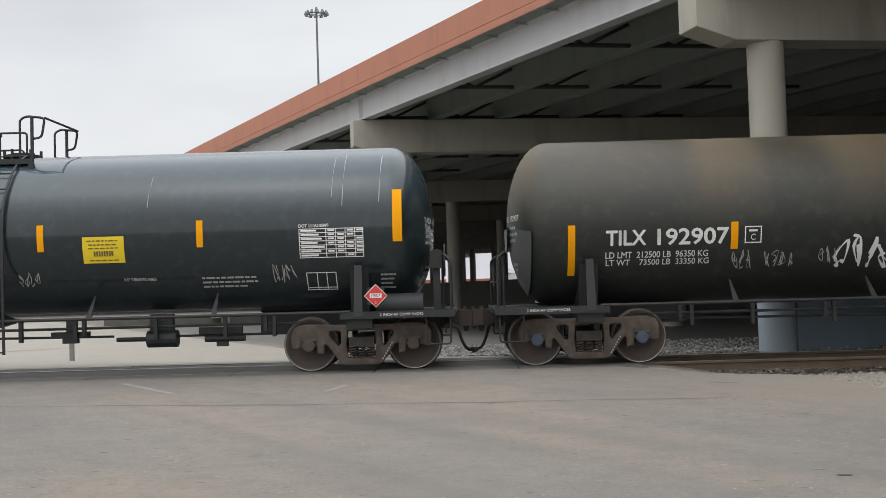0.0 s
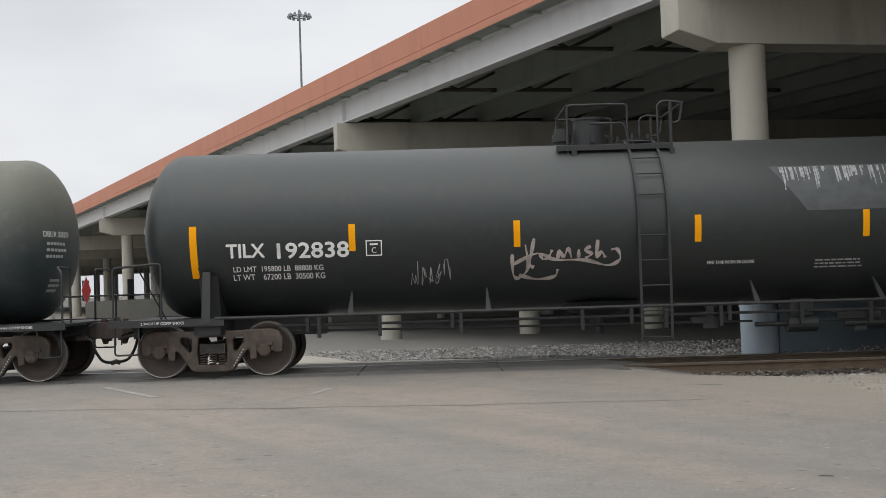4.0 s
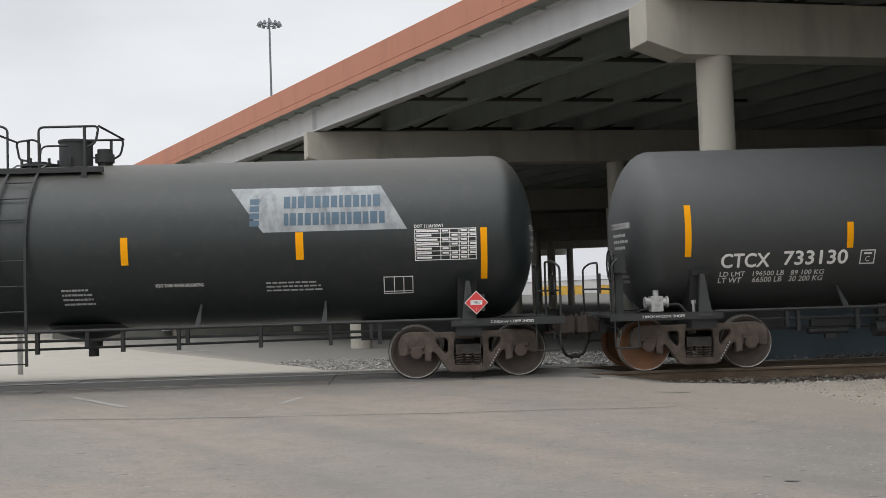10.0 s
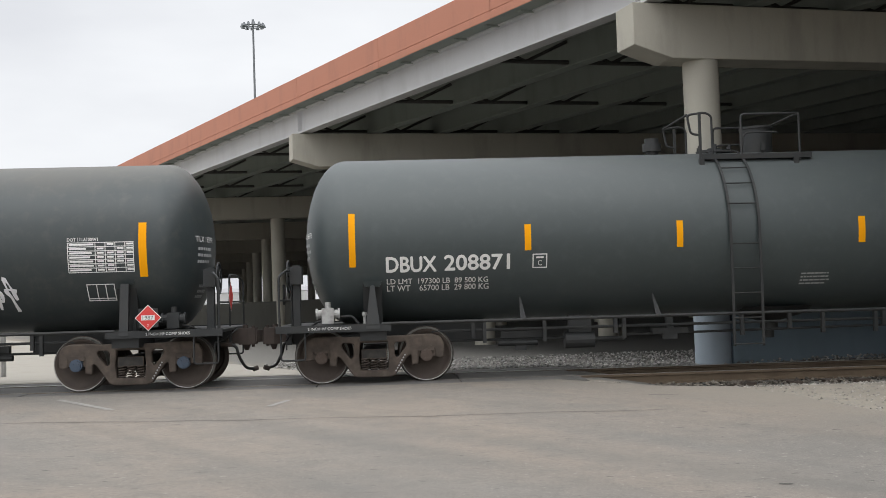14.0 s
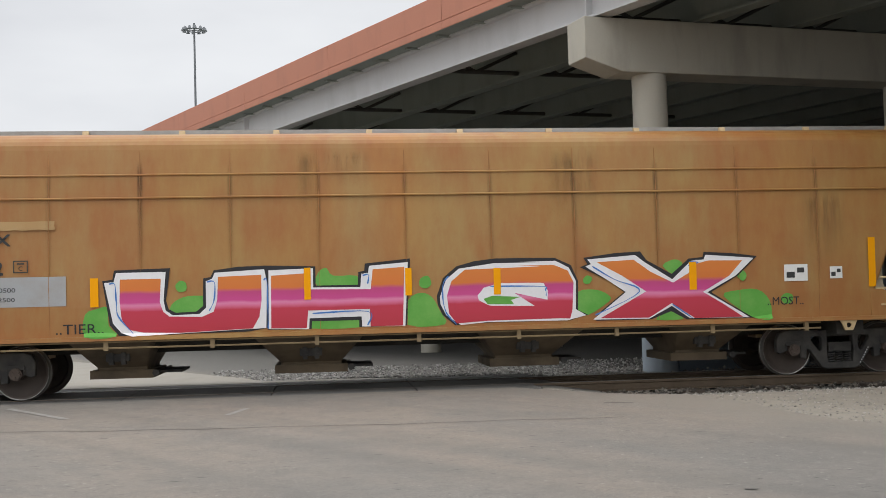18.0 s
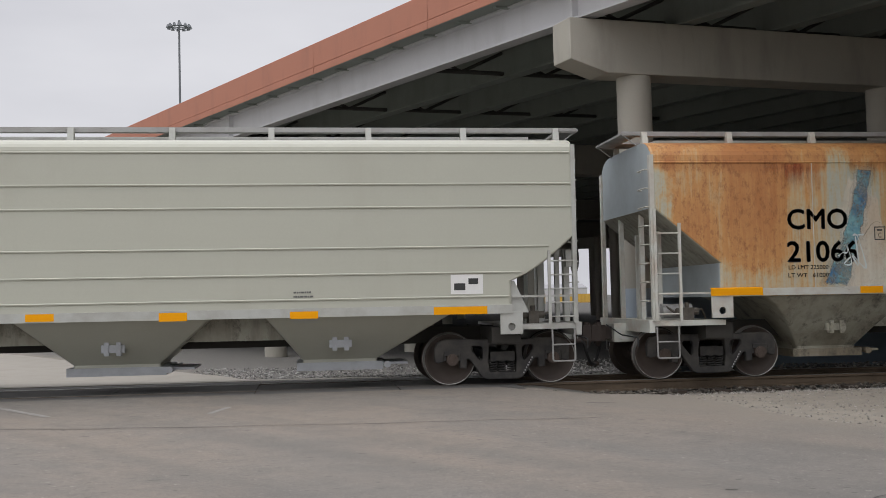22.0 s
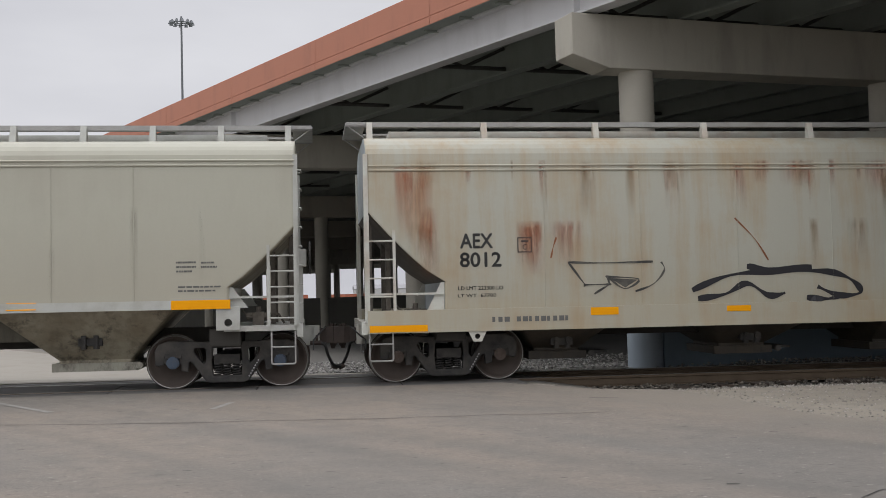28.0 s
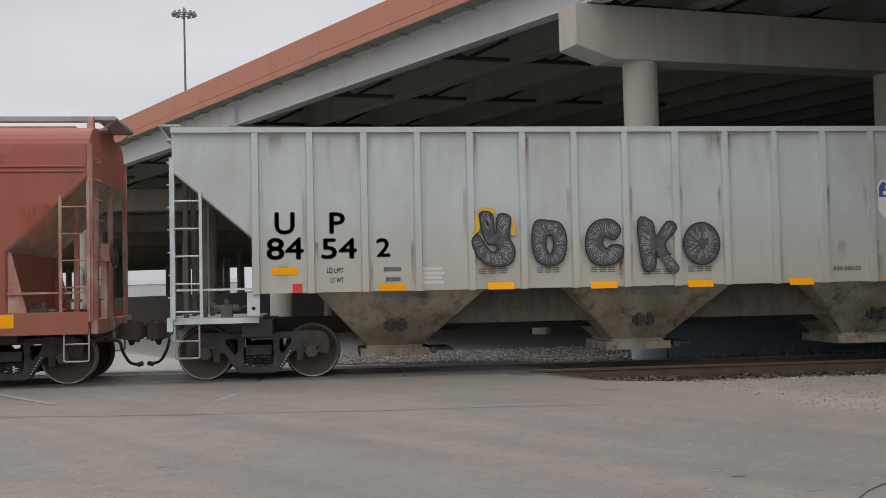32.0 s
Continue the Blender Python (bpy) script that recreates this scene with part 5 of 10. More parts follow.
def wobbly(x, z, w, h, rnd, n=14, amt=0.05):
    pts = []
    for i in range(n):
        pts.append((x + w * i / n, z + rnd.uniform(-amt, amt)))
    for i in range(n // 2):
        pts.append((x + w + rnd.uniform(-amt, amt), z + h * i / (n // 2)))
    for i in range(n):
        pts.append((x + w - w * i / n, z + h + rnd.uniform(-amt, amt) * 0.6))
    for i in range(n // 2):
        pts.append((x + rnd.uniform(-amt, amt), z + h - h * i / (n // 2)))
    return flat_shape([pts], 0.0)


def tank_wrap(x, z, lift):
    r = R_TANK + lift
    return (x, -math.sqrt(max(r * r - (z - Z_TANK) ** 2, 0.0)), z)


def strokes(name, marks, lines, width, mat, lift=0.010, label=""):
    """Hand-drawn sprayed lines: each a run of points, drawn as a flat ribbon."""
    mb = MB()
    for pts in lines:
        P = []
        for i in range(len(pts) - 1):
            p0, p1, p2, p3 = pts[max(i - 1, 0)], pts[i], pts[i + 1], pts[min(i + 2, len(pts) - 1)]
            for k in range(5):
                t = k / 5
                P.append(tuple(0.5 * (2 * b + (c - a) * t + (2 * a - 5 * b + 4 * c - d) * t * t + (3 * b - a - 3 * c + d) * t ** 3) for a, b, c, d in zip(p0, p1, p2, p3)))
        P.append(pts[-1])
        lo, hi = [], []
        for i, (x, z) in enumerate(P):
            a, b = P[max(i - 1, 0)], P[min(i + 1, len(P) - 1)]
            dx, dz = b[0] - a[0], b[1] - a[1]
            l = math.hypot(dx, dz) or 1
            w = width * (0.8 + 0.4 * math.sin(i * 0.9))
            lo.append((x + dz / l * w / 2, 0, z - dx / l * w / 2))
            hi.append((x - dz / l * w / 2, 0, z + dx / l * w / 2))
        n = len(P)
        mb.add(lo + hi, [(i, i + 1, n + i + 1, n + i) for i in range(n - 1)])
    return marks.lay(name, mb.mesh(name), mat, lift, label, 0)


def scribble(name, marks, x, z, w, h, mat, seed, width=0.035, n=4, label=""):
    """An unreadable sprayed tag made of loops."""
    r = random.Random(seed)
    lines = []
    for j in range(n):
        x0 = x + w * j / n
        pts = []
        for i in range(7):
            pts.append((x0 + w / n * (0.1 + 0.95 * r.random()), z + h * r.random()))
        lines.append(pts)
    return strokes(name, marks, lines, width, mat, 0.010, label)


# ---- tank cars


def shell_mesh(cyl=7.42, end=8.14):
    n = 72
    xs = []
    for i in range(13):
        a = math.pi / 2 * i / 12
        xs.append((-cyl - (end - cyl) * math.cos(a), max(R_TANK * math.sin(a), 0.002)))
    xs += [(-cyl + 2 * cyl * i / 12, R_TANK) for i in range(1, 12)]
    xs += [(-x, r) for x, r in reversed(xs[:13])]
    mb = MB()
    mb.loft([[(x, r * math.cos(2 * math.pi * j / n), Z_TANK + r * math.sin(2 * math.pi * j / n)) for j in range(n)] for x, r in xs])
    me = mb.mesh("tank_shell", True)
    recalc(me)
    return me


def on_shell(x, a, lift=0.0):
    """A point of the shell; a is the angle from the top towards the near side."""
    r = R_TANK + lift
    return (x, -r * math.sin(a), Z_TANK + r * math.cos(a))


# how far the guard rail reaches past the valve bonnet, and how it ends
END_RAIL = {"A": (0.62, "loop"), "B": (1.00, "kick"), "C": (0.50, "square"), "D": (0.66, "loop"), "E": (0.85, "loop"), "F": (0.64, "loop"), "G": (0.50, "square"), "H": (0.55, "loop")}


def tank_car(key, mid, half, paint, ladder, bonnet, vent, brake, label, marks, plate=None, cap="cap_rust", rusty=(), platform="black", reservoir=0, shield=False):
    car = thing("tank_car", label, "tank car", "cars of the freight train")
    CARS.append((car, mid))
    bk = M["black"]
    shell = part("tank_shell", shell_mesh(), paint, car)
    trucks(car, half, "truck", cap, rusty)
    reach = half + 1.97
    draft_gear(car, reach, 5.0, bk)
    # saddles, stub sills, end decks
    for s in (-1, 1):
        x = s * half
        sad = [(-1.05, 0.98), (1.05, 0.98), (1.28, 1.82), (1.02, 1.46), (0.6, 1.16), (0.0, 1.04), (-0.6, 1.16), (-1.02, 1.46), (-1.28, 1.82)]
        part("saddle", MB().prism(sad, 'x', x - 0.16, x + 0.16), bk, car, "black tank saddle")
        part("bolster_beam", MB().box(x - 0.22, x + 0.22, -1.42, 1.42, 0.74, 0.98), bk, car)
        for y in (-1, 1):
            w0, w1, zt = (0.075, 0.065, 1.80) if key in "ABCH" else (0.12, 0.035, 1.66)
            part("saddle_post", MB().hull8([(x - w0, y * 1.50 - 0.03, 0.94), (x + w0, y * 1.50 - 0.03, 0.94), (x + w0, y * 1.50 + 0.03, 0.94), (x - w0, y * 1.50 + 0.03, 0.94)],
                                           [(x - w1, y * 1.36 - 0.03, zt), (x + w1, y * 1.36 - 0.03, zt), (x + w1, y * 1.30 + 0.03, zt), (x - w1, y * 1.30 + 0.03, zt)]), bk, car)
            part("saddle_pad", MB().hull8([(x - 0.13, y * 1.30, zt - 0.02), (x + 0.13, y * 1.30, zt - 0.02), (x + 0.13, y * 1.20, zt - 0.02), (x - 0.13, y * 1.20, zt - 0.02)],
                                          [(x - 0.16, y * 1.345, zt + 0.07), (x + 0.16, y * 1.345, zt + 0.07), (x + 0.16, y * 1.24, zt + 0.07), (x - 0.16, y * 1.24, zt + 0.07)]), paint, car)
        e0, e1 = s * (half - 0.3), s * (reach - 0.36)
        part("end_deck", MB().box(min(s * 7.55, e1), max(s * 7.55, e1), -1.46, 1.46, 0.955, 1.0), bk, car, "black grated end deck")
        part("side_sill", MB().box(min(e0, e1), max(e0, e1), -1.52, -1.45, 0.90, 1.02), bk, car)
        part("side_sill", MB().box(min(e0, e1), max(e0, e1), 1.45, 1.52, 0.90, 1.02), bk, car)
        me = text_shape("2 INCH HF COMP SHOES", 0.045, 0.72)
        moved(me, lambda a, b, c: (a + s * (half + 0.72) - 0.36, -1.526, c + 0.94))
        part("lettering", me, M["white"], car)
        xe = s * (reach - 0.42)
        for y in (-1.46, 1.46):
            wide = 0.80 if (key, s) in (("C", -1), ("D", -1)) else 0.17
            if wide > 0.5:
                part("end_handrail", MB().tube([(xe, y, 1.0), (xe, y, 1.90), (xe - s * wide, y, 1.96), (xe - s * wide, y, 1.0)], 0.020, 8, 0.08), bk, car)
            else:
                part("end_handrail", MB().tube([(xe, y, 1.0), (xe, y, 1.86), (xe - s * 0.12, y * 0.92, 1.95), (xe - s * 0.14, y * 0.45, 1.95), (xe - s * 0.14, y * 0.45, 1.0)], 0.020, 8, 0.08), bk, car)
            part("stirrup", MB().tube([(xe - s * 0.42, y, 0.95), (xe - s * 0.42, y, 0.45), (xe - s * 0.02, y, 0.45), (xe - s * 0.02, y, 0.95)], 0.016, 6, 0.05), bk, car)
        if wide > 0.5:
            part("rail_brace", MB().tube([(xe - s * wide * 0.5, -1.46, 1.92), (xe - s * wide * 0.95, -0.95, 1.0)], 0.014, 6), bk, car)
        hold = part("end_placard", MB().box(min(xe + s * 0.02, xe + s * 0.03), max(xe + s * 0.02, xe + s * 0.03), -0.53, -0.17, 1.37, 1.73), bk, car)
        for q, mt, off in ((0.27, M["white"], 0.034), (0.25, M["red"], 0.037)) if s > 0 else ():
            part("placard_face", MB().add([(xe + s * off, -0.35 - q, 1.55), (xe + s * off, -0.35, 1.55 - q), (xe + s * off, -0.35 + q, 1.55), (xe + s * off, -0.35, 1.55 + q)], [(0, 1, 2, 3)]), mt, hold, "red diamond placard facing the car end")
        part("crossover_rail", MB().tube([(xe, -1.46, 1.45), (xe, 1.46, 1.45)], 0.018, 6), bk, car)
    # brake wheel and valve at one end
    xb = brake * (reach - 0.66)
    hub = part("brake_stand", MB().box(xb - 0.06, xb + 0.06, -0.86, -0.70, 1.0, 2.05).box(xb - 0.10, xb + 0.10, -0.95, -0.62, 1.72, 2.02), bk, car)
    whl = MB()
    cx = xb + brake * 0.14
    whl.tube([(cx, -0.78 + 0.27 * math.cos(a * math.pi / 10), 1.86 + 0.27 * math.sin(a * math.pi / 10)) for a in range(21)], 0.017, 6)
    for a in range(4):
        c, s2 = math.cos(a * math.pi / 4), math.sin(a * math.pi / 4)
        whl.cyl((cx, -0.78 - 0.27 * c, 1.86 - 0.27 * s2), (cx, -0.78 + 0.27 * c, 1.86 + 0.27 * s2), 0.010, 5)
    part("brake_wheel", whl, bk, car, "round spoked hand-brake wheel")
    if not reservoir:
        vm = M["valve_silver"] if brake_pale(key) else bk
        xv = xb - brake * 0.55
        valve = part("control_valve", MB().box(xv - 0.10, xv + 0.10, -1.30, -1.08, 1.04, 1.30).cyl((xv - 0.19, -1.20, 1.20), (xv + 0.19, -1.20, 1.20), 0.075, 12).cyl((xv - 0.20, -1.20, 1.20), (xv - 0.17, -1.20, 1.20), 0.10, 12).cyl((xv + 0.17, -1.20, 1.20), (xv + 0.20, -1.20, 1.20), 0.10, 12).cyl((xv, -1.19, 1.28), (xv, -1.19, 1.40), 0.05, 10), vm, car, "brake control valve on the end deck")
        part("valve_pipe", MB().tube([(xv - brake * 0.15, -1.18, 1.14), (xv - brake * 0.40, -1.18, 1.16), (xv - brake * 0.52, -1.18, 1.02)], 0.022, 7, 0.06).tube([(xv, -1.10, 1.10), (xv + brake * 0.2, -0.9, 1.06), (xv + brake * 0.3, -0.8, 1.0)], 0.018, 7, 0.06), bk, valve)
        part("retainer", MB().cyl((xv - brake * 0.62, -1.30, 1.02), (xv - brake * 0.62, -1.30, 1.16), 0.025, 8).cyl((xv - brake * 0.62, -1.30, 1.16), (xv - brake * 0.62, -1.30, 1.22), 0.045, 8), vm, valve)
    # long side rail with struts, brake rigging below
    for y in (-1, 1):
        part("side_rail", MB().tube([(-half + 0.15, y * 1.50, 1.02), (half - 0.15, y * 1.50, 1.02)], 0.028, 8), bk, car, "long round side rail")
    for x in (-4.45, -2.15, 2.35, 4.45):
        part("rail_strut", MB().hull8([(x - 0.05, -1.52, 1.0), (x + 0.05, -1.52, 1.0), (x + 0.05, -1.48, 1.0), (x - 0.05, -1.48, 1.0)],
                                      [(x - 0.012, -1.10, 1.40), (x + 0.012, -1.10, 1.40), (x + 0.012, -1.04, 1.40), (x - 0.012, -1.04, 1.40)]), bk, car)
    q = brake
    part("brake_rod", MB().tube([(q * (half - 1.1), -0.62, 0.66), (q * 3.4, -0.62, 0.66)], 0.022, 6), bk, car)
    part("brake_rod", MB().tube([(q * 2.5, -0.62, 0.68), (-q * (half - 1.1), -0.62, 0.74)], 0.022, 6), bk, car)
    part("train_pipe", MB().tube([(-half + 1.0, -0.80, 0.84), (half - 1.0, -0.80, 0.84)], 0.025, 6), bk, car)
    for k, x in enumerate((-5.25, -5.05, -4.0, -2.75, -2.6, -0.5, 0.35, 0.95, 1.9, 2.05, 3.3, 4.5, 5.2, 5.35)):
        part("rod_hanger", MB().box(x - 0.03, x + 0.03, -0.86, -0.78, 0.62 if k % 3 else 0.72, 1.0), bk, car)
    part("brake_cylinder", MB().cyl((q * 3.1, -0.62, 0.62), (q * 3.62, -0.62, 0.62), 0.15, 16).cyl((q * 2.55, -0.62, 0.62), (q * 3.1, -0.62, 0.62), 0.04, 8).box(min(q * 3.15, q * 3.55), max(q * 3.15, q * 3.55), -0.70, -0.52, 0.75, 1.05), bk, car)
    part("slack_adjuster", MB().cyl((q * 4.1, -0.62, 0.60), (q * 4.8, -0.62, 0.60), 0.06, 10).box(min(q * 4.0, q * 4.75), max(q * 4.0, q * 4.75), -0.66, -0.54, 0.68, 0.80).box(min(q * 4.3, q * 4.5), max(q * 4.3, q * 4.5), -0.64, -0.56, 0.46, 0.62), bk, car)
    part("fulcrum_bracket", MB().box(q * 1.75 - 0.32, q * 1.75 + 0.32, -0.72, -0.56, 0.68, 0.78).box(q * 1.75 - 0.13, q * 1.75 + 0.13, -0.70, -0.58, 0.58, 0.68).box(q * 1.75 - 0.06, q * 1.75 + 0.06, -0.70, -0.58, 0.78, 1.0), bk, car)
    # bottom outlet
    xo = ladder - 0.75 if ladder > 0 else ladder + 0.9
    sump = MB()
    sump.loft([[(xo + r * math.cos(a * math.pi / 8), r * 0.9 * math.sin(a * math.pi / 8), z) for a in range(16)] for r, z in ((0.85, 1.10), (0.55, 0.93), (0.22, 0.84), (0.16, 0.80), (0.16, 0.66), (0.09, 0.66), (0.09, 0.52))])
    part("bottom_outlet", sump, bk, car, smooth=True)
    # ladder down the near side
    x0, x1 = ladder - 0.25, ladder + 0.25
    for x in (x0, x1):
        pts = [on_shell(x, math.radians(a), 0.06) for a in range(16, 92, 7)] + [(x, -R_TANK - 0.07, 2.2), (x, -R_TANK - 0.06, 1.05), (x, -R_TANK - 0.04, 0.46)]
        mb = MB()
        mb.loft([[(p[0] - 0.022, p[1] - 0.012, p[2]), (p[0] + 0.022, p[1] - 0.012, p[2]), (p[0] + 0.022, p[1] + 0.012, p[2]), (p[0] - 0.022, p[1] + 0.012, p[2])] for p in pts])
        part("ladder_stile", mb, bk, car)
    for a in (18, 31, 45, 59, 74):
        part("ladder_rung", MB().cyl(on_shell(x0, math.radians(a), 0.06), on_shell(x1, math.radians(a), 0.06), 0.013, 6), bk, car)
    for z in (2.20, 1.78, 1.36, 0.94, 0.50):
        part("ladder_rung", MB().cyl((x0, -R_TANK - 0.06, z), (x1, -R_TANK - 0.06, z), 0.013, 6), bk, car)
    # top platform and fittings
    fit = pose(0, 0, -0.13)
    px0, px1 = min(x0, bonnet - 0.45) - 0.25, max(x1, bonnet + 0.45) + 0.25
    pm = M[platform]
    for y in (-1, 1):
        part("platform_edge", MB().box(px0, px1, y * 0.80 - 0.05, y * 0.80 + 0.05, 3.86, 3.95), pm, car, at=fit)
        part("platform_deck", MB().box(px0 + 0.05, px1 - 0.05, min(y * 0.45, y * 0.75), max(y * 0.45, y * 0.75), 3.90, 3.93), pm, car, at=fit)
        a = x1 + 0.10 if bonnet < ladder else x0 - 0.10
        g = 1 if bonnet < ladder else -1
        rise = [(ladder - g * 0.25, y * 0.80, 3.90), (ladder - g * 0.25, y * 0.80, 4.66)]
        xo = bonnet - g * END_RAIL[key][0]
        if END_RAIL[key][1] == "square":
            part("guard_rail", MB().tube(rise + [(xo, y * 0.80, 4.66), (xo, y * 0.80, 3.78)], 0.021, 8, 0.08), bk, car, smooth=True, at=fit)
        elif END_RAIL[key][1] == "kick":
            part("guard_rail", MB().tube(rise + [(bonnet - g * 0.42, y * 0.80, 4.66), (bonnet - g * 0.46, y * 0.80, 4.52), (xo, y * 0.80, 4.50), (xo + g * 0.06, y * 0.80, 4.30), (bonnet - g * 0.40, y * 0.80, 4.28)], 0.021, 8, 0.07), bk, car, smooth=True, at=fit)
        else:
            part("guard_rail", MB().tube(rise + [(xo, y * 0.80, 4.66), (xo + g * 0.06, y * 0.80, 4.36), (bonnet - g * 0.40, y * 0.80, 4.28)], 0.021, 8, 0.09), bk, car, smooth=True, at=fit)
        part("guard_rail", MB().tube([(ladder + g * 0.28, y * 0.80, 3.82), (ladder + g * 0.28, y * 0.80, 4.64), (ladder + g * 0.40, y * 0.80, 4.70), (ladder + g * 0.72, y * 0.80, 4.66), (ladder + g * 0.66, y * 0.80, 4.32), (ladder + g * 0.50, y * 0.80, 4.30)], 0.021, 8, 0.08), bk, car, smooth=True, at=fit)
        part("guard_post", MB().box(ladder + g * 0.50 - 0.022, ladder + g * 0.50 + 0.022, y * 0.82 - 0.022, y * 0.82 + 0.022, 3.70, 4.68), bk, car, at=fit)
        if END_RAIL[key][1] != "square":
            part("guard_post", MB().box(bonnet - g * 0.40 - 0.022, bonnet - g * 0.40 + 0.022, y * 0.82 - 0.022, y * 0.82 + 0.022, 3.70, 4.66), bk, car, at=fit)
        part("rail_foot", MB().box(ladder + g * 0.50 - 0.045, ladder + g * 0.50 + 0.045, y * 0.86 - 0.03, y * 0.86 + 0.03, 3.68, 3.86), bk, car, at=fit)
        part("rail_foot", MB().box(bonnet - g * 0.40 - 0.045, bonnet - g * 0.40 + 0.045, y * 0.86 - 0.03, y * 0.86 + 0.03, 3.68, 3.86), bk, car, at=fit)
        part("mid_rail", MB().tube([(ladder - g * 0.25, y * 0.8, 4.05), (ladder - g * 0.30, y * 0.8, 4.33), (bonnet - g * 0.1, y * 0.8, 4.33)], 0.018, 6, 0.1), bk, car, at=fit)
    zo = 4.66 if END_RAIL[key][1] != "kick" else 4.50
    part("cross_rail", MB().tube([(xo, -0.80, zo), (xo, 0.80, zo)], 0.021, 8), bk, car, smooth=True, at=fit)
    part("cross_rail", MB().tube([(ladder + g * 0.72, -0.80, 4.66), (ladder + g * 0.72, 0.80, 4.66)], 0.021, 8), bk, car, smooth=True, at=fit)
    part("manway", MB().cyl((ladder, 0, 3.85), (ladder, 0, 4.06), 0.27, 20).cyl((ladder, 0, 4.06), (ladder, 0, 4.11), 0.33, 20).cyl((ladder, 0, 4.11), (ladder, 0, 4.16), 0.12, 12), bk, car, "bolted manway cover", True, at=fit)
    for i in range(6):
        a = i * math.pi / 3 + 0.3
        part("manway_bolt", MB().cyl((ladder + 0.31 * math.cos(a), 0.31 * math.sin(a), 4.02), (ladder + 0.31 * math.cos(a), 0.31 * math.sin(a), 4.20), 0.028, 6), bk, car, at=fit)
    part("valve_bonnet", MB().cyl((bonnet, 0, 3.85), (bonnet, 0, 4.02), 0.26, 22).cyl((bonnet, 0, 4.02), (bonnet, 0, 4.49), 0.29, 24).cyl((bonnet, 0, 4.49), (bonnet, 0, 4.53), 0.31, 24), bk, car, "dark cylindrical valve bonnet", True, at=fit)
    part("bonnet_hasp", MB().box(bonnet - 0.03, bonnet + 0.03, -0.37, -0.33, 4.06, 4.20), bk, car, at=fit)
    part("relief_valve", MB().cyl((vent, 0, 3.86), (vent, 0, 4.12), 0.12, 14).cyl((vent, 0, 4.12), (vent, 0, 4.27), 0.17, 14).cyl((vent, 0, 4.27), (vent, 0, 4.36), 0.13, 14), bk, car, "pressure relief valve", True, at=fit)
    mk = Marks(car, tank_wrap, M["white"])
    mk.put(marks)
    head_lettering(car, marks)
    if reservoir:
        x = reservoir * (half + 0.68)
        part("air_reservoir", MB().cyl((x - 0.40, -1.12, 1.10), (x + 0.40, -1.12, 1.10), 0.21, 20), bk, car, "round-ended black air reservoir", True)
    if shield:
        rings = []
        for q in (-7.80, -7.95, -8.06, -8.12, -8.17):
            r = head_r(min(-q, 8.13)) + 0.05 if q > -8.15 else 0.5
            rings.append([(q, r * math.cos(a), Z_TANK + r * math.sin(a)) for a in [math.radians(188 + 164 * k / 20) for k in range(21)]])
        part("head_shield", MB().loft(rings, False, False), M["shield_grey"], car, "grey half-height steel head shield", True)
    return car, mk


def head_r(x):
    """Radius of the rounded tank head at a distance from the middle."""
    c = (x - 7.42) / 0.72
    return R_TANK * max(1 - c * c, 0.0) ** 0.5


def head_lettering(car, marks):
    words = [m[0][1:] for m in marks if m[0][0] == "=" and m[4] > 0.19][:2]

    def on_head(s):
        def put(a, b, c):
            r = math.hypot(a, c - Z_TANK)
            q = min(r / R_TANK, 1.0)
            return (s * (7.42 + 0.72 * math.sqrt(max(1 - q * q, 0.0)) + 0.012), s * a, c)
        return put
    for s in (-1, 1):
        y0 = -0.92 if s > 0 else 0.16
        if words:
            me = text_shape(" ".join(words), 0.10, 0.76)
            moved(me, lambda a, b, c: (a + y0, 0, c + 2.50))
            moved(me, on_head(s))
            part("lettering", me, M["white"], car)
        for k, (w, z) in enumerate(((0.55, 2.36), (0.62, 2.25), (0.5, 2.14), (0.3, 1.72), (0.34, 1.63), (0.28, 1.54))):
            mb = MB()
            yy = y0 + (0.08 if k < 3 else (0.30 if s > 0 else 0.1))
            for i in range(6):
                a, b = yy + w * i / 6, yy + w * (i + 0.8) / 6
                mb.add([(a, 0, z), (b, 0, z), (b, 0, z + 0.05), (a, 0, z + 0.05)], [(0, 1, 2, 3)])
            me = mb.mesh("small_print")
            moved(me, on_head(s))
            part("small_print", me, M["dim_white"], car)


def brake_pale(key):
    return key in "DEFG"


CARS = []
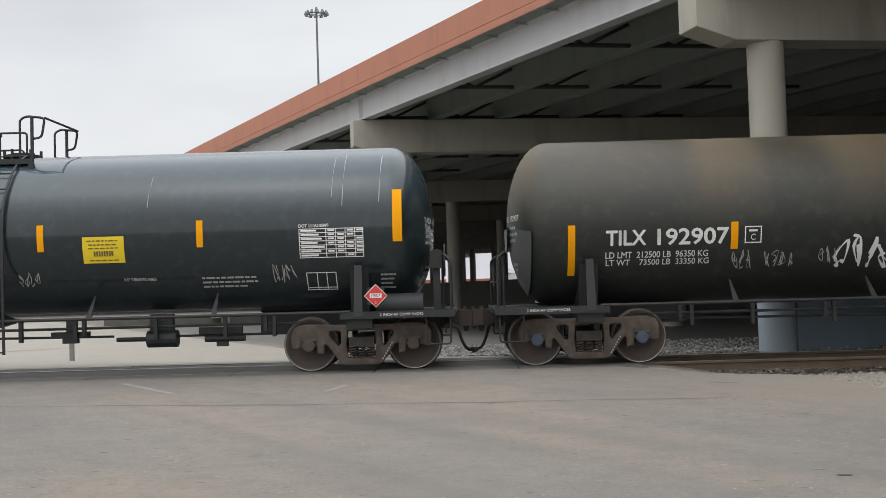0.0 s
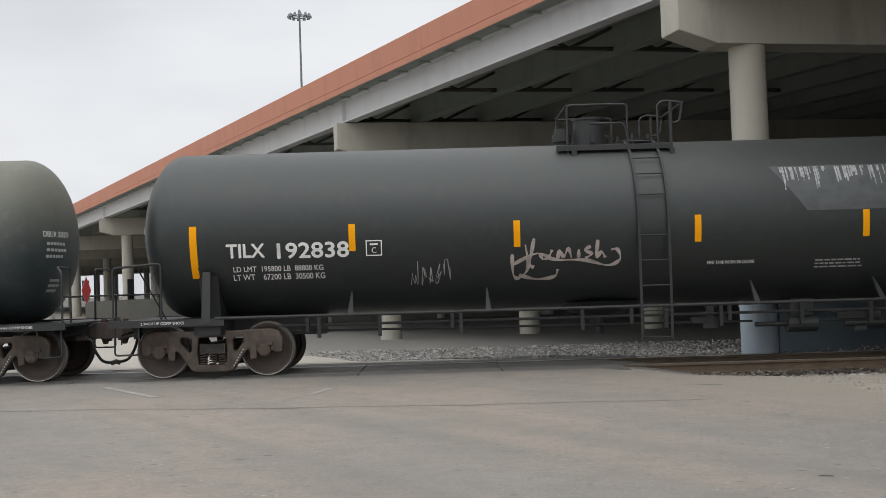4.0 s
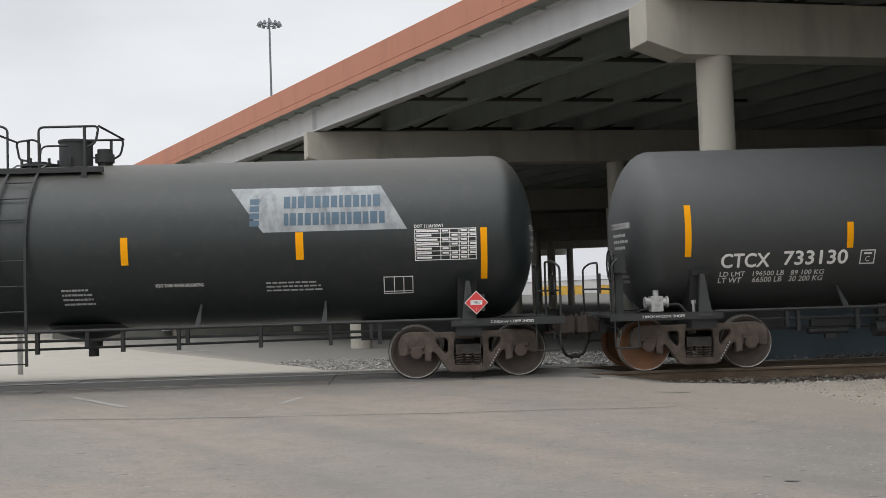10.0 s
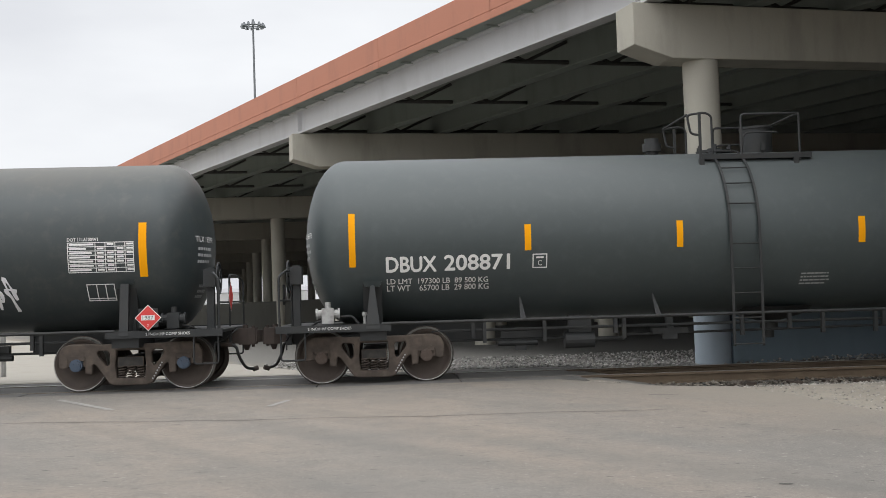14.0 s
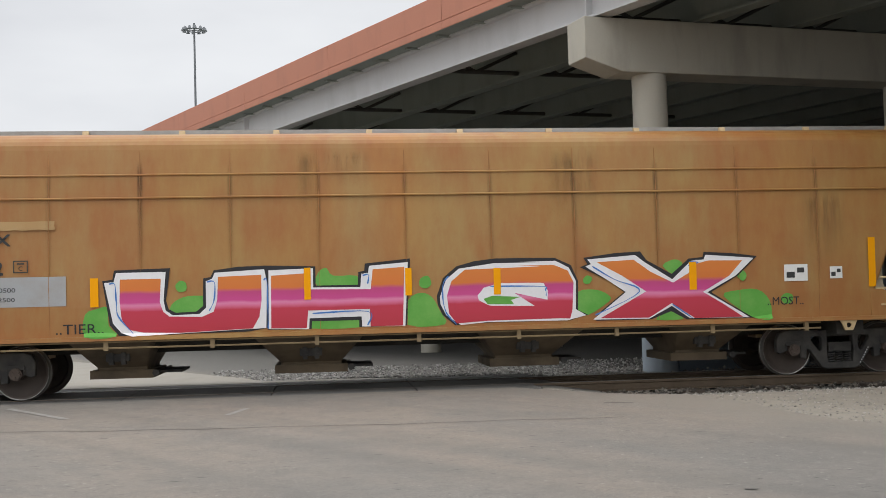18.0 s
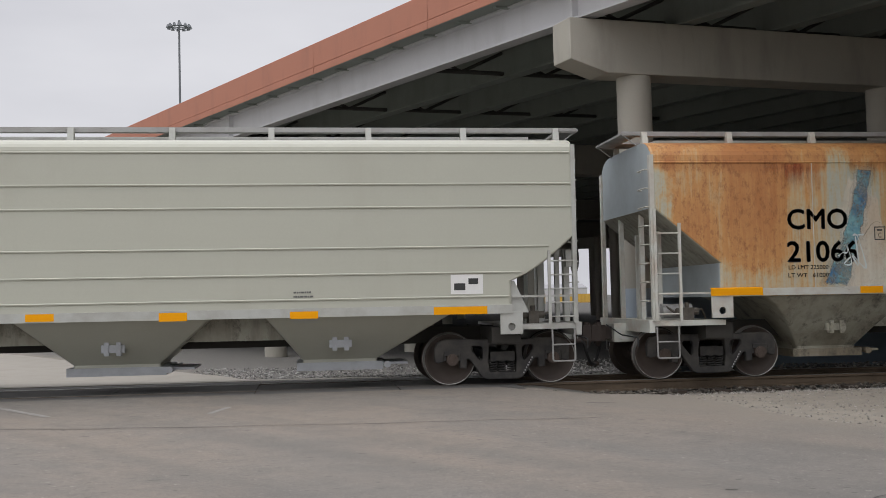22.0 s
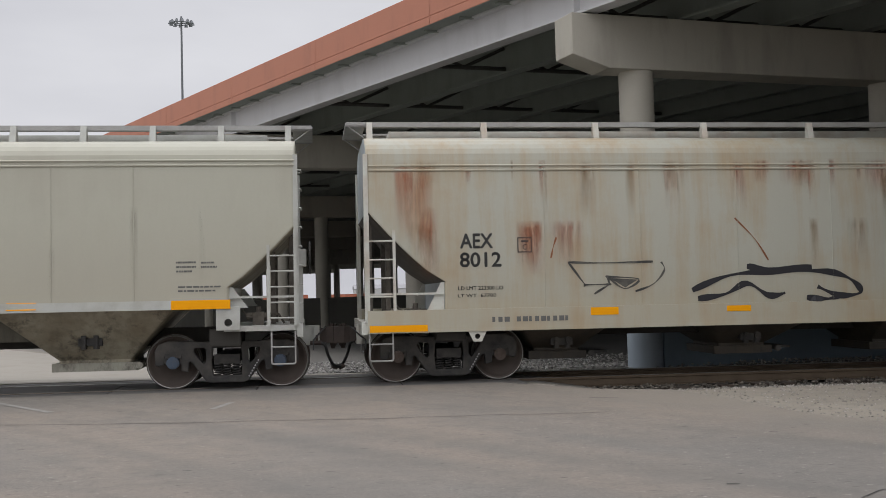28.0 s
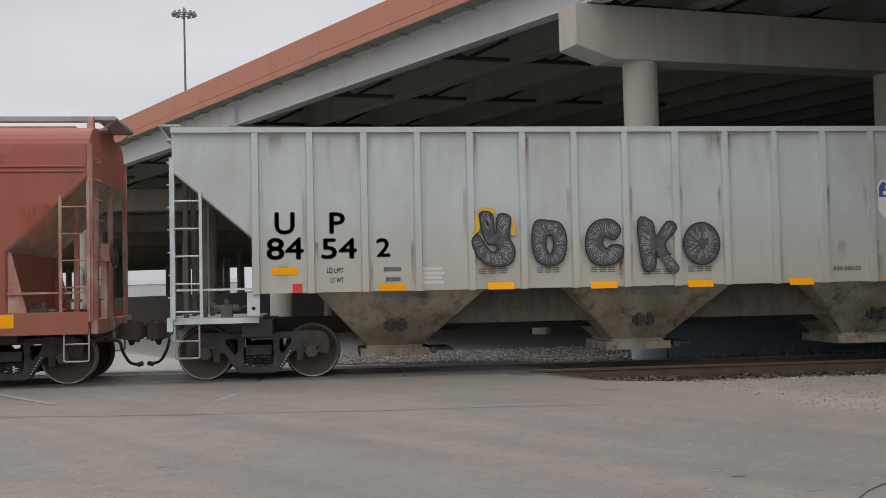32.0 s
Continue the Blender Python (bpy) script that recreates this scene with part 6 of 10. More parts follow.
# markings: kind or text, left, bottom, width, height (metres on the car's near side)
MARKS_A = [('=TILX', -6.56, 2.01, 0.66, 0.24), ('=192907', -5.7, 2, 1.18, 0.26), ('=LD LMT  212500 LB  96350 KG', -6.57, 1.78, 1.72, 0.13), ('=LT WT    73500 LB  33350 KG', -6.56, 1.66, 1.73, 0.12), ('plate', -4.25, 1.99, 0.28, 0.28), ('long', -7.2, 1.52, 0.12, 0.84), ('o', -4.48, 1.9, 0.12, 0.45)]
MARKS_B = [('o', -4.78, 2.15, 0.11, 0.45), ('o', -1.72, 2.16, 0.11, 0.45), ('o', 1.5, 2.16, 0.11, 0.45), ('o', 4.18, 2.17, 0.11, 0.45), ('long', 7.47, 2.18, 0.16, 0.88), ('yellow', 2.26, 1.95, 0.7, 0.44), ('table', 5.9, 1.94, 1.08, 0.49), ('box', 5.98, 1.4, 0.51, 0.3), ('=VENT TANK WHEN UNLOADING', -1.42, 1.62, 1.07, 0.07), ('=0.5" CERAMIC FIBER', 2.89, 1.63, 0.55, 0.06), ('bar3', 4.21, 1.48, 0.96, 0.22), ('bar4', 7.24, 1.39, 0.28, 0.29), ('placard', 6.98, 1.08, 0.39, 0.4), ('long', -7.63, 2.15, 0.12, 0.88), ('=TAEX', -6.57, 1.92, 0.74, 0.24), ('=1135', -5.45, 1.92, 0.64, 0.24), ('=LD LMT   206700 LB   93750 KG', -6.55, 1.7, 1.67, 0.1), ('=LT WT     79300 LB   35950 KG', -6.56, 1.58, 1.67, 0.1), ('plate', -4.53, 1.94, 0.27, 0.26)]
MARKS_C = [('=TILX', -6.5, 2.02, 0.63, 0.22), ('=192838', -5.65, 1.99, 1.19, 0.25), ('=LD LMT  195800 LB  88800 KG', -6.41, 1.77, 1.51, 0.11), ('=LT WT    67200 LB  30500 KG', -6.42, 1.63, 1.54, 0.12), ('plate', -4.17, 1.99, 0.27, 0.26), ('o', -4.45, 2.08, 0.11, 0.45), ('o', -1.69, 2.07, 0.11, 0.44), ('o', 1.35, 2.07, 0.11, 0.45), ('o', 4.18, 2.08, 0.11, 0.45), ('long', 7.15, 1.69, 0.12, 0.87), ('table', 5.95, 2.04, 1.06, 0.45), ('box', 5.41, 1.48, 0.48, 0.27), ('placard', 7.03, 1.07, 0.4, 0.4), ('=VENT TANK WHEN UNLOADING', 1.58, 1.68, 0.8, 0.07), ('bar3', 3.42, 1.57, 0.96, 0.17), ('long', -7.11, 1.69, 0.12, 0.87)]
MARKS_D = [('=DBUX', -6.51, 1.75, 0.9, 0.23), ('=301879', -5.39, 1.75, 1.12, 0.25), ('=LD LMT  198200 LB  89 900 KG', -6.48, 1.58, 1.76, 0.1), ('=LT WT    64800 LB  29 400 KG', -6.5, 1.47, 1.77, 0.1), ('plate', -4.05, 1.74, 0.28, 0.25), ('o', -4.64, 2.17, 0.12, 0.45), ('o', -1.66, 2.16, 0.12, 0.45), ('o', 1.11, 2.16, 0.12, 0.45), ('o', 4.59, 2.17, 0.12, 0.46), ('long', 7.19, 2.01, 0.14, 0.9), ('table', 6.05, 2.29, 1.08, 0.51), ('box', 5.08, 1.44, 0.58, 0.31), ('placard', 6.03, 1.17, 0.41, 0.4), ('plate', 6.80, 1.96, 0.19, 0.19), ('bar1', 6.1, 2.2, 0.4, 0.07), ('bar1', 2.74, 1.66, 0.79, 0.06), ('bar4', 0.04, 1.27, 0.59, 0.26), ('patch', -3.67, 1.46, 2.22, 0.55), ('patch', 2.61, 1.55, 1.06, 0.29), ('patch', 5.91, 1.26, 0.5, 0.6), ('patch', -0.16, 1.53, 2.63, 0.43), ('patch', 3.04, 1.45, 1.69, 0.59), ('long', -7.34, 2, 0.11, 0.89)]
MARKS_E = [('o', -1.85, 2.01, 0.11, 0.45), ('o', 1.34, 2, 0.11, 0.44), ('o', 4.33, 2.01, 0.11, 0.45), ('long', 7.13, 1.93, 0.12, 0.9), ('table', 5.9, 2.23, 1.1, 0.53), ('amber', 2.56, 1.51, 0.74, 0.25), ('yellow', 0.04, 1.19, 0.65, 0.41), ('box', 5.18, 1.45, 0.55, 0.31), ('placard', 6.79, 1.41, 0.39, 0.38), ('plate', 6.82, 1.86, 0.19, 0.19), ('bar1', 6.5, 2.13, 0.4, 0.08), ('bar3', 5.04, 1.28, 0.7, 0.13), ('long', -7.16, 1.95, 0.11, 0.88), ('o', -4.37, 2.03, 0.11, 0.44), ('=CTCX', -6.52, 1.75, 0.83, 0.23), ('=733130', -5.44, 1.77, 1.1, 0.23), ('=LD LMT   196500 LB   89 100 KG', -6.52, 1.59, 1.81, 0.1), ('=LT WT     66500 LB   30 200 KG', -6.53, 1.48, 1.82, 0.11), ('plate', -4.12, 1.75, 0.26, 0.24)]
MARKS_F = [('=TILX', -6.5, 2.02, 0.68, 0.25), ('=192803', -5.59, 2.01, 1.21, 0.25), ('=LD LMT  195800 LB  88800 KG', -6.49, 1.8, 1.68, 0.11), ('=LT WT    67200 LB  30500 KG', -6.52, 1.65, 1.68, 0.1), ('plate', -4.09, 2.01, 0.27, 0.27), ('o', -4.34, 2.09, 0.12, 0.45), ('o', -1.66, 2.08, 0.12, 0.45), ('o', 1.1, 2.08, 0.12, 0.46), ('o', 4, 2.09, 0.13, 0.46), ('long', -7.24, 1.68, 0.12, 0.88), ('box', 5.45, 1.48, 0.5, 0.29), ('bar4', 0.05, 1.43, 0.6, 0.31), ('=VENT TANK WHEN UNLOADING', 1.62, 1.69, 0.81, 0.07), ('bar3', 3.47, 1.57, 0.98, 0.19), ('long', 7.1, 1.69, 0.11, 0.86), ('table', 5.99, 2.02, 1.04, 0.53), ('placard', 6.79, 1.09, 0.39, 0.4)]
MARKS_G = [('=DBUX', -6.72, 1.87, 0.84, 0.25), ('=208871', -5.74, 1.88, 1.1, 0.25), ('=LD LMT  197300 LB  89 500 KG', -6.72, 1.66, 1.72, 0.11), ('=LT WT    65700 LB  29 800 KG', -6.72, 1.54, 1.73, 0.12), ('plate', -4.25, 1.88, 0.25, 0.24), ('o', -4.38, 2.18, 0.11, 0.44), ('o', -1.78, 2.17, 0.11, 0.45), ('o', 1.38, 2.17, 0.12, 0.45), ('o', 3.8, 2.17, 0.12, 0.46), ('long', -7.34, 1.97, 0.11, 0.9), ('yellow', 2.49, 1.7, 0.79, 0.33), ('bar4', 0.44, 1.47, 0.61, 0.23), ('table', 6.06, 2, 1.06, 0.52), ('long', 7.18, 1.97, 0.14, 0.91), ('placard', 6.01, 1.12, 0.4, 0.4), ('bar2', 4.92, 1.62, 0.78, 0.13)]
MARKS_H = [('=TILX', -6.63, 2, 0.65, 0.23), ('=195092', -5.76, 2, 1.15, 0.25), ('=LD LMT  197800 LB  89700 KG', -6.63, 1.78, 1.7, 0.09), ('=LT WT    65200 LB  29600 KG', -6.64, 1.64, 1.71, 0.1), ('plate', -4.28, 2.01, 0.26, 0.25), ('o', -4.53, 2.16, 0.11, 0.45), ('o', -1.64, 2.14, 0.12, 0.45), ('o', 1.51, 2.13, 0.12, 0.47), ('o', 4.31, 2.12, 0.12, 0.46), ('long', -7.28, 1.95, 0.13, 0.9), ('table', 5.99, 2, 1.08, 0.5), ('box', 6.25, 1.53, 0.46, 0.28), ('long', 7.15, 1.91, 0.13, 0.9), ('placard', 7.11, 1.02, 0.43, 0.42)]
MARKS_I = [('=JEXX', -7.41, 2.49, 0.77, 0.24), ('=2952', -7.43, 2.08, 0.67, 0.22), ('=LD LMT 190500', -7.44, 1.79, 0.87, 0.09), ('=LT WT    72500', -7.44, 1.64, 0.86, 0.08), ('plate', -6.6, 2.11, 0.23, 0.2), ('v', -8.02, 1.59, 0.11, 0.85), ('v', -5.4, 1.53, 0.13, 0.47), ('v', -1.96, 1.57, 0.11, 0.53), ('v', -0.28, 1.6, 0.11, 0.46), ('v', 1.22, 1.58, 0.12, 0.45), ('v', 4.64, 1.58, 0.13, 0.48), ('v', 7.91, 1.56, 0.13, 0.87), ('wh', 6.36, 1.69, 0.43, 0.29), ('wh', 7.2, 1.72, 0.23, 0.21)]
MARKS_J = [('=CMO', -5.68, 2.63, 1.11, 0.35), ('=21066', -5.7, 2.05, 1.31, 0.36), ('=LD LMT 225000', -5.69, 1.91, 0.74, 0.09), ('=LT WT   61000', -5.7, 1.77, 0.75, 0.09), ('plate', -4.06, 2.42, 0.2, 0.24), ('h', -7.15, 1.48, 0.95, 0.14), ('h', -4.39, 1.48, 0.43, 0.12), ('h', -1.63, 1.46, 0.44, 0.13), ('h', 1.18, 1.45, 0.46, 0.13), ('h', 3.91, 1.47, 0.43, 0.13), ('h', 6.14, 1.47, 1, 0.13), ('=BUILDING', 5.79, 2.88, 0.98, 0.18), ('=MERICA', 5.97, 2.69, 0.75, 0.17)]
MARKS_K = [('=CEFX', -6.41, 2.77, 0.81, 0.24), ('=319880', -6.38, 2.4, 1.16, 0.25), ('=LD LMT 224300 LO', -6.39, 2.15, 1.05, 0.1), ('=LT WT    61700', -6.38, 2, 0.85, 0.1), ('=CUFT       5459', -6.39, 1.85, 0.86, 0.1), ('h', -6.09, 1.27, 0.9, 0.14), ('h', -3.44, 1.27, 0.43, 0.15), ('h', -1.38, 1.27, 0.44, 0.12), ('h', 0.7, 1.23, 0.45, 0.14), ('h', 2.81, 1.23, 0.46, 0.12), ('bar2', -3.04, 1.61, 0.42, 0.14), ('bar2', 2.87, 1.57, 0.39, 0.14), ('h', 5.2, 1.25, 0.91, 0.13), ('wh', 5.5, 1.59, 0.55, 0.33)]
MARKS_L = [('=A D', -6.02, 2.32, 0.32, 0.23), ('=M X', -5.28, 2.33, 0.33, 0.22), ('=71', -6.02, 1.87, 0.26, 0.21), ('=59', -5.3, 1.89, 0.3, 0.21), ('=LD LMT', -6.03, 1.68, 0.25, 0.07), ('=221600', -5.28, 1.68, 0.22, 0.08), ('=LT WT', -6.03, 1.58, 0.21, 0.06), ('=64400', -5.28, 1.58, 0.22, 0.07), ('plate', -4.49, 2.1, 0.21, 0.22), ('=NEW 9-96', -4.5, 1.58, 0.35, 0.08), ('v', -6.74, 1.51, 0.1, 0.89), ('v', -3.68, 1.52, 0.1, 0.44), ('v', -1.22, 1.52, 0.11, 0.43), ('v', 1.15, 1.51, 0.1, 0.45), ('v', 3.66, 1.51, 0.11, 0.46), ('v', 6.65, 1.5, 0.14, 0.9), ('dark', 4.84, 1.68, 0.48, 0.26)]
MARKS_M = [('=AEX', -6.66, 2.29, 0.55, 0.24), ('=8012', -6.67, 1.97, 0.7, 0.24), ('plate', -5.68, 2.2, 0.25, 0.26), ('=LD LMT 223300 LO', -6.71, 1.57, 0.77, 0.08), ('=LT WT  67700', -6.72, 1.45, 0.66, 0.07), ('h', -8.22, 0.9, 0.97, 0.11), ('h', -4.44, 1.11, 0.49, 0.13), ('h', 4.21, 1.14, 0.44, 0.09), ('h', 7.39, 0.9, 0.84, 0.14), ('=CAUTION: DO NOT USE STEAM, BOILING', 5.07, 2.14, 1.13, 0.06), ('=WATER OR SHARP OBJECTS TO CLEAN', 5.07, 2.07, 1.09, 0.05), ('=ENTER CAR WITH RUBBER SOLED SHOES ONLY', 5.06, 1.98, 1.33, 0.07), ('dark', 5.94, 1.55, 0.42, 0.24), ('h', -2.01, 1.12, 0.44, 0.1), ('h', 1.11, 1.12, 0.44, 0.11)]
MARKS_N = [('=AOKX', -6.57, 2.71, 1.1, 0.32), ('=854253', -6.59, 2.21, 1.5, 0.3), ('=LD LMT  222800', -6.6, 1.83, 0.9, 0.1), ('=LT WT   63200', -6.6, 1.69, 0.89, 0.09), ('plate', -4.41, 2.53, 0.23, 0.24), ('h', -7.04, 1.38, 0.91, 0.15), ('h', -4, 1.39, 0.46, 0.11), ('h', -1.51, 1.36, 0.47, 0.13), ('h', 1.02, 1.35, 0.45, 0.14), ('=WARNING', -2.23, 2.03, 0.48, 0.08), ('=DO NOT APPLY VIBRATOR', -2.42, 1.89, 0.84, 0.055), ('=TO ANY PART OF CAR BODY', -2.42, 1.80, 0.88, 0.055), ('=EXCEPT VIBRATOR BRACKETS', -2.42, 1.715, 0.98, 0.055), ('=USE ON LOADED CAR ONLY', -2.42, 1.63, 0.87, 0.055), ('bar3', -2.97, 1.62, 0.47, 0.14), ('bar3', 0.18, 1.66, 0.55, 0.22), ('bar2', 2.50, 1.68, 0.42, 0.13), ('bar3', 6.17, 1.95, 0.33, 0.22), ('bar2', 6.57, 2.02, 0.30, 0.14), ('bar2', 6.20, 1.63, 0.75, 0.13), ('h', 6.09, 1.35, 0.95, 0.15), ('h', 3.51, 1.39, 0.46, 0.12), ('=WARNING', 1.72, 2.05, 0.47, 0.07), ('=DO NOT APPLY VIBRATOR', 1.54, 1.92, 0.76, 0.053), ('=TO ANY PART OF CAR BODY', 1.54, 1.84, 0.79, 0.053), ('=EXCEPT VIBRATOR BRACKETS', 1.54, 1.755, 0.90, 0.053), ('=USE ON LOADED CAR ONLY', 1.54, 1.67, 0.80, 0.053), ('=VENT CAR WHEN UNLOADING', -0.45, 1.39, 0.98, 0.08)]
MARKS_O = [('=U', -6.41, 2.43, 0.31, 0.35), ('=P', -5.51, 2.43, 0.24, 0.34), ('=84', -6.55, 2.01, 0.59, 0.35), ('=54', -5.65, 2.01, 0.57, 0.33), ('=2', -4.74, 2.03, 0.22, 0.3), ('h', -6.47, 1.75, 0.42, 0.12), ('h', -4.7, 1.45, 0.42, 0.12), ('h', -2.87, 1.44, 0.45, 0.12), ('h', -1.09, 1.42, 0.46, 0.12), ('h', 0.63, 1.41, 0.45, 0.13), ('h', 2.47, 1.41, 0.45, 0.13), ('red', -6.14, 1.45, 0.16, 0.15), ('=LD LMT', -5.57, 1.76, 0.27, 0.1), ('=LT WT', -5.51, 1.6, 0.21, 0.1), ('=200000', -4.63, 1.77, 0.29, 0.09), ('=82000', -4.59, 1.6, 0.24, 0.09), ('=CH-100-23', 3.31, 1.64, 0.5, 0.09), ('dark', 5.18, 1.65, 0.43, 0.3), ('h', 4.27, 1.47, 0.42, 0.1), ('h', 6.09, 1.78, 0.44, 0.08), ('red', 5.96, 1.47, 0.19, 0.11)]
# ---- hopper cars


def rounded(xl, xr, w, z, r=0.06):
    pts = []
    for cx, cy, a0 in ((xr - r, w - r, 0), (xl + r, w - r, 90), (xl + r, -w + r, 180), (xr - r, -w + r, 270)):
        for k in range(4):
            a = math.radians(a0 + 30 * k)
            pts.append((cx + r * math.cos(a), cy + r * math.sin(a), z))
    return pts


def hopper_body(sp):
    """Stack of level outlines: sloped ends below, side bulge, rounded roof on top."""
    xe, xb, zs, zb, zt, top = sp["xe"], sp["xb"], sp["sill"], sp["cut_low"], sp["cut_high"], sp["top"]
    curve, roof = sp.get("bulge", 0.0), sp.get("roof", 0.30)
    levels = [zs, (zs + zb) / 2, zb - 0.02]
    if sp.get("soft"):
        levels += [zb + (zt - zb) * k / 6 for k in range(1, 6)]
    levels += [zb, zt, zt + 0.03]
    levels += [zt + 0.03 + (top - zt - 0.03) * k / 8 for k in range(1, 9)]
    rings = []
    for z in sorted(set(round(v, 3) for v in levels)):
        if z <= zb:
            x = xb
        elif z >= zt:
            x = xe
        else:
            t = (z - zb) / (zt - zb)
            if sp.get("soft"):
                t = t ** sp["soft"]
            x = xb + (xe - xb) * t
        u = (z - zs) / (top - zs)
        w = HALF_W - curve * (2 * u - 1) ** 2
        rings.append(rounded(-x, x, w, z))
    wt = HALF_W - curve
    if sp.get("round_roof"):
        for a in (12, 24, 36, 48, 60, 70, 80):
            s, c = math.sin(math.radians(a)), math.cos(math.radians(a))
            rings.append(rounded(-xe, xe, wt - (wt - 0.75) * (1 - c ** 0.62), top + roof * s ** 0.92, 0.05))
        rings.append(rounded(-xe, xe, 0.70, top + roof, 0.05))
    else:
        rings.append(rounded(-xe, xe, wt - 0.03, top + 0.03, 0.05))
        rings.append(rounded(-xe, xe, 0.75, top + roof, 0.05))
    mb = MB().loft(rings)
    return mb


def ladder_side(car, xa, xb, z0, z1, n, mat, y=-1.60):
    for x in (xa, xb):
        part("ladder_stile", MB().box(x - 0.024, x + 0.024, y - 0.02, y + 0.03, z0, z1 if x == xa else z1 - 0.25), mat, car)
    for i in range(n):
        z = z0 + 0.12 + (z1 - 0.55 - z0) * i / (n - 1)
        part("ladder_rung", MB().cyl((xa, y, z), (xb, y, z), 0.014, 6), mat, car)


def hopper_car(key, mid, half, sp, label, marks, ink, mats):
    car = thing("hopper_car", label, "hopper car", "cars of the freight train")
    CARS.append((car, mid))
    body, low, gear, frame_m = mats
    xe, xb, zs, top = sp["xe"], sp["xb"], sp["sill"], sp["top"]
    shell = part("body", hopper_body(sp), body, car)
    # down-facing slope sheets swap paint: grimier, on most cars darkened for shade too
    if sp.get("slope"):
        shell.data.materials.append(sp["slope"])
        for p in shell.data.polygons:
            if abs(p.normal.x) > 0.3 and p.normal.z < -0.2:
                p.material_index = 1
    if sp.get("end_mat"):
        shell.data.materials.append(sp["end_mat"])
        for p in shell.data.polygons:
            if abs(p.normal.x) > 0.9 and abs(p.normal.z) < 0.2:
                p.material_index = len(shell.data.materials) - 1
    trucks(car, half, sp.get("truck", "truck_dark"), sp.get("cap", "cap_rust"), (), 0.905, sp.get("front_truck"))
    reach = half + sp.get("over", 1.97)
    draft_gear(car, reach, half - 1.2, frame_m)
    part("centre_sill", MB().box(-half, half, -0.24, 0.24, 0.72, 1.02), M["underframe"], car)
    # side sill
    if sp.get("sill_h"):
        a, b = sp["sill_z"], sp["sill_z"] + sp["sill_h"]
        xs = sp.get("sill_x", xb)
        for y in (-1, 1):
            part("side_sill", MB().box(-xs, xs, min(y * 1.50, y * 1.625), max(y * 1.50, y * 1.625), a, b), mats[0] if sp.get("sill_same") else frame_m, car)
    part("underframe", MB().box(sp["bays"][0][2], sp["bays"][-1][3], -0.85, 0.85, 0.86, zs - 0.01), sp.get("under", M["underframe"]), car, "grimy underframe between the outlet bays, on most cars darkened for shade")
    # outlet bays
    for xl, xr, x0, x1, zb in sp["bays"]:
        zt, bow = sp.get("bay_top", zs) - 0.004, sp.get("bow", 1.0)
        mb = MB()
        mb.loft([rounded(xl, xr, 1.52, zt, 0.05), *[rounded(xl + (x0 - xl) * u ** bow, xr + (x1 - xr) * u ** bow, 1.52 - 0.86 * u, zt + (zb + 0.06 - zt) * u, 0.05) for u in (0.03, 0.08, 0.16, 0.28, 0.45, 0.7)], rounded(x0, x1, 0.66, zb + 0.06, 0.05), rounded(x0, x1, 0.66, zb, 0.05)])
        bay = part("outlet_bay", mb, low, car, "grimy sloping outlet bay", True)
        part("outlet_gate", MB().box(x0 - 0.10, x1 + 0.10, -0.72, 0.72, zb - 0.13, zb + 0.01), sp.get("gate", low), bay, "discharge gate frame")
        part("gate_rack", MB().box(x1 + 0.10, x1 + 0.55, -0.50, 0.50, zb - 0.06, zb - 0.02).cyl((x1 + 0.16, -0.80, zb - 0.04), (x1 + 0.16, 0.80, zb - 0.04), 0.035, 8).cyl((x1 + 0.16, -0.86, zb - 0.04), (x1 + 0.16, -0.78, zb - 0.04), 0.06, 8), sp.get("gate", M["truck_dark"]), bay)
        xm, zm = (x0 + x1) / 2, zb + (zt - zb) * 0.42
        ym = -(0.66 + (1.49 - 0.66) * 0.42) - 0.02
        part("vibrator_bracket", MB().box(xm - 0.19, xm + 0.19, ym - 0.05, ym + 0.06, zm - 0.065, zm + 0.065).box(xm - 0.14, xm - 0.06, ym - 0.08, ym + 0.03, zm - 0.115, zm + 0.115).box(xm + 0.06, xm + 0.14, ym - 0.08, ym + 0.03, zm - 0.115, zm + 0.115).cyl((xm - 0.10, ym - 0.10, zm + 0.055), (xm - 0.10, ym - 0.06, zm + 0.055), 0.035, 8).cyl((xm + 0.10, ym - 0.10, zm + 0.055), (xm + 0.10, ym - 0.06, zm + 0.055), 0.035, 8).cyl((xm - 0.10, ym - 0.10, zm - 0.055), (xm - 0.10, ym - 0.06, zm - 0.055), 0.035, 8).cyl((xm + 0.10, ym - 0.10, zm - 0.055), (xm + 0.10, ym - 0.06, zm - 0.055), 0.035, 8), sp.get("bracket_mat", M["truck_dark"]), bay)
    # ribs, beads, seams
    for x in sp.get("ribs", ()):
        for y in (-1, 1):
            part("side_post", MB().hull8([(x - 0.068, y * 1.575, zs - 0.01), (x + 0.068, y * 1.575, zs - 0.01), (x + 0.052, y * 1.647, zs - 0.01), (x - 0.052, y * 1.647, zs - 0.01)],
                                         [(x - 0.068, y * 1.575, top - 0.05), (x + 0.068, y * 1.575, top - 0.05), (x + 0.052, y * 1.647, top - 0.05), (x - 0.052, y * 1.647, top - 0.05)]), sp.get("rib_mat", frame_m), car)
    if sp.get("cap"+"_rail"):
        for y in (-1, 1):
            part("top_chord", MB().box(-xe, xe, min(y * 1.55, y * 1.65), max(y * 1.55, y * 1.65), top - 0.06, top + 0.03), body, car)
    for z, x in sp.get("beads", ()):
        w = HALF_W - sp.get("bulge", 0.0) * (2 * (z - zs) / (top - zs) - 1) ** 2
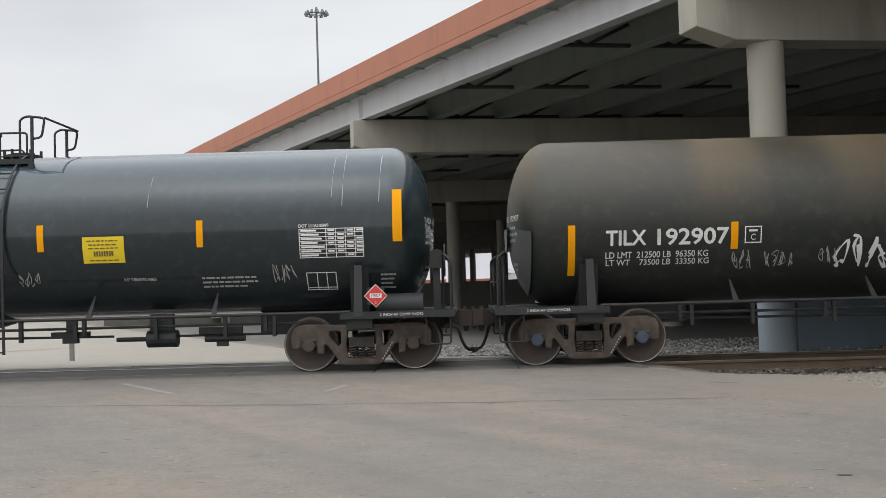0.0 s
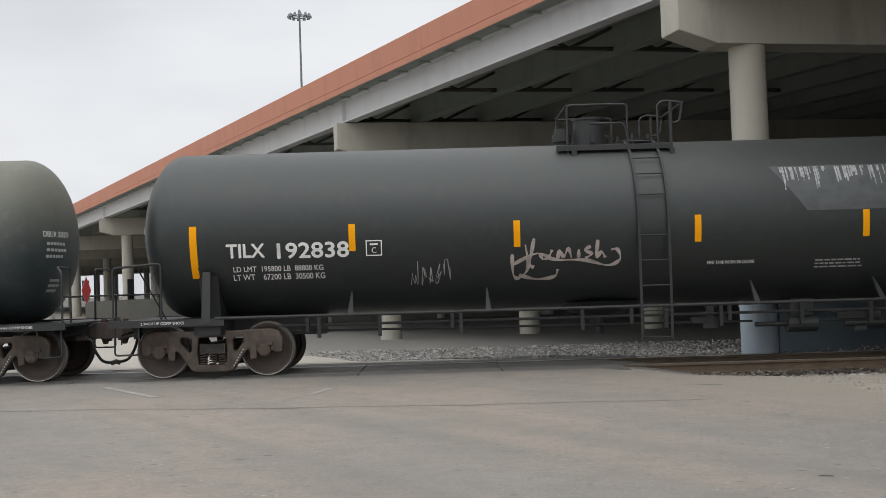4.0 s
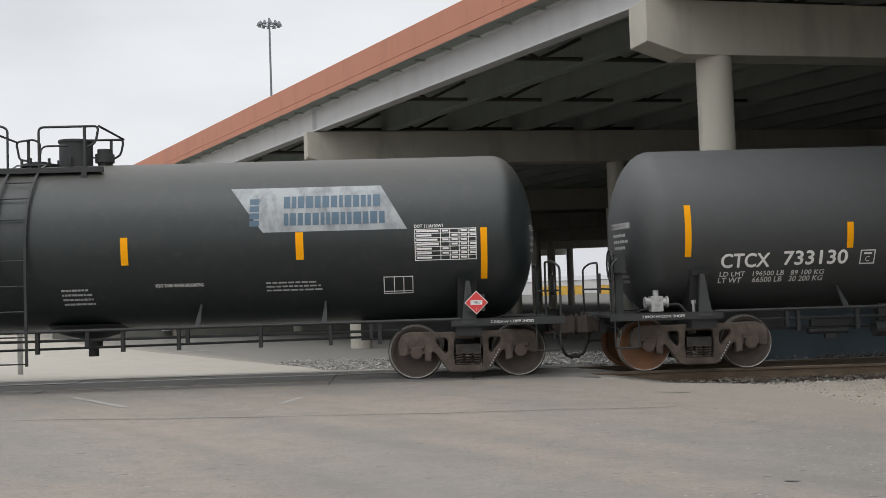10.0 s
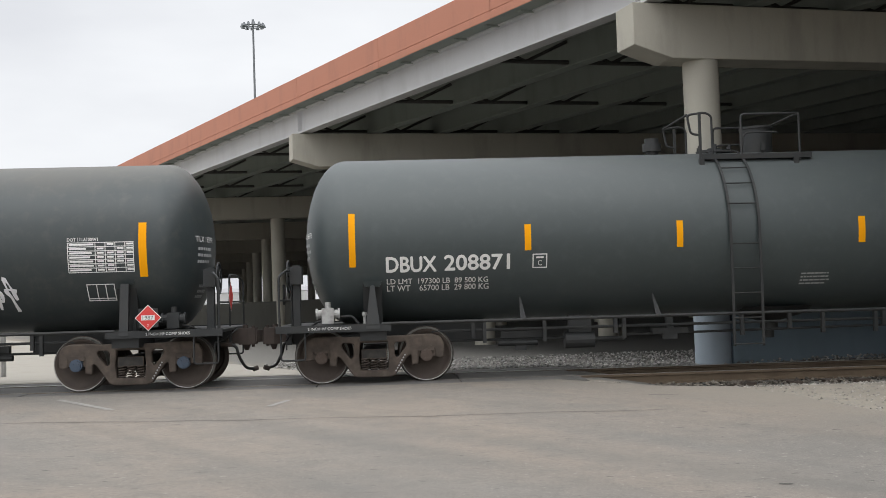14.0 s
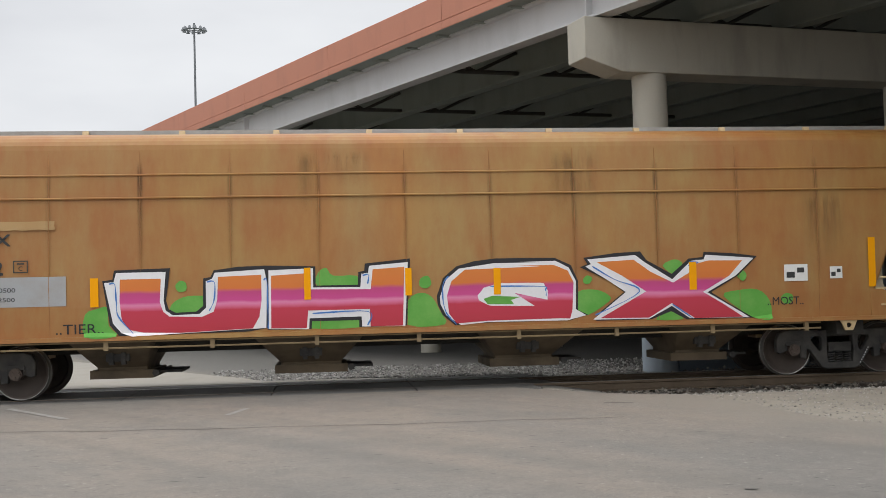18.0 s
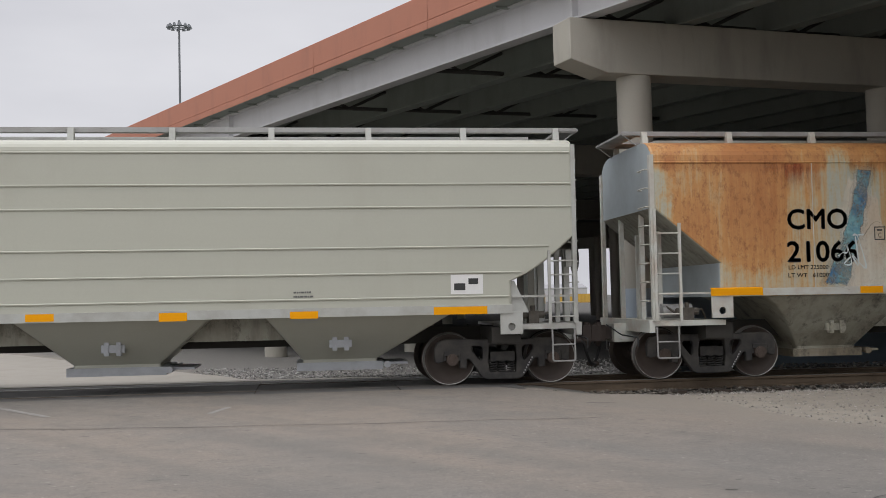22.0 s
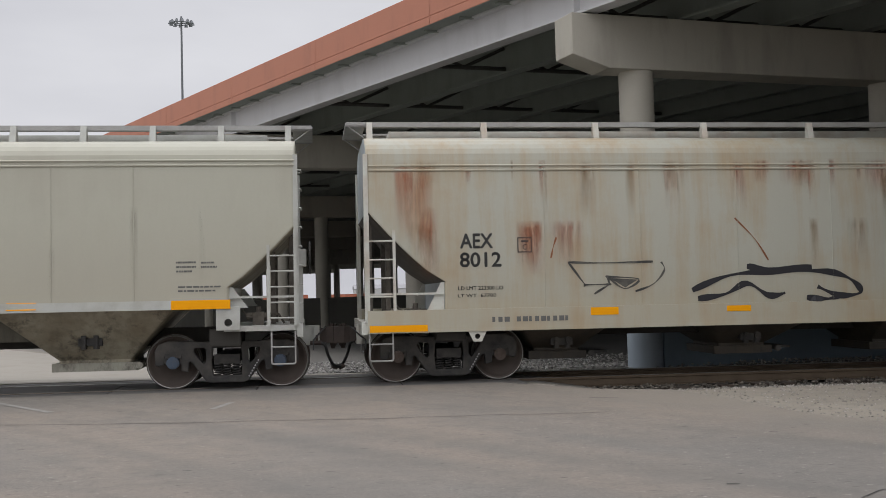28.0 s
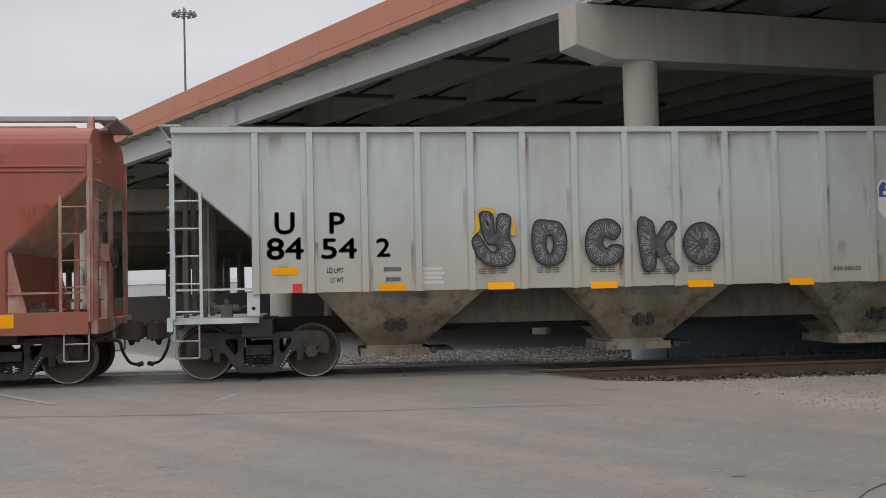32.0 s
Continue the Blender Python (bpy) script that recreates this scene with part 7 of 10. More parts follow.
        part("side_bead", MB().tube([(-x, -w - 0.004, z), (x, -w - 0.004, z)], 0.019, 6), body, car)
    for x in sp.get("seams", ()):
        pts = []
        for k in range(9):
            z = zs + 0.06 + (top - zs - 0.10) * k / 8
            w = HALF_W - sp.get("bulge", 0.0) * (2 * (z - zs) / (top - zs) - 1) ** 2
            pts.append((x, -w - 0.001, z))
        part("plate_seam", MB().tube(pts, 0.008, 5), sp.get("seam_mat", body), car)
    # roof: walkways on brackets, hatch trough
    zr = top + sp.get("roof", 0.30)
    zw = sp["walk"]
    trough = zr + 0.10 if sp.get("bare_roof") else zw - 0.07
    part("hatch_trough", MB().prism([(-0.36, zr - 0.03), (0.36, zr - 0.03), (0.30, trough), (-0.30, trough)], 'x', -xe + 0.5, xe - 0.5), frame_m, car)
    if not sp.get("bare_roof"):
        for y in (-1, 1):
            part("running_board", MB().box(-xe - 0.28, xe + 0.28, min(y * 0.42, y * 0.80), max(y * 0.42, y * 0.80), zw - 0.03, zw).box(-xe - 0.28, xe + 0.28, y * 0.81 - 0.012, y * 0.81 + 0.012, zw - 0.07, zw + 0.015), sp.get("board", M["steel"]), car, "galvanised running board")
            k = -xe + 0.12
            step = (2 * xe - 0.24) / sp.get("brackets", 10)
            while k < xe:
                part("board_bracket", MB().hull8([(k - 0.055, y * 0.98 - 0.02, zr - 0.24), (k + 0.055, y * 0.98 - 0.02, zr - 0.24), (k + 0.055, y * 0.80 + 0.02, zr - 0.20), (k - 0.055, y * 0.80 + 0.02, zr - 0.20)],
                                                 [(k - 0.05, y * 0.86 - 0.02, zw), (k + 0.05, y * 0.86 - 0.02, zw), (k + 0.05, y * 0.82 + 0.02, zw), (k - 0.05, y * 0.82 + 0.02, zw)]), frame_m, car)
                k += step
        for s in (-1, 1):
            part("roof_platform", MB().box(min(s * (xe - 0.05), s * (xe + 0.30)), max(s * (xe - 0.05), s * (xe + 0.30)), -0.85, 0.85, zw - 0.05, zw - 0.01), M["steel"], car)
            for y in (-0.8, 0.8):
                part("platform_brace", MB().tube([(s * (xe + 0.26), y, zw - 0.05), (s * (xe - 0.02), y, zw - 0.26)], 0.013, 6), M["steel"], car)
    else:
        k = -xe + 1.1
        while k < xe:
            part("roof_hatch", MB().prism([(-0.42, zr - 0.05), (0.42, zr - 0.05), (0.36, zr + 0.09), (-0.36, zr + 0.09)], 'x', k - 0.35, k + 0.35), M["truck_dark"], car)
            k += 1.35
        for s in (-1, 1):
            part("roof_platform", MB().box(min(s * (xe - 0.1), s * (xe + 0.25)), max(s * (xe - 0.1), s * (xe + 0.25)), -1.2, 1.2, zw - 0.14, zw - 0.10), M["steel"], car)
            part("platform_brace", MB().tube([(s * (xe + 0.24), -1.15, zw - 0.12), (s * (xe - 0.02), -1.15, zw - 0.55)], 0.02, 6), M["steel"], car)
    # ends: deck, posts, slope braces, ladders, steps
    dz = sp.get("deck", 1.06)
    cl, ch = sp["cut_low"], sp["cut_high"]
    for s in (-1, 1):
        xo = xe + sp.get("post_out", 0.0)
        part("end_deck", MB().box(min(s * (xb - 0.1), s * (xo + 0.06)), max(s * (xb - 0.1), s * (xo + 0.06)), -1.52, 1.52, dz - 0.09, dz), frame_m, car, "end platform deck")
        part("end_beam", MB().box(min(s * xo, s * (xo + 0.10)), max(s * xo, s * (xo + 0.10)), -1.55, 1.55, dz - 0.20, dz + 0.02), frame_m, car)
        for y in (-1, 1):
            part("corner_post", MB().box(s * xo - 0.038, s * xo + 0.038, y * 1.53 - 0.05, y * 1.53 + 0.05, dz, ch + 0.25 if sp.get("bare_roof") or sp.get("post_out") else top + 0.10), frame_m, car)
            part("end_post", MB().box(s * (xo - 0.42) - 0.04, s * (xo - 0.42) + 0.04, y * 0.62 - 0.04, y * 0.62 + 0.04, dz, ch - 0.35), sp.get("post_mat", frame_m), car)
            part("end_post", MB().box(s * (xo - 0.10) - 0.04, s * (xo - 0.10) + 0.04, y * 0.62 - 0.04, y * 0.62 + 0.04, dz, ch + 0.1), sp.get("post_mat", frame_m), car)
            if not sp.get("no_gusset"):
                part("slope_gusset", MB().prism([(s * xb, zs), (s * (xb + 0.30), zs), (s * (xb + 0.05), cl), (s * xb, cl)], 'y', y * 1.50 - 0.02, y * 1.50 + 0.02), frame_m, car)
            part("step", MB().tube([(s * (xo - 0.03), y * 1.56, dz - 0.1), (s * (xo - 0.03), y * 1.58, 0.42), (s * (xo - 0.42), y * 1.58, 0.42), (s * (xo - 0.42), y * 1.56, dz - 0.1)], 0.016, 6, 0.04), M["steel"], car, "bent steel step")
            part("step", MB().cyl((s * (xo - 0.03), y * 1.58, 0.70), (s * (xo - 0.42), y * 1.58, 0.70), 0.014, 6), M["steel"], car)
        if sp.get("web_ends"):
            for y in (-1, 1):
                part("ladder_post", MB().box(s * (xo + 0.12) - 0.035, s * (xo + 0.12) + 0.035, y * 1.38 - 0.04, y * 1.38 + 0.04, dz, top + 0.05), frame_m, car)
                for i in range(7):
                    z = dz + 0.45 + i * (top - dz - 0.75) / 6
                    part("ladder_rung", MB().cyl((s * (xo - 0.02), y * 1.56, z), (s * (xo + 0.12), y * 1.42, z), 0.014, 6), frame_m, car)
                for i in range(4):
                    z = dz + 0.18 + 0.48 * i
                    u = max(xb + (z - cl) / (ch - cl) * (xe - xb), xo - 0.86)
                    part("ladder_rung", MB().cyl((s * u, y * 1.57, z), (s * xo, y * 1.57, z), 0.016, 6), frame_m, car)
                xa, xz = xb + 0.16, xb + 0.78
                za, zz = cl + (ch - cl) * 0.16 / (xe - xb) - 0.05, cl + (ch - cl) * 0.78 / (xe - xb) - 0.05
                xc, zc = (xa + xz) / 2 + 0.04, dz + 0.78
                web = flat_shape([[(s * xa, dz), (s * xz, dz), (s * xz, zz), (s * xa, za)], [(s * (xc + 0.17 * math.cos(k * 0.3927)), zc + 0.62 * math.sin(k * 0.3927) * (1 if k < 8 else 0.9)) for k in range(16)]], 0.03, 0.004)
                moved(web, lambda a, b, c, y=y: (a, b + y * 1.15, c))
                part("slope_web", web, M["web_cream"], car, "cream web plate with an oval opening under the slope")
                part("sill_gusset", MB().prism([(s * (xb - 0.1), dz - 0.03), (s * (xo + 0.02), dz - 0.03), (s * (xo + 0.02), dz + 0.12), (s * (xb + 0.1), dz + 0.46), (s * (xb - 0.1), dz + 0.46)], 'y', y * 1.545 - 0.015, y * 1.545 + 0.015), body, car, "tapered plate at the end of the side sill")
        zl = cl + (ch - cl) * max(0.15, (xe - 0.45 - xb) / max(xe - xb, 0.1))
        ladder_side(car, s * (xo - 0.02), s * (xo - 0.46), dz, min(ch, zl + 0.35), 5, frame_m)
        for i in range(0 if sp.get("bare_ends") else 8):
            z = dz + 0.35 + i * (top - dz - 0.5) / 7
            part("grab_iron", MB().tube([(s * (xe + 0.01), -1.45, z), (s * (xe + 0.09), -1.45, z), (s * (xe + 0.09), -1.03, z), (s * (xe + 0.01), -1.03, z)], 0.013, 6, 0.03), frame_m, car)
        part("side_handhold", MB().box(min(s * xb, s * (xo - 0.05)), max(s * xb, s * (xo - 0.05)), -1.565, -1.535, dz + 0.455, dz + 0.49), frame_m, car)
        if key in "IJ":
            part("air_reservoir", MB().cyl((s * (xb + 0.25), -0.75, dz + 0.16), (s * (xb + 0.80), -0.75, dz + 0.16), 0.13, 12), M["valve_silver"] if key == "J" else frame_m, car, smooth=True)
        xv = s * (xb + 0.45)
        valve = part("control_valve", MB().box(xv - 0.09, xv + 0.09, -1.22, -1.0, dz, dz + 0.22).cyl((xv - 0.2, -1.12, dz + 0.15), (xv + 0.2, -1.12, dz + 0.15), 0.065, 10).cyl((xv, -1.12, dz + 0.2), (xv, -1.12, dz + 0.31), 0.045, 8), M["end_gear"], car, "grimy brake valve on the end deck")
        part("valve_pipe", MB().tube([(xv + 0.15, -1.05, dz + 0.12), (xv + 0.32, -1.0, dz + 0.2), (xv + 0.42, -0.9, dz + 0.02)], 0.02, 6, 0.06).tube([(xv - 0.15, -1.05, dz + 0.1), (xv - 0.30, -0.8, dz + 0.26), (xv - 0.28, -0.4, dz + 0.3)], 0.02, 6, 0.06), M["end_gear"], valve)
        part("bolster_beam", MB().box(s * half - 0.25, s * half + 0.25, -1.45, 1.45, 0.74, dz - 0.05), M["underframe"], car)
        xj = s * (xb - 0.02)
        zp = sp["sill_z"] if sp.get("sill_same") else zs
        if sp.get("sill_same"):
            xj = s * (xb - 0.55)
            pad = flat_shape([[(xj - 0.07, zp - 0.17), (xj + 0.07, zp - 0.17), (xj + 0.16, zp + 0.02), (xj - 0.16, zp + 0.02)], [(xj + 0.05 * math.cos(a * 0.5236), zp - 0.085 + 0.05 * math.sin(a * 0.5236)) for a in range(12)]], 0.03, 0.004)
        else:
            pw = sp.get("pad", 0.19)
            pad = flat_shape([[(xj - pw, zs - 0.36), (xj + pw, zs - 0.36), (xj + pw, zs + 0.02), (xj - pw, zs + 0.02)], [(xj + pw * 0.36 * math.cos(a * 0.5236), zs - 0.24 + pw * 0.36 * math.sin(a * 0.5236)) for a in range(12)]], 0.03, 0.004)
        moved(pad, lambda a, b, c: (a, b - 1.585, c))
        part("jacking_pad", pad, frame_m, car, "plate with a round jacking hole")
    xo = xe + sp.get("post_out", 0.0)
    part("brake_stand", MB().box(xo + 0.0, xo + 0.10, -0.75, -0.60, dz, 2.35).box(xo + 0.02, xo + 0.16, -0.84, -0.52, 2.05, 2.35), frame_m, car)
    whl = MB()
    cx = xo + 0.22
    whl.tube([(cx, -0.68 + 0.27 * math.cos(a * math.pi / 10), 2.2 + 0.27 * math.sin(a * math.pi / 10)) for a in range(21)], 0.017, 6)
    for a in range(4):
        c, s2 = math.cos(a * math.pi / 4), math.sin(a * math.pi / 4)
        whl.cyl((cx, -0.68 - 0.27 * c, 2.2 - 0.27 * s2), (cx, -0.68 + 0.27 * c, 2.2 + 0.27 * s2), 0.010, 5)
    part("brake_wheel", whl, M["truck_dark"], car, "spoked hand-brake wheel")

    def wrap(x, z, lift):
        if z < zs + 0.0:
            return (x, -1.626 - lift, z)
        u = (z - zs) / (top - zs)
        w = HALF_W - sp.get("bulge", 0.0) * (2 * u - 1) ** 2
        if sp.get("sill_h") and sp["sill_z"] - 0.06 <= z <= sp["sill_z"] + sp["sill_h"] + 0.004:
            w = 1.626
        return (x, -w - lift, z)
    mk = Marks(car, wrap, ink)
    mk.put(marks)
    return car, mk


# ---- paints of the cars
def rusted_cream(name):
    """Cream paint: rust has eaten the top edge, one end panel and runs down in streaks; a worn pale wash covers the lettered middle."""
    n = NT(name)
    x, z = n.axis(0), n.axis(2)

    def span(v, a, b):
        r = n.node("ShaderNodeMapRange")
        n.link(v, r.inputs[0])
        r.inputs[1].default_value, r.inputs[2].default_value = a, b
        return r.outputs[0]
    streak = n.noise(4.0, 8, 0.72, n.vec((3.4, 1.0, 0.20)))
    blot = n.noise(0.75, 6, 0.62, n.vec((1.0, 1.0, 0.45)))
    fine = n.noise(16, 5, 0.7)
    ragged = n.math('MULTIPLY', n.math('SUBTRACT', n.noise(1.9, 7, 0.7), 0.5), 1.6)
    xr, zr = n.math('ADD', x, n.math('MULTIPLY', ragged, 0.45)), n.math('ADD', z, n.math('MULTIPLY', ragged, 0.75))
    end = n.math('MULTIPLY', span(xr, -5.5, -6.0), n.math('MULTIPLY', span(xr, -7.95, -7.75), span(zr, 1.75, 2.2)))
    top = n.math('MULTIPLY', span(z, 3.62, 3.75), n.math('ADD', n.math('MULTIPLY', n.ramp(blot, 0.36, 0.56), 1.2), 0.25))
    hang = n.math('MULTIPLY', n.ramp(n.noise(0.9, 4, 0.6, n.vec((1.0, 0.1, 0.25), (3.3, 0.0, 0.0))), 0.45, 0.60), 1.55)
    wash = n.math('MULTIPLY', span(xr, -4.75, -4.55), n.math('MULTIPLY', span(n.math('ADD', zr, hang), 3.66, 3.50), span(xr, 6.6, 6.2)))
    f = n.math('ADD', n.math('MULTIPLY', streak, 0.52), n.math('MULTIPLY', blot, 0.48))
    f = n.math('ADD', f, n.math('MULTIPLY', end, 0.20))
    f = n.math('ADD', f, n.math('MULTIPLY', top, 0.19))
    f = n.math('ADD', f, n.math('MULTIPLY', n.math('MULTIPLY', hang, span(zr, 1.9, 3.1)), 0.11))
    f = n.math('SUBTRACT', n.math('ADD', f, 0.03), n.math('MULTIPLY', wash, 0.11))
    f = n.math('ADD', f, n.math('MULTIPLY', fine, 0.13))
    c = n.mix(n.ramp(blot, 0.40, 0.60), (0.43, 0.445, 0.37), (0.46, 0.42, 0.32))
    pale = n.mix(n.ramp(n.noise(1.1, 6, 0.65, n.vec((1.0, 1.0, 0.7), (7.0, 1.0, 3.0))), 0.40, 0.60), (0.63, 0.605, 0.515), (0.58, 0.475, 0.35))
    c = n.mix(n.math('MULTIPLY', wash, 0.9), c, pale)
    c = n.mix(n.math('MULTIPLY', n.ramp(streak, 0.45, 0.70), 0.35), c, (0.40, 0.32, 0.22))
    c = n.mix(n.math('MULTIPLY', n.ramp(f, 0.55, 0.67), 0.62), c, (0.56, 0.385, 0.16))
    c = n.mix(n.math('MULTIPLY', n.ramp(f, 0.63, 0.78), 0.88), c, (0.56, 0.265, 0.080))
    c = n.mix(n.math('MULTIPLY', n.ramp(f, 0.76, 0.98), 0.6), c, (0.37, 0.12, 0.036))
    pits = n.noise(9, 6, 0.8, n.vec((1.0, 1.0, 0.6)))
    c = n.mix(n.math('MULTIPLY', n.math('MULTIPLY', n.ramp(pits, 0.50, 0.62), n.ramp(f, 0.62, 0.80)), 0.6), c, (0.22, 0.075, 0.03))
    c = n.mix(n.math('MULTIPLY', n.ramp(fine, 0.5, 0.75), 0.22), c, (0.27, 0.17, 0.09))
    crack = n.ramp(n.noise(2.2, 8, 0.78, n.vec((1.0, 1.0, 1.0), (2.0, 5.0, 1.0))), 0.490, 0.502, (0, 0, 0, 1), (1, 1, 1, 1))
    line = n.math('MULTIPLY', crack, n.math('SUBTRACT', 1.0, n.ramp(n.noise(2.2, 8, 0.78, n.vec((1.0, 1.0, 1.0), (2.0, 5.0, 1.0))), 0.502, 0.514)))
    c = n.mix(n.math('MULTIPLY', n.math('MULTIPLY', line, wash), 0.45), c, (0.20, 0.15, 0.12))
    n.bump(fine, 0.15, 0.004)
    return n.done(c, 0.6)


PAINT = {
    "A": tank_material("brown_dusted_black_tank", (0.016, 0.021, 0.019), 0.42, (0.140, 0.108, 0.066), 3.9, 2.25, 0.95, 0.3, 0.0, 0.62),
    # B: the bluish upper tone is sky sheen put into the paint
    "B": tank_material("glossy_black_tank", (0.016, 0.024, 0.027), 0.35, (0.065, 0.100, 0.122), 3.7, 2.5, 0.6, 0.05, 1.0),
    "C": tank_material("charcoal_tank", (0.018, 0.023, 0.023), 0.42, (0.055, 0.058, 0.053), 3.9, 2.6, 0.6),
    "D": tank_material("olive_dusted_tank", (0.026, 0.037, 0.042), 0.45, (0.155, 0.150, 0.108), 3.3, 1.95, 1.0, 0.3, 0.0, 0.40),
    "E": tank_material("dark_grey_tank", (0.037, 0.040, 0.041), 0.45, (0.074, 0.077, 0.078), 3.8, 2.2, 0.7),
    "F": tank_material("dusty_black_tank", (0.014, 0.019, 0.020), 0.40, (0.075, 0.065, 0.052), 4.1, 3.2, 0.75),
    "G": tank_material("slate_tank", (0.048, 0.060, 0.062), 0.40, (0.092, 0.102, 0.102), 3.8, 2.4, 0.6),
    "H": tank_material("blue_black_tank", (0.035, 0.044, 0.046), 0.40, (0.135, 0.120, 0.096), 4.15, 3.3, 0.7),
    "I": car_paint("rust_orange_car_paint", (0.395, 0.188, 0.048), (0.315, 0.108, 0.026), 0.48, 0.72, 0.75, 0.5, (0.30, 0.21, 0.085), 0.5, 0.35, 0.8, (0.355, 0.23, 0.085), None, (-7.5, 1.45, (0.37, 0.215, 0.062), 0.9)),
    "J": rusted_cream("rust_stained_cream_paint"),
    "K": car_paint("clean_grey_green_paint", (0.47, 0.475, 0.40), (0.36, 0.33, 0.26), 0.62, 0.95, 0.25, 0.42, (0.40, 0.40, 0.34), 0.25, 0.16),
    "L": car_paint("pale_grey_paint", (0.435, 0.465, 0.455), (0.35, 0.35, 0.32), 0.60, 0.92, 0.4, 0.45, (0.33, 0.355, 0.345), 0.3, 0.16, 1.0, None, (2.4, 1.3, (0.38, 0.37, 0.32), 0.5)),
    "M": car_paint("rust_streaked_pale_paint", (0.43, 0.43, 0.365), (0.37, 0.245, 0.11), 0.56, 0.76, 0.55, 0.5, (0.40, 0.36, 0.265), 0.5, 0.10, 1.0, None, (2.0, 1.0, (0.40, 0.345, 0.24), 0.45)),
    "N": car_paint("weathered_grey_beige_paint", (0.435, 0.430, 0.355), (0.31, 0.28, 0.22), 0.58, 0.9, 0.35, 0.45, (0.40, 0.38, 0.32), 0.4, 0.14, 1.0, None, (2.9, 1.4, (0.37, 0.34, 0.27), 0.6)),
    "O": car_paint("pale_blue_grey_paint", (0.480, 0.528, 0.530), (0.34, 0.31, 0.24), 0.55, 0.82, 0.5, 0.48, (0.41, 0.42, 0.39), 0.4, 0.18, 1.0, None, (2.9, 1.5, (0.44, 0.405, 0.30), 0.75)),
}
M["orange_frame"] = worn("rusty_orange_frame", (0.38, 0.17, 0.05), 0.6, (0.22, 0.10, 0.05), 0.7, 2.0)
M["cream_frame"] = worn("rusty_cream_frame", (0.56, 0.57, 0.52), 0.6, (0.36, 0.2, 0.1), 0.55, 2.5)
M["grey_frame"] = worn("pale_grey_frame", (0.46, 0.47, 0.44), 0.55, (0.24, 0.21, 0.17), 0.5, 2.5)
M["blue_frame"] = worn("blue_grey_frame", (0.56, 0.60, 0.60), 0.6, (0.25, 0.2, 0.15), 0.55, 2.5)
M["red_frame"] = worn("faded_red_frame", (0.34, 0.13, 0.09), 0.6, (0.45, 0.38, 0.32), 0.95, 2.0)
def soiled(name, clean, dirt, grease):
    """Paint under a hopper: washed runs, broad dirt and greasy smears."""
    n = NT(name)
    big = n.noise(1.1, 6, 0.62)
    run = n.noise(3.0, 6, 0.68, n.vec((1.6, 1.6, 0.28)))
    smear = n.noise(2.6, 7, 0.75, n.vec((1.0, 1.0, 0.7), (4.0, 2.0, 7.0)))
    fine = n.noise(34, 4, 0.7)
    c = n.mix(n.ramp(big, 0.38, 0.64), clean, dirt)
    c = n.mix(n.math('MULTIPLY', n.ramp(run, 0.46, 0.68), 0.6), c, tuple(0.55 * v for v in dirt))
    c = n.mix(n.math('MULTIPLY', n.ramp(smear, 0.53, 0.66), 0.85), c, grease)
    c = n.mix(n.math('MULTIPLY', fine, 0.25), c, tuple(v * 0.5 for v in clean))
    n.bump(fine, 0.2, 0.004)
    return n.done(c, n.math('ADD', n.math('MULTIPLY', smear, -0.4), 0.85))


M["tan_frame"] = worn("tan_end_frame", (0.57, 0.44, 0.25), 0.6, (0.34, 0.17, 0.07), 0.6, 2.2)
M["web_cream"] = worn("cream_web_plate", (0.60, 0.52, 0.38), 0.6, (0.36, 0.24, 0.13), 0.5, 2.2)
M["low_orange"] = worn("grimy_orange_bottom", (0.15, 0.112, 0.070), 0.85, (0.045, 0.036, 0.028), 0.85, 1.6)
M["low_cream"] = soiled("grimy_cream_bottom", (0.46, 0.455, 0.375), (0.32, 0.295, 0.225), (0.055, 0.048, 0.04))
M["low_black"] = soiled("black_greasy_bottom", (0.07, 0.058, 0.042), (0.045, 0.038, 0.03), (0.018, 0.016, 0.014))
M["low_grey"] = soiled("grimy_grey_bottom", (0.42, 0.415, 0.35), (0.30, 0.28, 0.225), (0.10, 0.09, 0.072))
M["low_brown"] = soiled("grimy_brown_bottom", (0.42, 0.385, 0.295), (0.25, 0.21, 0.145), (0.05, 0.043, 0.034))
# deep shade between the bays of L, N and O, painted as dark olive
M["low_olive"] = soiled("shaded_olive_underframe", (0.135, 0.125, 0.095), (0.085, 0.077, 0.056), (0.03, 0.027, 0.022))
M["end_blue"] = worn("pale_blue_grey_end_plate", (0.40, 0.45, 0.47), 0.55, (0.27, 0.28, 0.27), 0.5, 1.5)
M["end_gear"] = worn("grimy_end_fittings", (0.13, 0.115, 0.095), 0.75, (0.05, 0.042, 0.036), 0.8, 7.0, 0.1)
# grime, with the shadow under the car put into a near-black colour
M["underframe"] = worn("grimy_shaded_underframe", (0.040, 0.037, 0.032), 0.9, (0.020, 0.018, 0.016), 0.7, 1.5)
M["gate_grey"] = worn("galvanised_gate", (0.42, 0.44, 0.46), 0.5, (0.25, 0.25, 0.25), 0.5, 3.0, 0.3)

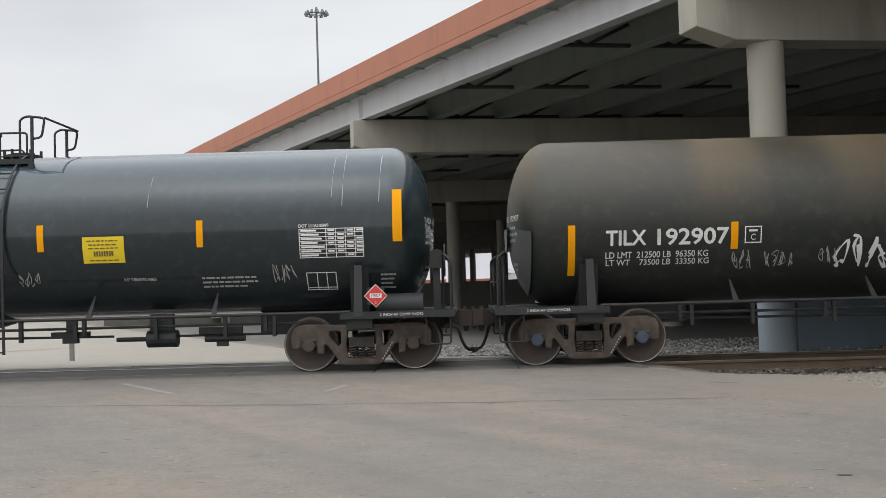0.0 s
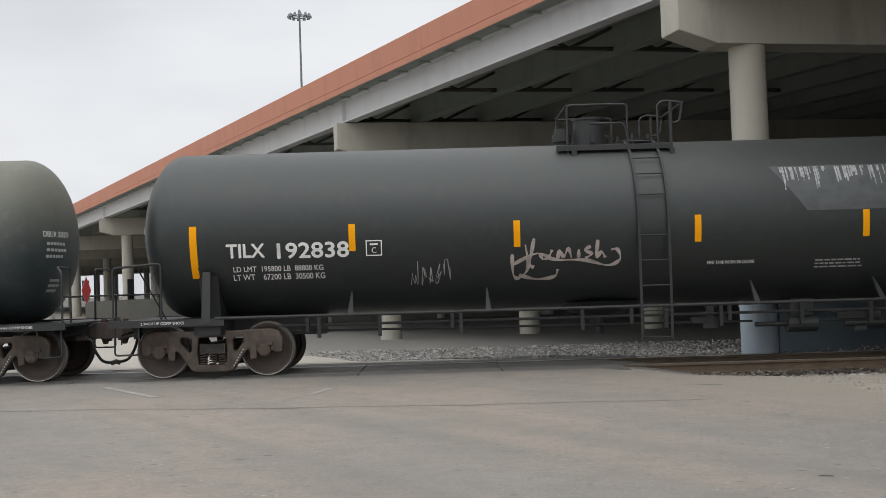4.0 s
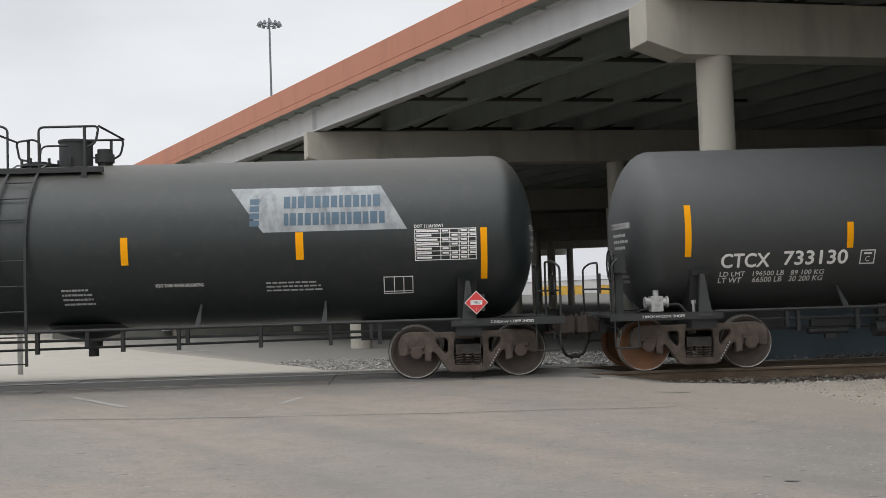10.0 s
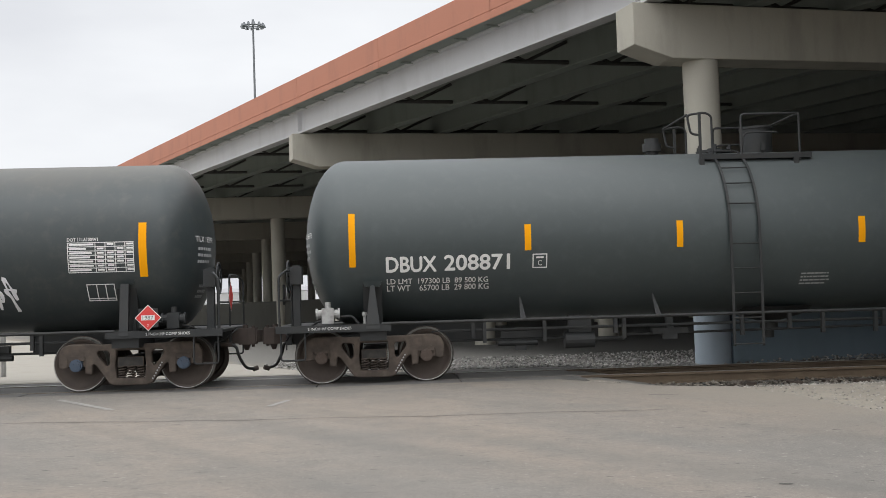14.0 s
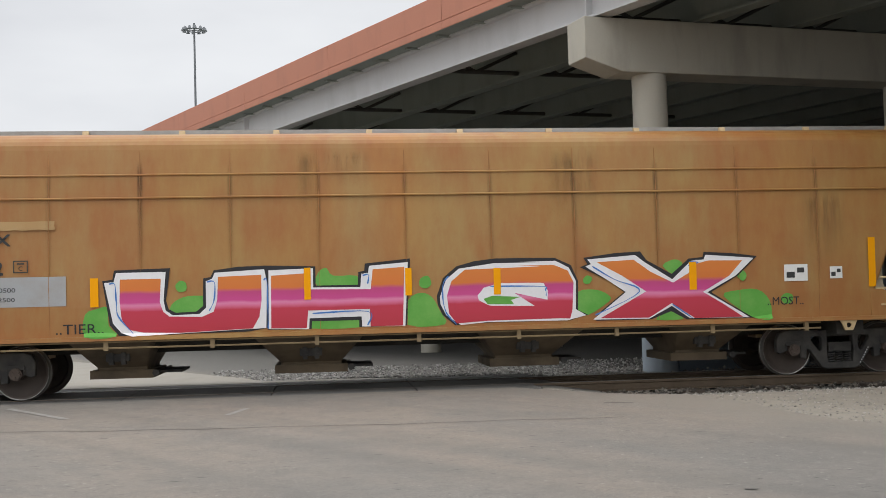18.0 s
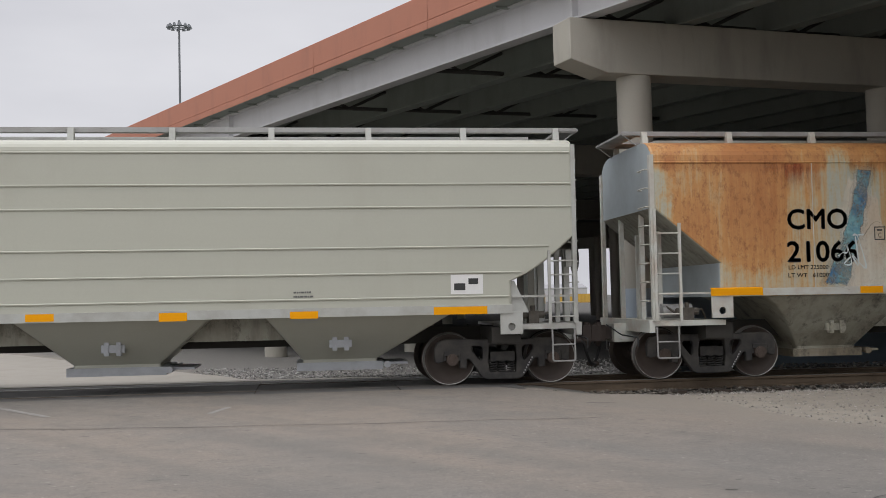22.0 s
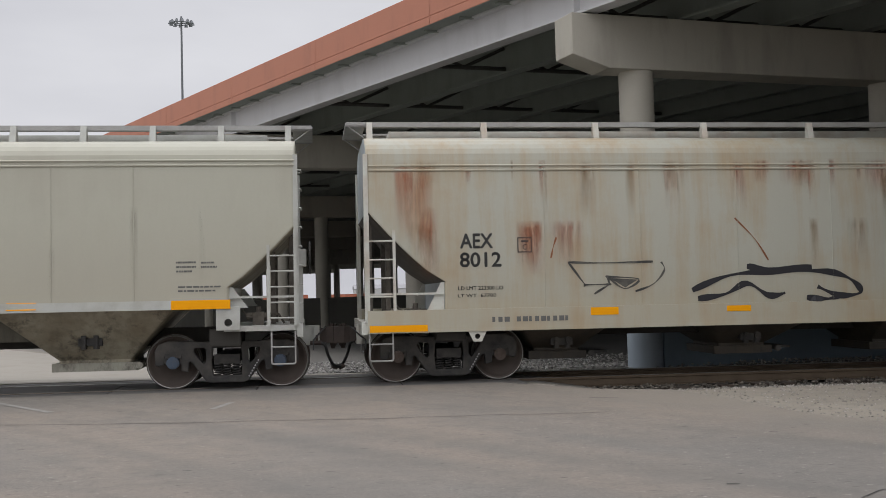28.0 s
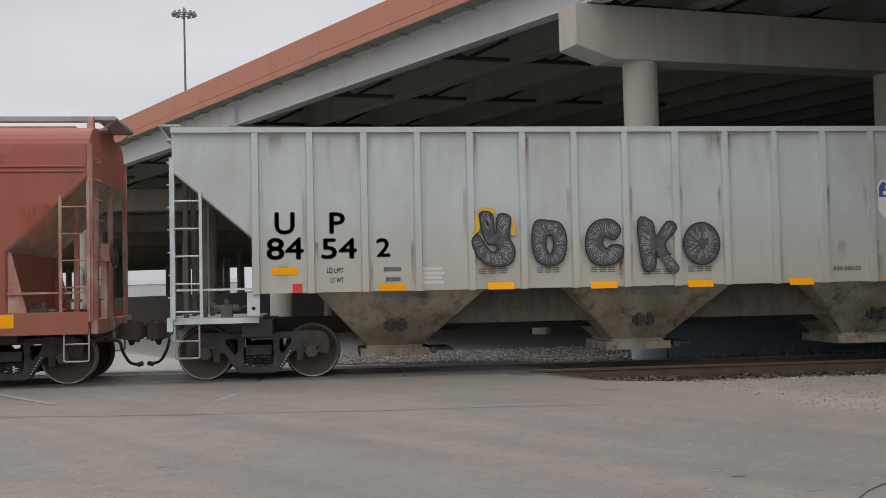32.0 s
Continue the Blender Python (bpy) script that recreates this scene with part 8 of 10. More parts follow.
# ---- the eight tank cars
T_SPEC = [
    # key, middle, half truck spacing, ladder, bonnet, vent, brake end, label, cap
    ("A", 9.129, 6.85, 0.66, 0.0, -0.6, 1, "black tank car filmed with brown dust, with white lettering", "cap_blue", ()),
    ("B", -8.471, 6.869, 0.69, -0.02, -0.55, 1, "glossy black tank car with a yellow notice", "cap_rust", ()),
    ("C", -26.162, 6.848, 0.65, -0.15, -0.65, 1, "charcoal tank car with a scrubbed grey banner and sprayed tag", "cap_rust", ()),
    ("D", -43.888, 6.933, -0.55, 0.45, -1.50, -1, "olive-dusted tank car with black overpaint patches", "cap_rust", ()),
    ("E", -61.712, 6.880, -0.53, 0.55, 0.95, -1, "dark grey tank car with teal spray lettering and orange-rusted wheels", "cap_rust", ((1, 0), (1, 1), (-1, 0))),
    ("F", -79.444, 6.863, -0.69, -0.05, 0.46, -1, "dusty black tank car with a peeling silver banner", "cap_rust", ()),
    ("G", -97.244, 6.967, -0.62, 0.18, -1.78, -1, "slate grey tank car with a yellow notice", "cap_rust", ()),
    ("H", -115.197, 6.897, 0.71, -0.50, -1.0, 1, "blue-black tank car covered in white and red spray tags", "cap_blue", ()),
]
MARKS_OF = {"A": MARKS_A, "B": MARKS_B, "C": MARKS_C, "D": MARKS_D, "E": MARKS_E, "F": MARKS_F, "G": MARKS_G, "H": MARKS_H}
MK = {}
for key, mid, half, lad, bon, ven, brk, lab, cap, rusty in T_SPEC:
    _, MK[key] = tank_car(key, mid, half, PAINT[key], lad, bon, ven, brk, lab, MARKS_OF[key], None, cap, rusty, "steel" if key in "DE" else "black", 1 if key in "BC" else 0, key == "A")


def banner(mk, x, z, w, h, mat, lines):
    me = MB().add([(x + 0.40, 0, z), (x + w + 0.18, 0, z), (x + w - 0.25, 0, z + h), (x - 0.15, 0, z + h)], [(0, 1, 2, 3)]).mesh("banner")
    mk.lay("banner", me, mat, 0.005, "peeling slanted banner")
    if lines:
        r = random.Random(3)
        rs = []
        for q in (0.14, 0.52):
            u = x + 0.75
            while u < x + w - 0.25:
                b = r.uniform(0.06, 0.13)
                rs.append((u, z + h * q, b, h * 0.27))
                u += b + 0.03
        rs += [(x + 0.18, z + h * (0.62 - 0.16 * i), 0.16, h * 0.13) for i in range(4)]
        for bar_ in rs:
            mk.rect("banner_print", *bar_, M["banner_blue"], 0.009)


banner(MK["C"], 2.85, 2.54, 2.70, 0.78, M["banner_dull"], False)
peel = random.Random(77)
for k in range(90):
    x = 2.85 + 2.5 * peel.random()
    h = peel.uniform(0.03, 0.26) * (1 if k % 4 else 1.6)
    MK["C"].rect("peeling_film", x, 3.30 - h, peel.uniform(0.008, 0.035), h, M["peel"], 0.007, "torn pale film left at the banner's edge")
banner(MK["F"], 3.06, 2.56, 2.63, 0.77, M["banner"], True)

HAND = {
    "S": [[(0.9, 0.85), (0.5, 1.0), (0.12, 0.8), (0.4, 0.52), (0.85, 0.35), (0.7, 0.05), (0.3, 0.0), (0.05, 0.15)]],
    "s": [[(0.85, 0.6), (0.45, 0.68), (0.2, 0.5), (0.6, 0.32), (0.75, 0.12), (0.4, 0.0), (0.1, 0.08)]],
    "a": [[(0.8, 0.55), (0.4, 0.65), (0.1, 0.3), (0.35, 0.0), (0.75, 0.2), (0.82, 0.6)], [(0.82, 0.6), (0.82, 0.15), (1.0, 0.02)]],
    "c": [[(0.88, 0.55), (0.45, 0.66), (0.1, 0.3), (0.4, 0.0), (0.9, 0.12)]],
    "r": [[(0.15, 0.6), (0.2, 0.0)], [(0.2, 0.35), (0.45, 0.62), (0.85, 0.58)]],
    "e": [[(0.12, 0.32), (0.8, 0.4), (0.6, 0.66), (0.25, 0.55), (0.12, 0.25), (0.4, 0.0), (0.92, 0.1)]],
    "d": [[(0.8, 0.5), (0.4, 0.6), (0.1, 0.3), (0.35, 0.0), (0.75, 0.2)], [(0.88, 1.0), (0.78, 0.5), (0.85, 0.0)]],
    "L": [[(0.25, 1.0), (0.2, 0.5), (0.2, 0.02), (0.9, 0.06)]],
    "l": [[(0.55, 1.0), (0.35, 0.4), (0.6, 0.0)]],
    "n": [[(0.15, 0.6), (0.2, 0.0)], [(0.2, 0.35), (0.5, 0.64), (0.78, 0.4), (0.82, 0.0)]],
    "h": [[(0.2, 1.0), (0.15, 0.0)], [(0.18, 0.4), (0.5, 0.64), (0.8, 0.4), (0.8, 0.0)]],
    "H": [[(0.15, 1.0), (0.2, 0.5), (0.15, 0.0)], [(0.85, 0.95), (0.8, 0.5), (0.85, 0.0)], [(0.15, 0.5), (0.85, 0.5)]],
    "O": [[(0.5, 1.0), (0.12, 0.6), (0.4, 0.02), (0.9, 0.4), (0.5, 1.0)]],
    "E": [[(0.9, 0.95), (0.3, 0.95), (0.2, 0.5), (0.25, 0.05), (0.9, 0.02)], [(0.2, 0.5), (0.75, 0.52)]],
    "C": [[(0.9, 0.8), (0.5, 1.0), (0.1, 0.55), (0.35, 0.02), (0.95, 0.15)]],
    "o": [[(0.5, 0.64), (0.1, 0.35), (0.45, 0.0), (0.9, 0.3), (0.5, 0.64)]],
}


def hand(marks, word, x, z, w, h, width, mat, lean=0.0, label="sprayed word", mist=""):
    """A word written by hand with a spray can, one ribbon a letter."""
    step = w / len(word)
    for i, ch in enumerate(word):
        if ch in HAND:
            r = random.Random(i * 7 + len(word))
            dz = r.uniform(-0.05, 0.05) * h
            lines = [[(x + step * (i + 0.05 + 0.88 * a) + lean * b * h, z + dz + b * h) for a, b in run] for run in HAND[ch]]
            if mist:
                strokes("overspray", marks, lines, width * 2.3, M[mist], 0.0075, "soft overspray round a letter")
            strokes("sprayed_letter", marks, lines, width, mat, 0.010, label)


# sprayed tags on the tank cars
scribble("sprayed_tag", MK["A"], -2.75, 1.50, 0.95, 0.62, M["spray_white"], 4, 0.045, 4, "white sprayed tag")
scribble("sprayed_tag", MK["A"], -4.45, 1.55, 0.35, 0.35, M["dim_white"], 9, 0.014, 3, "faint white scrawl")
scribble("sprayed_tag", MK["A"], -3.95, 1.58, 0.55, 0.28, M["dim_white"], 10, 0.014, 4, "faint white scrawl")
scribble("sprayed_tag", MK["A"], -3.0, 1.62, 0.35, 0.30, M["dim_white"], 12, 0.014, 3, "faint white scrawl")
for x, z, h in ((3.35, 2.85, 0.55), (6.45, 2.95, 0.75), (6.63, 2.80, 0.95), (7.25, 2.85, 0.85), (0.2, 3.1, 0.4)):
    strokes("scratch", MK["B"], [[(x, z), (x + 0.015, z + h * 0.5), (x + 0.04, z + h)]], 0.010, M["dim_white"], 0.005, "thin pale scratch in the gloss paint")
scribble("chalk_scrawl", MK["B"], 1.10, 1.58, 0.36, 0.26, M["dim_white"], 21, 0.012, 4, "chalk scrawl")
scribble("chalk_scrawl", MK["B"], 5.42, 1.52, 0.40, 0.34, M["dim_white"], 22, 0.012, 4, "chalk scrawl")
strokes("sprayed_tag", MK["C"], [[(-1.72, 1.95), (-1.70, 1.62), (-1.6, 1.55), (-1.45, 1.72), (-1.5, 2.1)], [(-1.35, 2.2), (-1.42, 1.8), (-1.35, 1.72)], [(-1.7, 1.78), (-1.3, 1.95), (-1.0, 1.84), (-0.5, 1.82), (-0.1, 1.72), (0.1, 1.82), (0.05, 1.98), (-0.05, 1.98)],
                                 [(-1.25, 1.95), (-1.2, 1.85), (-1.1, 1.9), (-1.05, 2.0)], [(-0.95, 1.85), (-0.93, 2.0), (-0.85, 1.88), (-0.78, 2.02), (-0.72, 1.86)], [(-0.6, 1.86), (-0.6, 2.0)], [(-0.4, 2.05), (-0.5, 1.98), (-0.38, 1.92), (-0.48, 1.85)], [(-0.28, 2.15), (-0.3, 1.85), (-0.22, 1.95), (-0.15, 1.85)],
                                 [(-1.6, 1.60), (-1.3, 1.52), (-1.0, 1.56), (-0.95, 1.68)]], 0.055, M["spray_blush"], 0.010, "pale sprayed tag")
scribble("chalk_scrawl", MK["C"], -3.45, 1.45, 0.7, 0.45, M["dim_white"], 23, 0.012, 5, "chalk scrawl")
mkE = MK["E"]
hand(mkE, "CHOSe", 0.76, 1.56, 1.30, 0.40, 0.085, M["spray_teal"], 0.1, "teal sprayed letter", "mist_teal")
hand(mkE, "o", 1.15, 1.46, 0.4, 0.12, 0.04, M["spray_teal"], 0.0, "teal sprayed curl")
hand(mkE, "CeSO", 5.88, 1.60, 0.78, 0.30, 0.040, M["spray_grey"], 0.15, "grey sprayed loop", "mist_white")
hand(mkE, "OHE", 5.92, 1.27, 0.66, 0.19, 0.026, M["spray_grey"], 0.1, "grey sprayed loop", "mist_white")
strokes("sprayed_tag", mkE, [[(5.78, 1.52), (6.2, 1.56), (6.45, 1.62), (6.3, 1.50), (6.05, 1.50)]], 0.028, M["spray_grey"], 0.010, "grey sprayed underline")
scribble("chalk_scrawl", mkE, 3.75, 1.55, 0.4, 0.32, M["dim_white"], 33, 0.012, 4, "chalk scrawl")
mkH = MK["H"]
mkH.rect("pale_patch", -0.62, 3.62, 1.85, 0.14, M["patch_grey"], 0.006, "pale worn patch below the platform")
mkH.rect("decal", -4.75, 1.62, 0.42, 0.26, M["pink"], 0.006, "pale blank decal")
hand(mkH, "Sacred", -2.66, 1.90, 1.40, 0.46, 0.080, M["spray_white"], 0.0, "white sprayed letter", "mist_white")
hand(mkH, "Lands", -2.58, 1.52, 1.42, 0.42, 0.068, M["spray_white"], 0.0, "white sprayed letter", "mist_white")
strokes("sprayed_arrow", mkH, [[(-3.2, 2.15), (-3.1, 1.95), (-2.85, 1.75)], [(-3.1, 1.72), (-2.98, 1.80), (-2.75, 1.72), (-2.85, 1.9)], [(-0.65, 2.2), (-0.75, 1.98), (-1.05, 1.82)], [(-0.95, 1.95), (-1.1, 1.78), (-0.78, 1.80)], [(-2.45, 1.42), (-2.0, 1.47), (-1.2, 1.44)]], 0.06, M["spray_white"], 0.010, "white sprayed arrows")
scribble("sprayed_tag", mkH, -0.96, 1.36, 1.2, 0.45, M["spray_red"], 41, 0.05, 6, "orange-red sprayed tag")
hand(mkH, "Sacred lands", 1.62, 1.52, 2.15, 0.30, 0.024, M["spray_white"], 0.25, "thin white sprayed letter")
scribble("sprayed_tag", mkH, 4.10, 1.36, 1.0, 0.66, M["spray_white"], 43, 0.055, 4, "white sprayed tag")
scribble("sprayed_tag", mkH, -4.22, 1.74, 0.65, 0.28, M["dim_white"], 44, 0.016, 5, "faint sprayed tag")

# ---- the hopper cars
HOP = {}
ZBAY = 0.46
HOP["I"] = hopper_car("I", -133.638, 7.593, dict(xe=8.93, xb=8.05, sill=1.02, cut_low=1.52, cut_high=3.70, top=4.10, roof=0.33, round_roof=True, bulge=0.05, walk=4.52, brackets=11, post_out=0.06,
    bays=[(-5.85, -4.45, -5.5, -4.65, 0.44), (-2.86, -0.94, -2.40, -1.35, 0.44), (0.94, 2.86, 1.35, 2.40, 0.44), (4.45, 5.85, 4.65, 5.5, 0.44)], beads=[(3.68, 8.9), (3.30, 8.75)], sill_z=0.98, sill_h=0.07, sill_x=8.6, sill_same=True, web_ends=True,
    seams=[-7.5, -6.05, -4.6, -3.15, -1.7, -0.25, 1.2, 2.65, 4.1, 5.55, 7.0], seam_mat=M["orange_frame"]),
    "rust-orange covered hopper car with bright sprayed block letters", MARKS_I, M["ink"], (PAINT["I"], M["low_orange"], None, M["tan_frame"]))
HOP["J"] = hopper_car("J", -152.076, 6.938, dict(xe=8.14, xb=6.95, sill=1.46, cut_low=2.05, cut_high=3.03, top=3.86, roof=0.38, round_roof=True, walk=4.47, brackets=10,
    bays=[(-6.15, -3.15, -5.15, -4.0, ZBAY), (-1.5, 1.5, -0.6, 0.6, ZBAY), (3.15, 6.15, 4.0, 5.15, ZBAY)], sill_z=1.47, sill_h=0.13, beads=[(3.82, 8.1)], seams=[-5.2, -3.4, -1.7, 0.0, 1.7, 3.4, 5.2], seam_mat=M["cream_frame"], slope=M["low_grey"], end_mat=M["end_blue"], bracket_mat=M["low_cream"], no_gusset=True, under=M["low_cream"], gate=M["low_brown"], bow=0.68),
    "cream covered hopper car stained with rust and faded blue letters", MARKS_J, M["ink"], (PAINT["J"], M["low_cream"], None, M["cream_frame"]))
HOP["K"] = hopper_car("K", -169.278, 6.460, dict(xe=7.66, xb=6.55, sill=1.26, cut_low=1.80, cut_high=2.56, top=4.04, roof=0.24, round_roof=True, soft=0.75, walk=4.53, brackets=9,
    bays=[(-5.4, -2.6, -4.6, -3.35, 0.44), (-1.62, 1.5, -0.85, 0.6, 0.44), (2.4, 5.5, 3.0, 4.3, 0.44)], sill_z=1.25, sill_h=0.15, beads=[(3.46, 7.6), (3.07, 7.6), (2.39, 7.2), (1.95, 6.7), (1.54, 6.5), (4.0, 7.6)], gate=M["gate_grey"], bracket_mat=M["gate_grey"], slope=M["low_grey"], under=M["low_grey"]),
    "clean grey-green covered hopper car with horizontal ribs", MARKS_K, M["ink"], (PAINT["K"], PAINT["K"], None, M["grey_frame"]))
RIB_L = [-6.88 + 0.762 * i for i in range(19)]
HOP["L"] = hopper_car("L", -186.632, 6.887, dict(xe=8.22, xb=6.98, sill=1.36, cut_low=2.12, cut_high=3.42, top=4.00, roof=0.20, walk=4.46, brackets=10, ribs=[x for x in RIB_L if abs(x) < 6.95], cap_rail=True, slope=M["low_brown"], under=M["low_olive"],
    bays=[(-5.95, -3.05, -4.85, -3.9, 0.44), (-1.42, 1.4, -0.62, 0.4, 0.44), (3.05, 5.95, 3.65, 5.0, 0.44)], truck="truck_dark"),
    "pale grey covered hopper car with vertical side posts", MARKS_L, M["ink"], (PAINT["L"], M["low_brown"], None, M["grey_frame"]))
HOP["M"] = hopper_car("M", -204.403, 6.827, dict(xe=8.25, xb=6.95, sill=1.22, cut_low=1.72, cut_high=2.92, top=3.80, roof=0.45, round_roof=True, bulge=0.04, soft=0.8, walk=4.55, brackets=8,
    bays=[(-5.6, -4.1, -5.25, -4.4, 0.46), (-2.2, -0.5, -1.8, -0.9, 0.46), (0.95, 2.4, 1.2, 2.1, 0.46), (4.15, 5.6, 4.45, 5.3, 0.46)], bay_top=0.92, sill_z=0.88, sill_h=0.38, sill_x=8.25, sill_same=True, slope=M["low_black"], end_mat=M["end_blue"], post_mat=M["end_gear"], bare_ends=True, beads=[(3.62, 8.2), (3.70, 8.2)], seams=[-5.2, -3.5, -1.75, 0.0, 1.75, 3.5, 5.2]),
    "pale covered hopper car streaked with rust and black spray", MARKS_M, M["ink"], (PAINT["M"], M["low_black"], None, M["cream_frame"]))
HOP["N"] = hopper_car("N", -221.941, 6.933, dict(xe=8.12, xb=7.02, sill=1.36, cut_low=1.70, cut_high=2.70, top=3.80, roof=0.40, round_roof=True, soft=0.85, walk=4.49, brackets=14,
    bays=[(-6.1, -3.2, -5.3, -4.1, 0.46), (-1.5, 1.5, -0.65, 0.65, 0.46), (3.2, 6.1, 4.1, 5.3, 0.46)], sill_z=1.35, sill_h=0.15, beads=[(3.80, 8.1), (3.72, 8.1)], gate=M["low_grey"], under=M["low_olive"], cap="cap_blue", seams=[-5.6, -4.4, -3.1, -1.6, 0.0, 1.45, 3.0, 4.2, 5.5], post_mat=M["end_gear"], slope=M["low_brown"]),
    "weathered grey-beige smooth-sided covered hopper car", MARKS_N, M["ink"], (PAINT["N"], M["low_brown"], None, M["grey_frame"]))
RIB_O = [-6.73 + 0.898 * i for i in range(16)]
HOP["O"] = hopper_car("O", -239.580, 6.737, dict(xe=8.08, xb=6.80, sill=1.45, cut_low=2.36, cut_high=3.46, top=4.17, roof=0.10, walk=4.42, bare_roof=True, ribs=[x for x in RIB_O if abs(x) < 6.8], cap_rail=True, under=M["low_olive"], slope=M["low_brown"], pad=0.10, rib_mat=PAINT["O"], no_gusset=True, post_mat=M["end_gear"],
    bays=[(-5.75, -2.9, -4.9, -3.9, 0.44), (-1.45, 1.45, -0.5, 0.5, 0.44), (2.9, 5.75, 3.9, 4.9, 0.44)], truck="truck_dark", front_truck="truck_pale"),
    "pale blue-grey covered hopper car with vertical posts and sprayed letters", MARKS_O, M["ink"], (PAINT["O"], M["low_brown"], None, M["blue_frame"]))
HOP["P"] = hopper_car("P", -257.236, 6.850, dict(xe=8.28, xb=6.98, sill=1.20, cut_low=2.2, cut_high=3.42, top=3.85, roof=0.44, round_roof=True, bulge=0.04, walk=4.50, brackets=10,
    bays=[(-5.6, -4.1, -5.25, -4.4, 0.46), (-2.2, -0.5, -1.8, -0.9, 0.46), (0.95, 2.4, 1.2, 2.1, 0.46), (4.15, 5.6, 4.45, 5.3, 0.46)], bay_top=0.92, sill_z=0.86, sill_h=0.36, sill_x=8.25, sill_same=True, beads=[(3.5, 8.2), (3.58, 8.2)], slope=M["slope_cream"]),
    "faded red covered hopper car with pale end framing", [("h", 6.1, 0.98, 1.0, 0.22)], M["white"], (M["brick_red"], M["low_orange"], None, M["red_frame"]))


def eased(pts, k=4):
    """A closed outline rounded through its points."""
    n, out = len(pts), []
    for i in range(n):
        p0, p1, p2, p3 = pts[i - 1], pts[i], pts[(i + 1) % n], pts[(i + 2) % n]
        for j in range(k):
            t = j / k
            out.append(tuple(0.5 * (2 * b + (c - a) * t + (2 * a - 5 * b + 4 * c - d) * t * t + (3 * b - a - 3 * c + d) * t ** 3) for a, b, c, d in zip(p0, p1, p2, p3)))
    return out


def scaled(pts, x, z, w, h):
    return [(x + w * a, z + h * b) for a, b in pts]


def grown(loop, d):
    """The outline moved outwards by d (counter-clockwise loops)."""
    n = len(loop)
    area = sum(loop[i][0] * loop[(i + 1) % n][1] - loop[(i + 1) % n][0] * loop[i][1] for i in range(n))
    s = 1 if area > 0 else -1
    out = []
    for i in range(n):
        p, a, b = Vector(loop[i]), Vector(loop[i - 1]), Vector(loop[(i + 1) % n])
        u, v = (p - a).normalized(), (b - p).normalized()
        n1, n2 = Vector((u.y, -u.x)) * s, Vector((v.y, -v.x)) * s
        m = n1 + n2
        k = max(m.length_squared, 0.7)
        out.append(tuple(p + m * (2 * d / k)))
    return out


for z in (0.96, 0.86):
    part("side_pipe", MB().tube([(-7.2, -1.55, z), (7.0, -1.55, z)], 0.017, 6), M["pipe_tan"], HOP["I"][0], "long rusty pipe below the side")
for k in range(9):
    part("pipe_clamp", MB().box(-6.9 + 1.7 * k, -6.83 + 1.7 * k, -1.575, -1.52, 0.82, 1.03), M["pipe_tan"], HOP["I"][0])
mk = HOP["I"][1]
mk.lay("repaint_patch", wobbly(-7.86, 2.06, 0.34, 0.66, random.Random(8), 6, 0.008), M["patch_pale"], 0.004, "pale repainted strip")
mk.lay("repaint_patch", wobbly(-6.95, 2.80, 1.0, 0.14, random.Random(9), 8, 0.008), M["patch_pale"], 0.004, "pale repainted strip")
mk.rect("repaint_patch", -7.53, 1.56, 1.75, 0.48, M["patch_grey"], 0.0055, "grey repainted panel")
for pts in ([(-5.49, 1.41), (-5.3, 1.5), (-5.14, 1.52), (-5.12, 1.23), (-4.99, 1.05), (-5.49, 1.05)],
            [(-4.14, 1.45), (-4.1, 1.56), (-3.93, 1.66), (-3.72, 1.68), (-3.58, 1.65), (-3.61, 1.48), (-3.72, 1.4), (-4.05, 1.4)],
            [(-4.05, 1.85), (-3.97, 1.93), (-3.88, 1.89), (-3.88, 1.77), (-4.0, 1.75)],
            [(-1.74, 1.8), (-1.72, 2.02), (-1.59, 2.09), (-1.48, 1.96), (-1.09, 1.95), (-1.07, 1.78)],
            [(-1.85, 1.09), (-1.83, 1.23), (-1.06, 1.22), (-1.04, 1.09)],
            [(-0.26, 1.11), (-0.23, 1.52), (-0.02, 1.64), (0.17, 1.56), (0.29, 1.34), (0.38, 1.1)],
            [(-0.04, 1.76), (-0.02, 1.88), (0.11, 1.92), (0.16, 1.78), (0.06, 1.71)],
            [(2.67, 1.59), (2.99, 1.62), (3.2, 1.53), (3.22, 1.42), (2.84, 1.19), (2.67, 1.28)],
            [(2.77, 1.8), (2.84, 1.87), (2.93, 1.82), (2.88, 1.73), (2.79, 1.73)],
            [(4.18, 2.01), (4.37, 2.11), (4.52, 2.06), (4.5, 1.94), (4.35, 1.86)],
            [(5.5, 1.81), (5.6, 1.9), (5.68, 1.81), (5.61, 1.71)],
            [(5.25, 1.46), (5.49, 1.55), (5.86, 1.56), (6.08, 1.37), (6.1, 1.05), (5.77, 1.08)],
            [(6.29, 1.39), (6.37, 1.48), (6.5, 1.45), (6.5, 1.34), (6.38, 1.29)],
            [(4.04, 1.08), (4.29, 1.22), (4.53, 1.08)]):
    mk.lay("sprayed_bubble", flat_shape([eased(pts, 3)], 0.0), M["spray_green"], 0.006, "green sprayed bubble", 0.1)


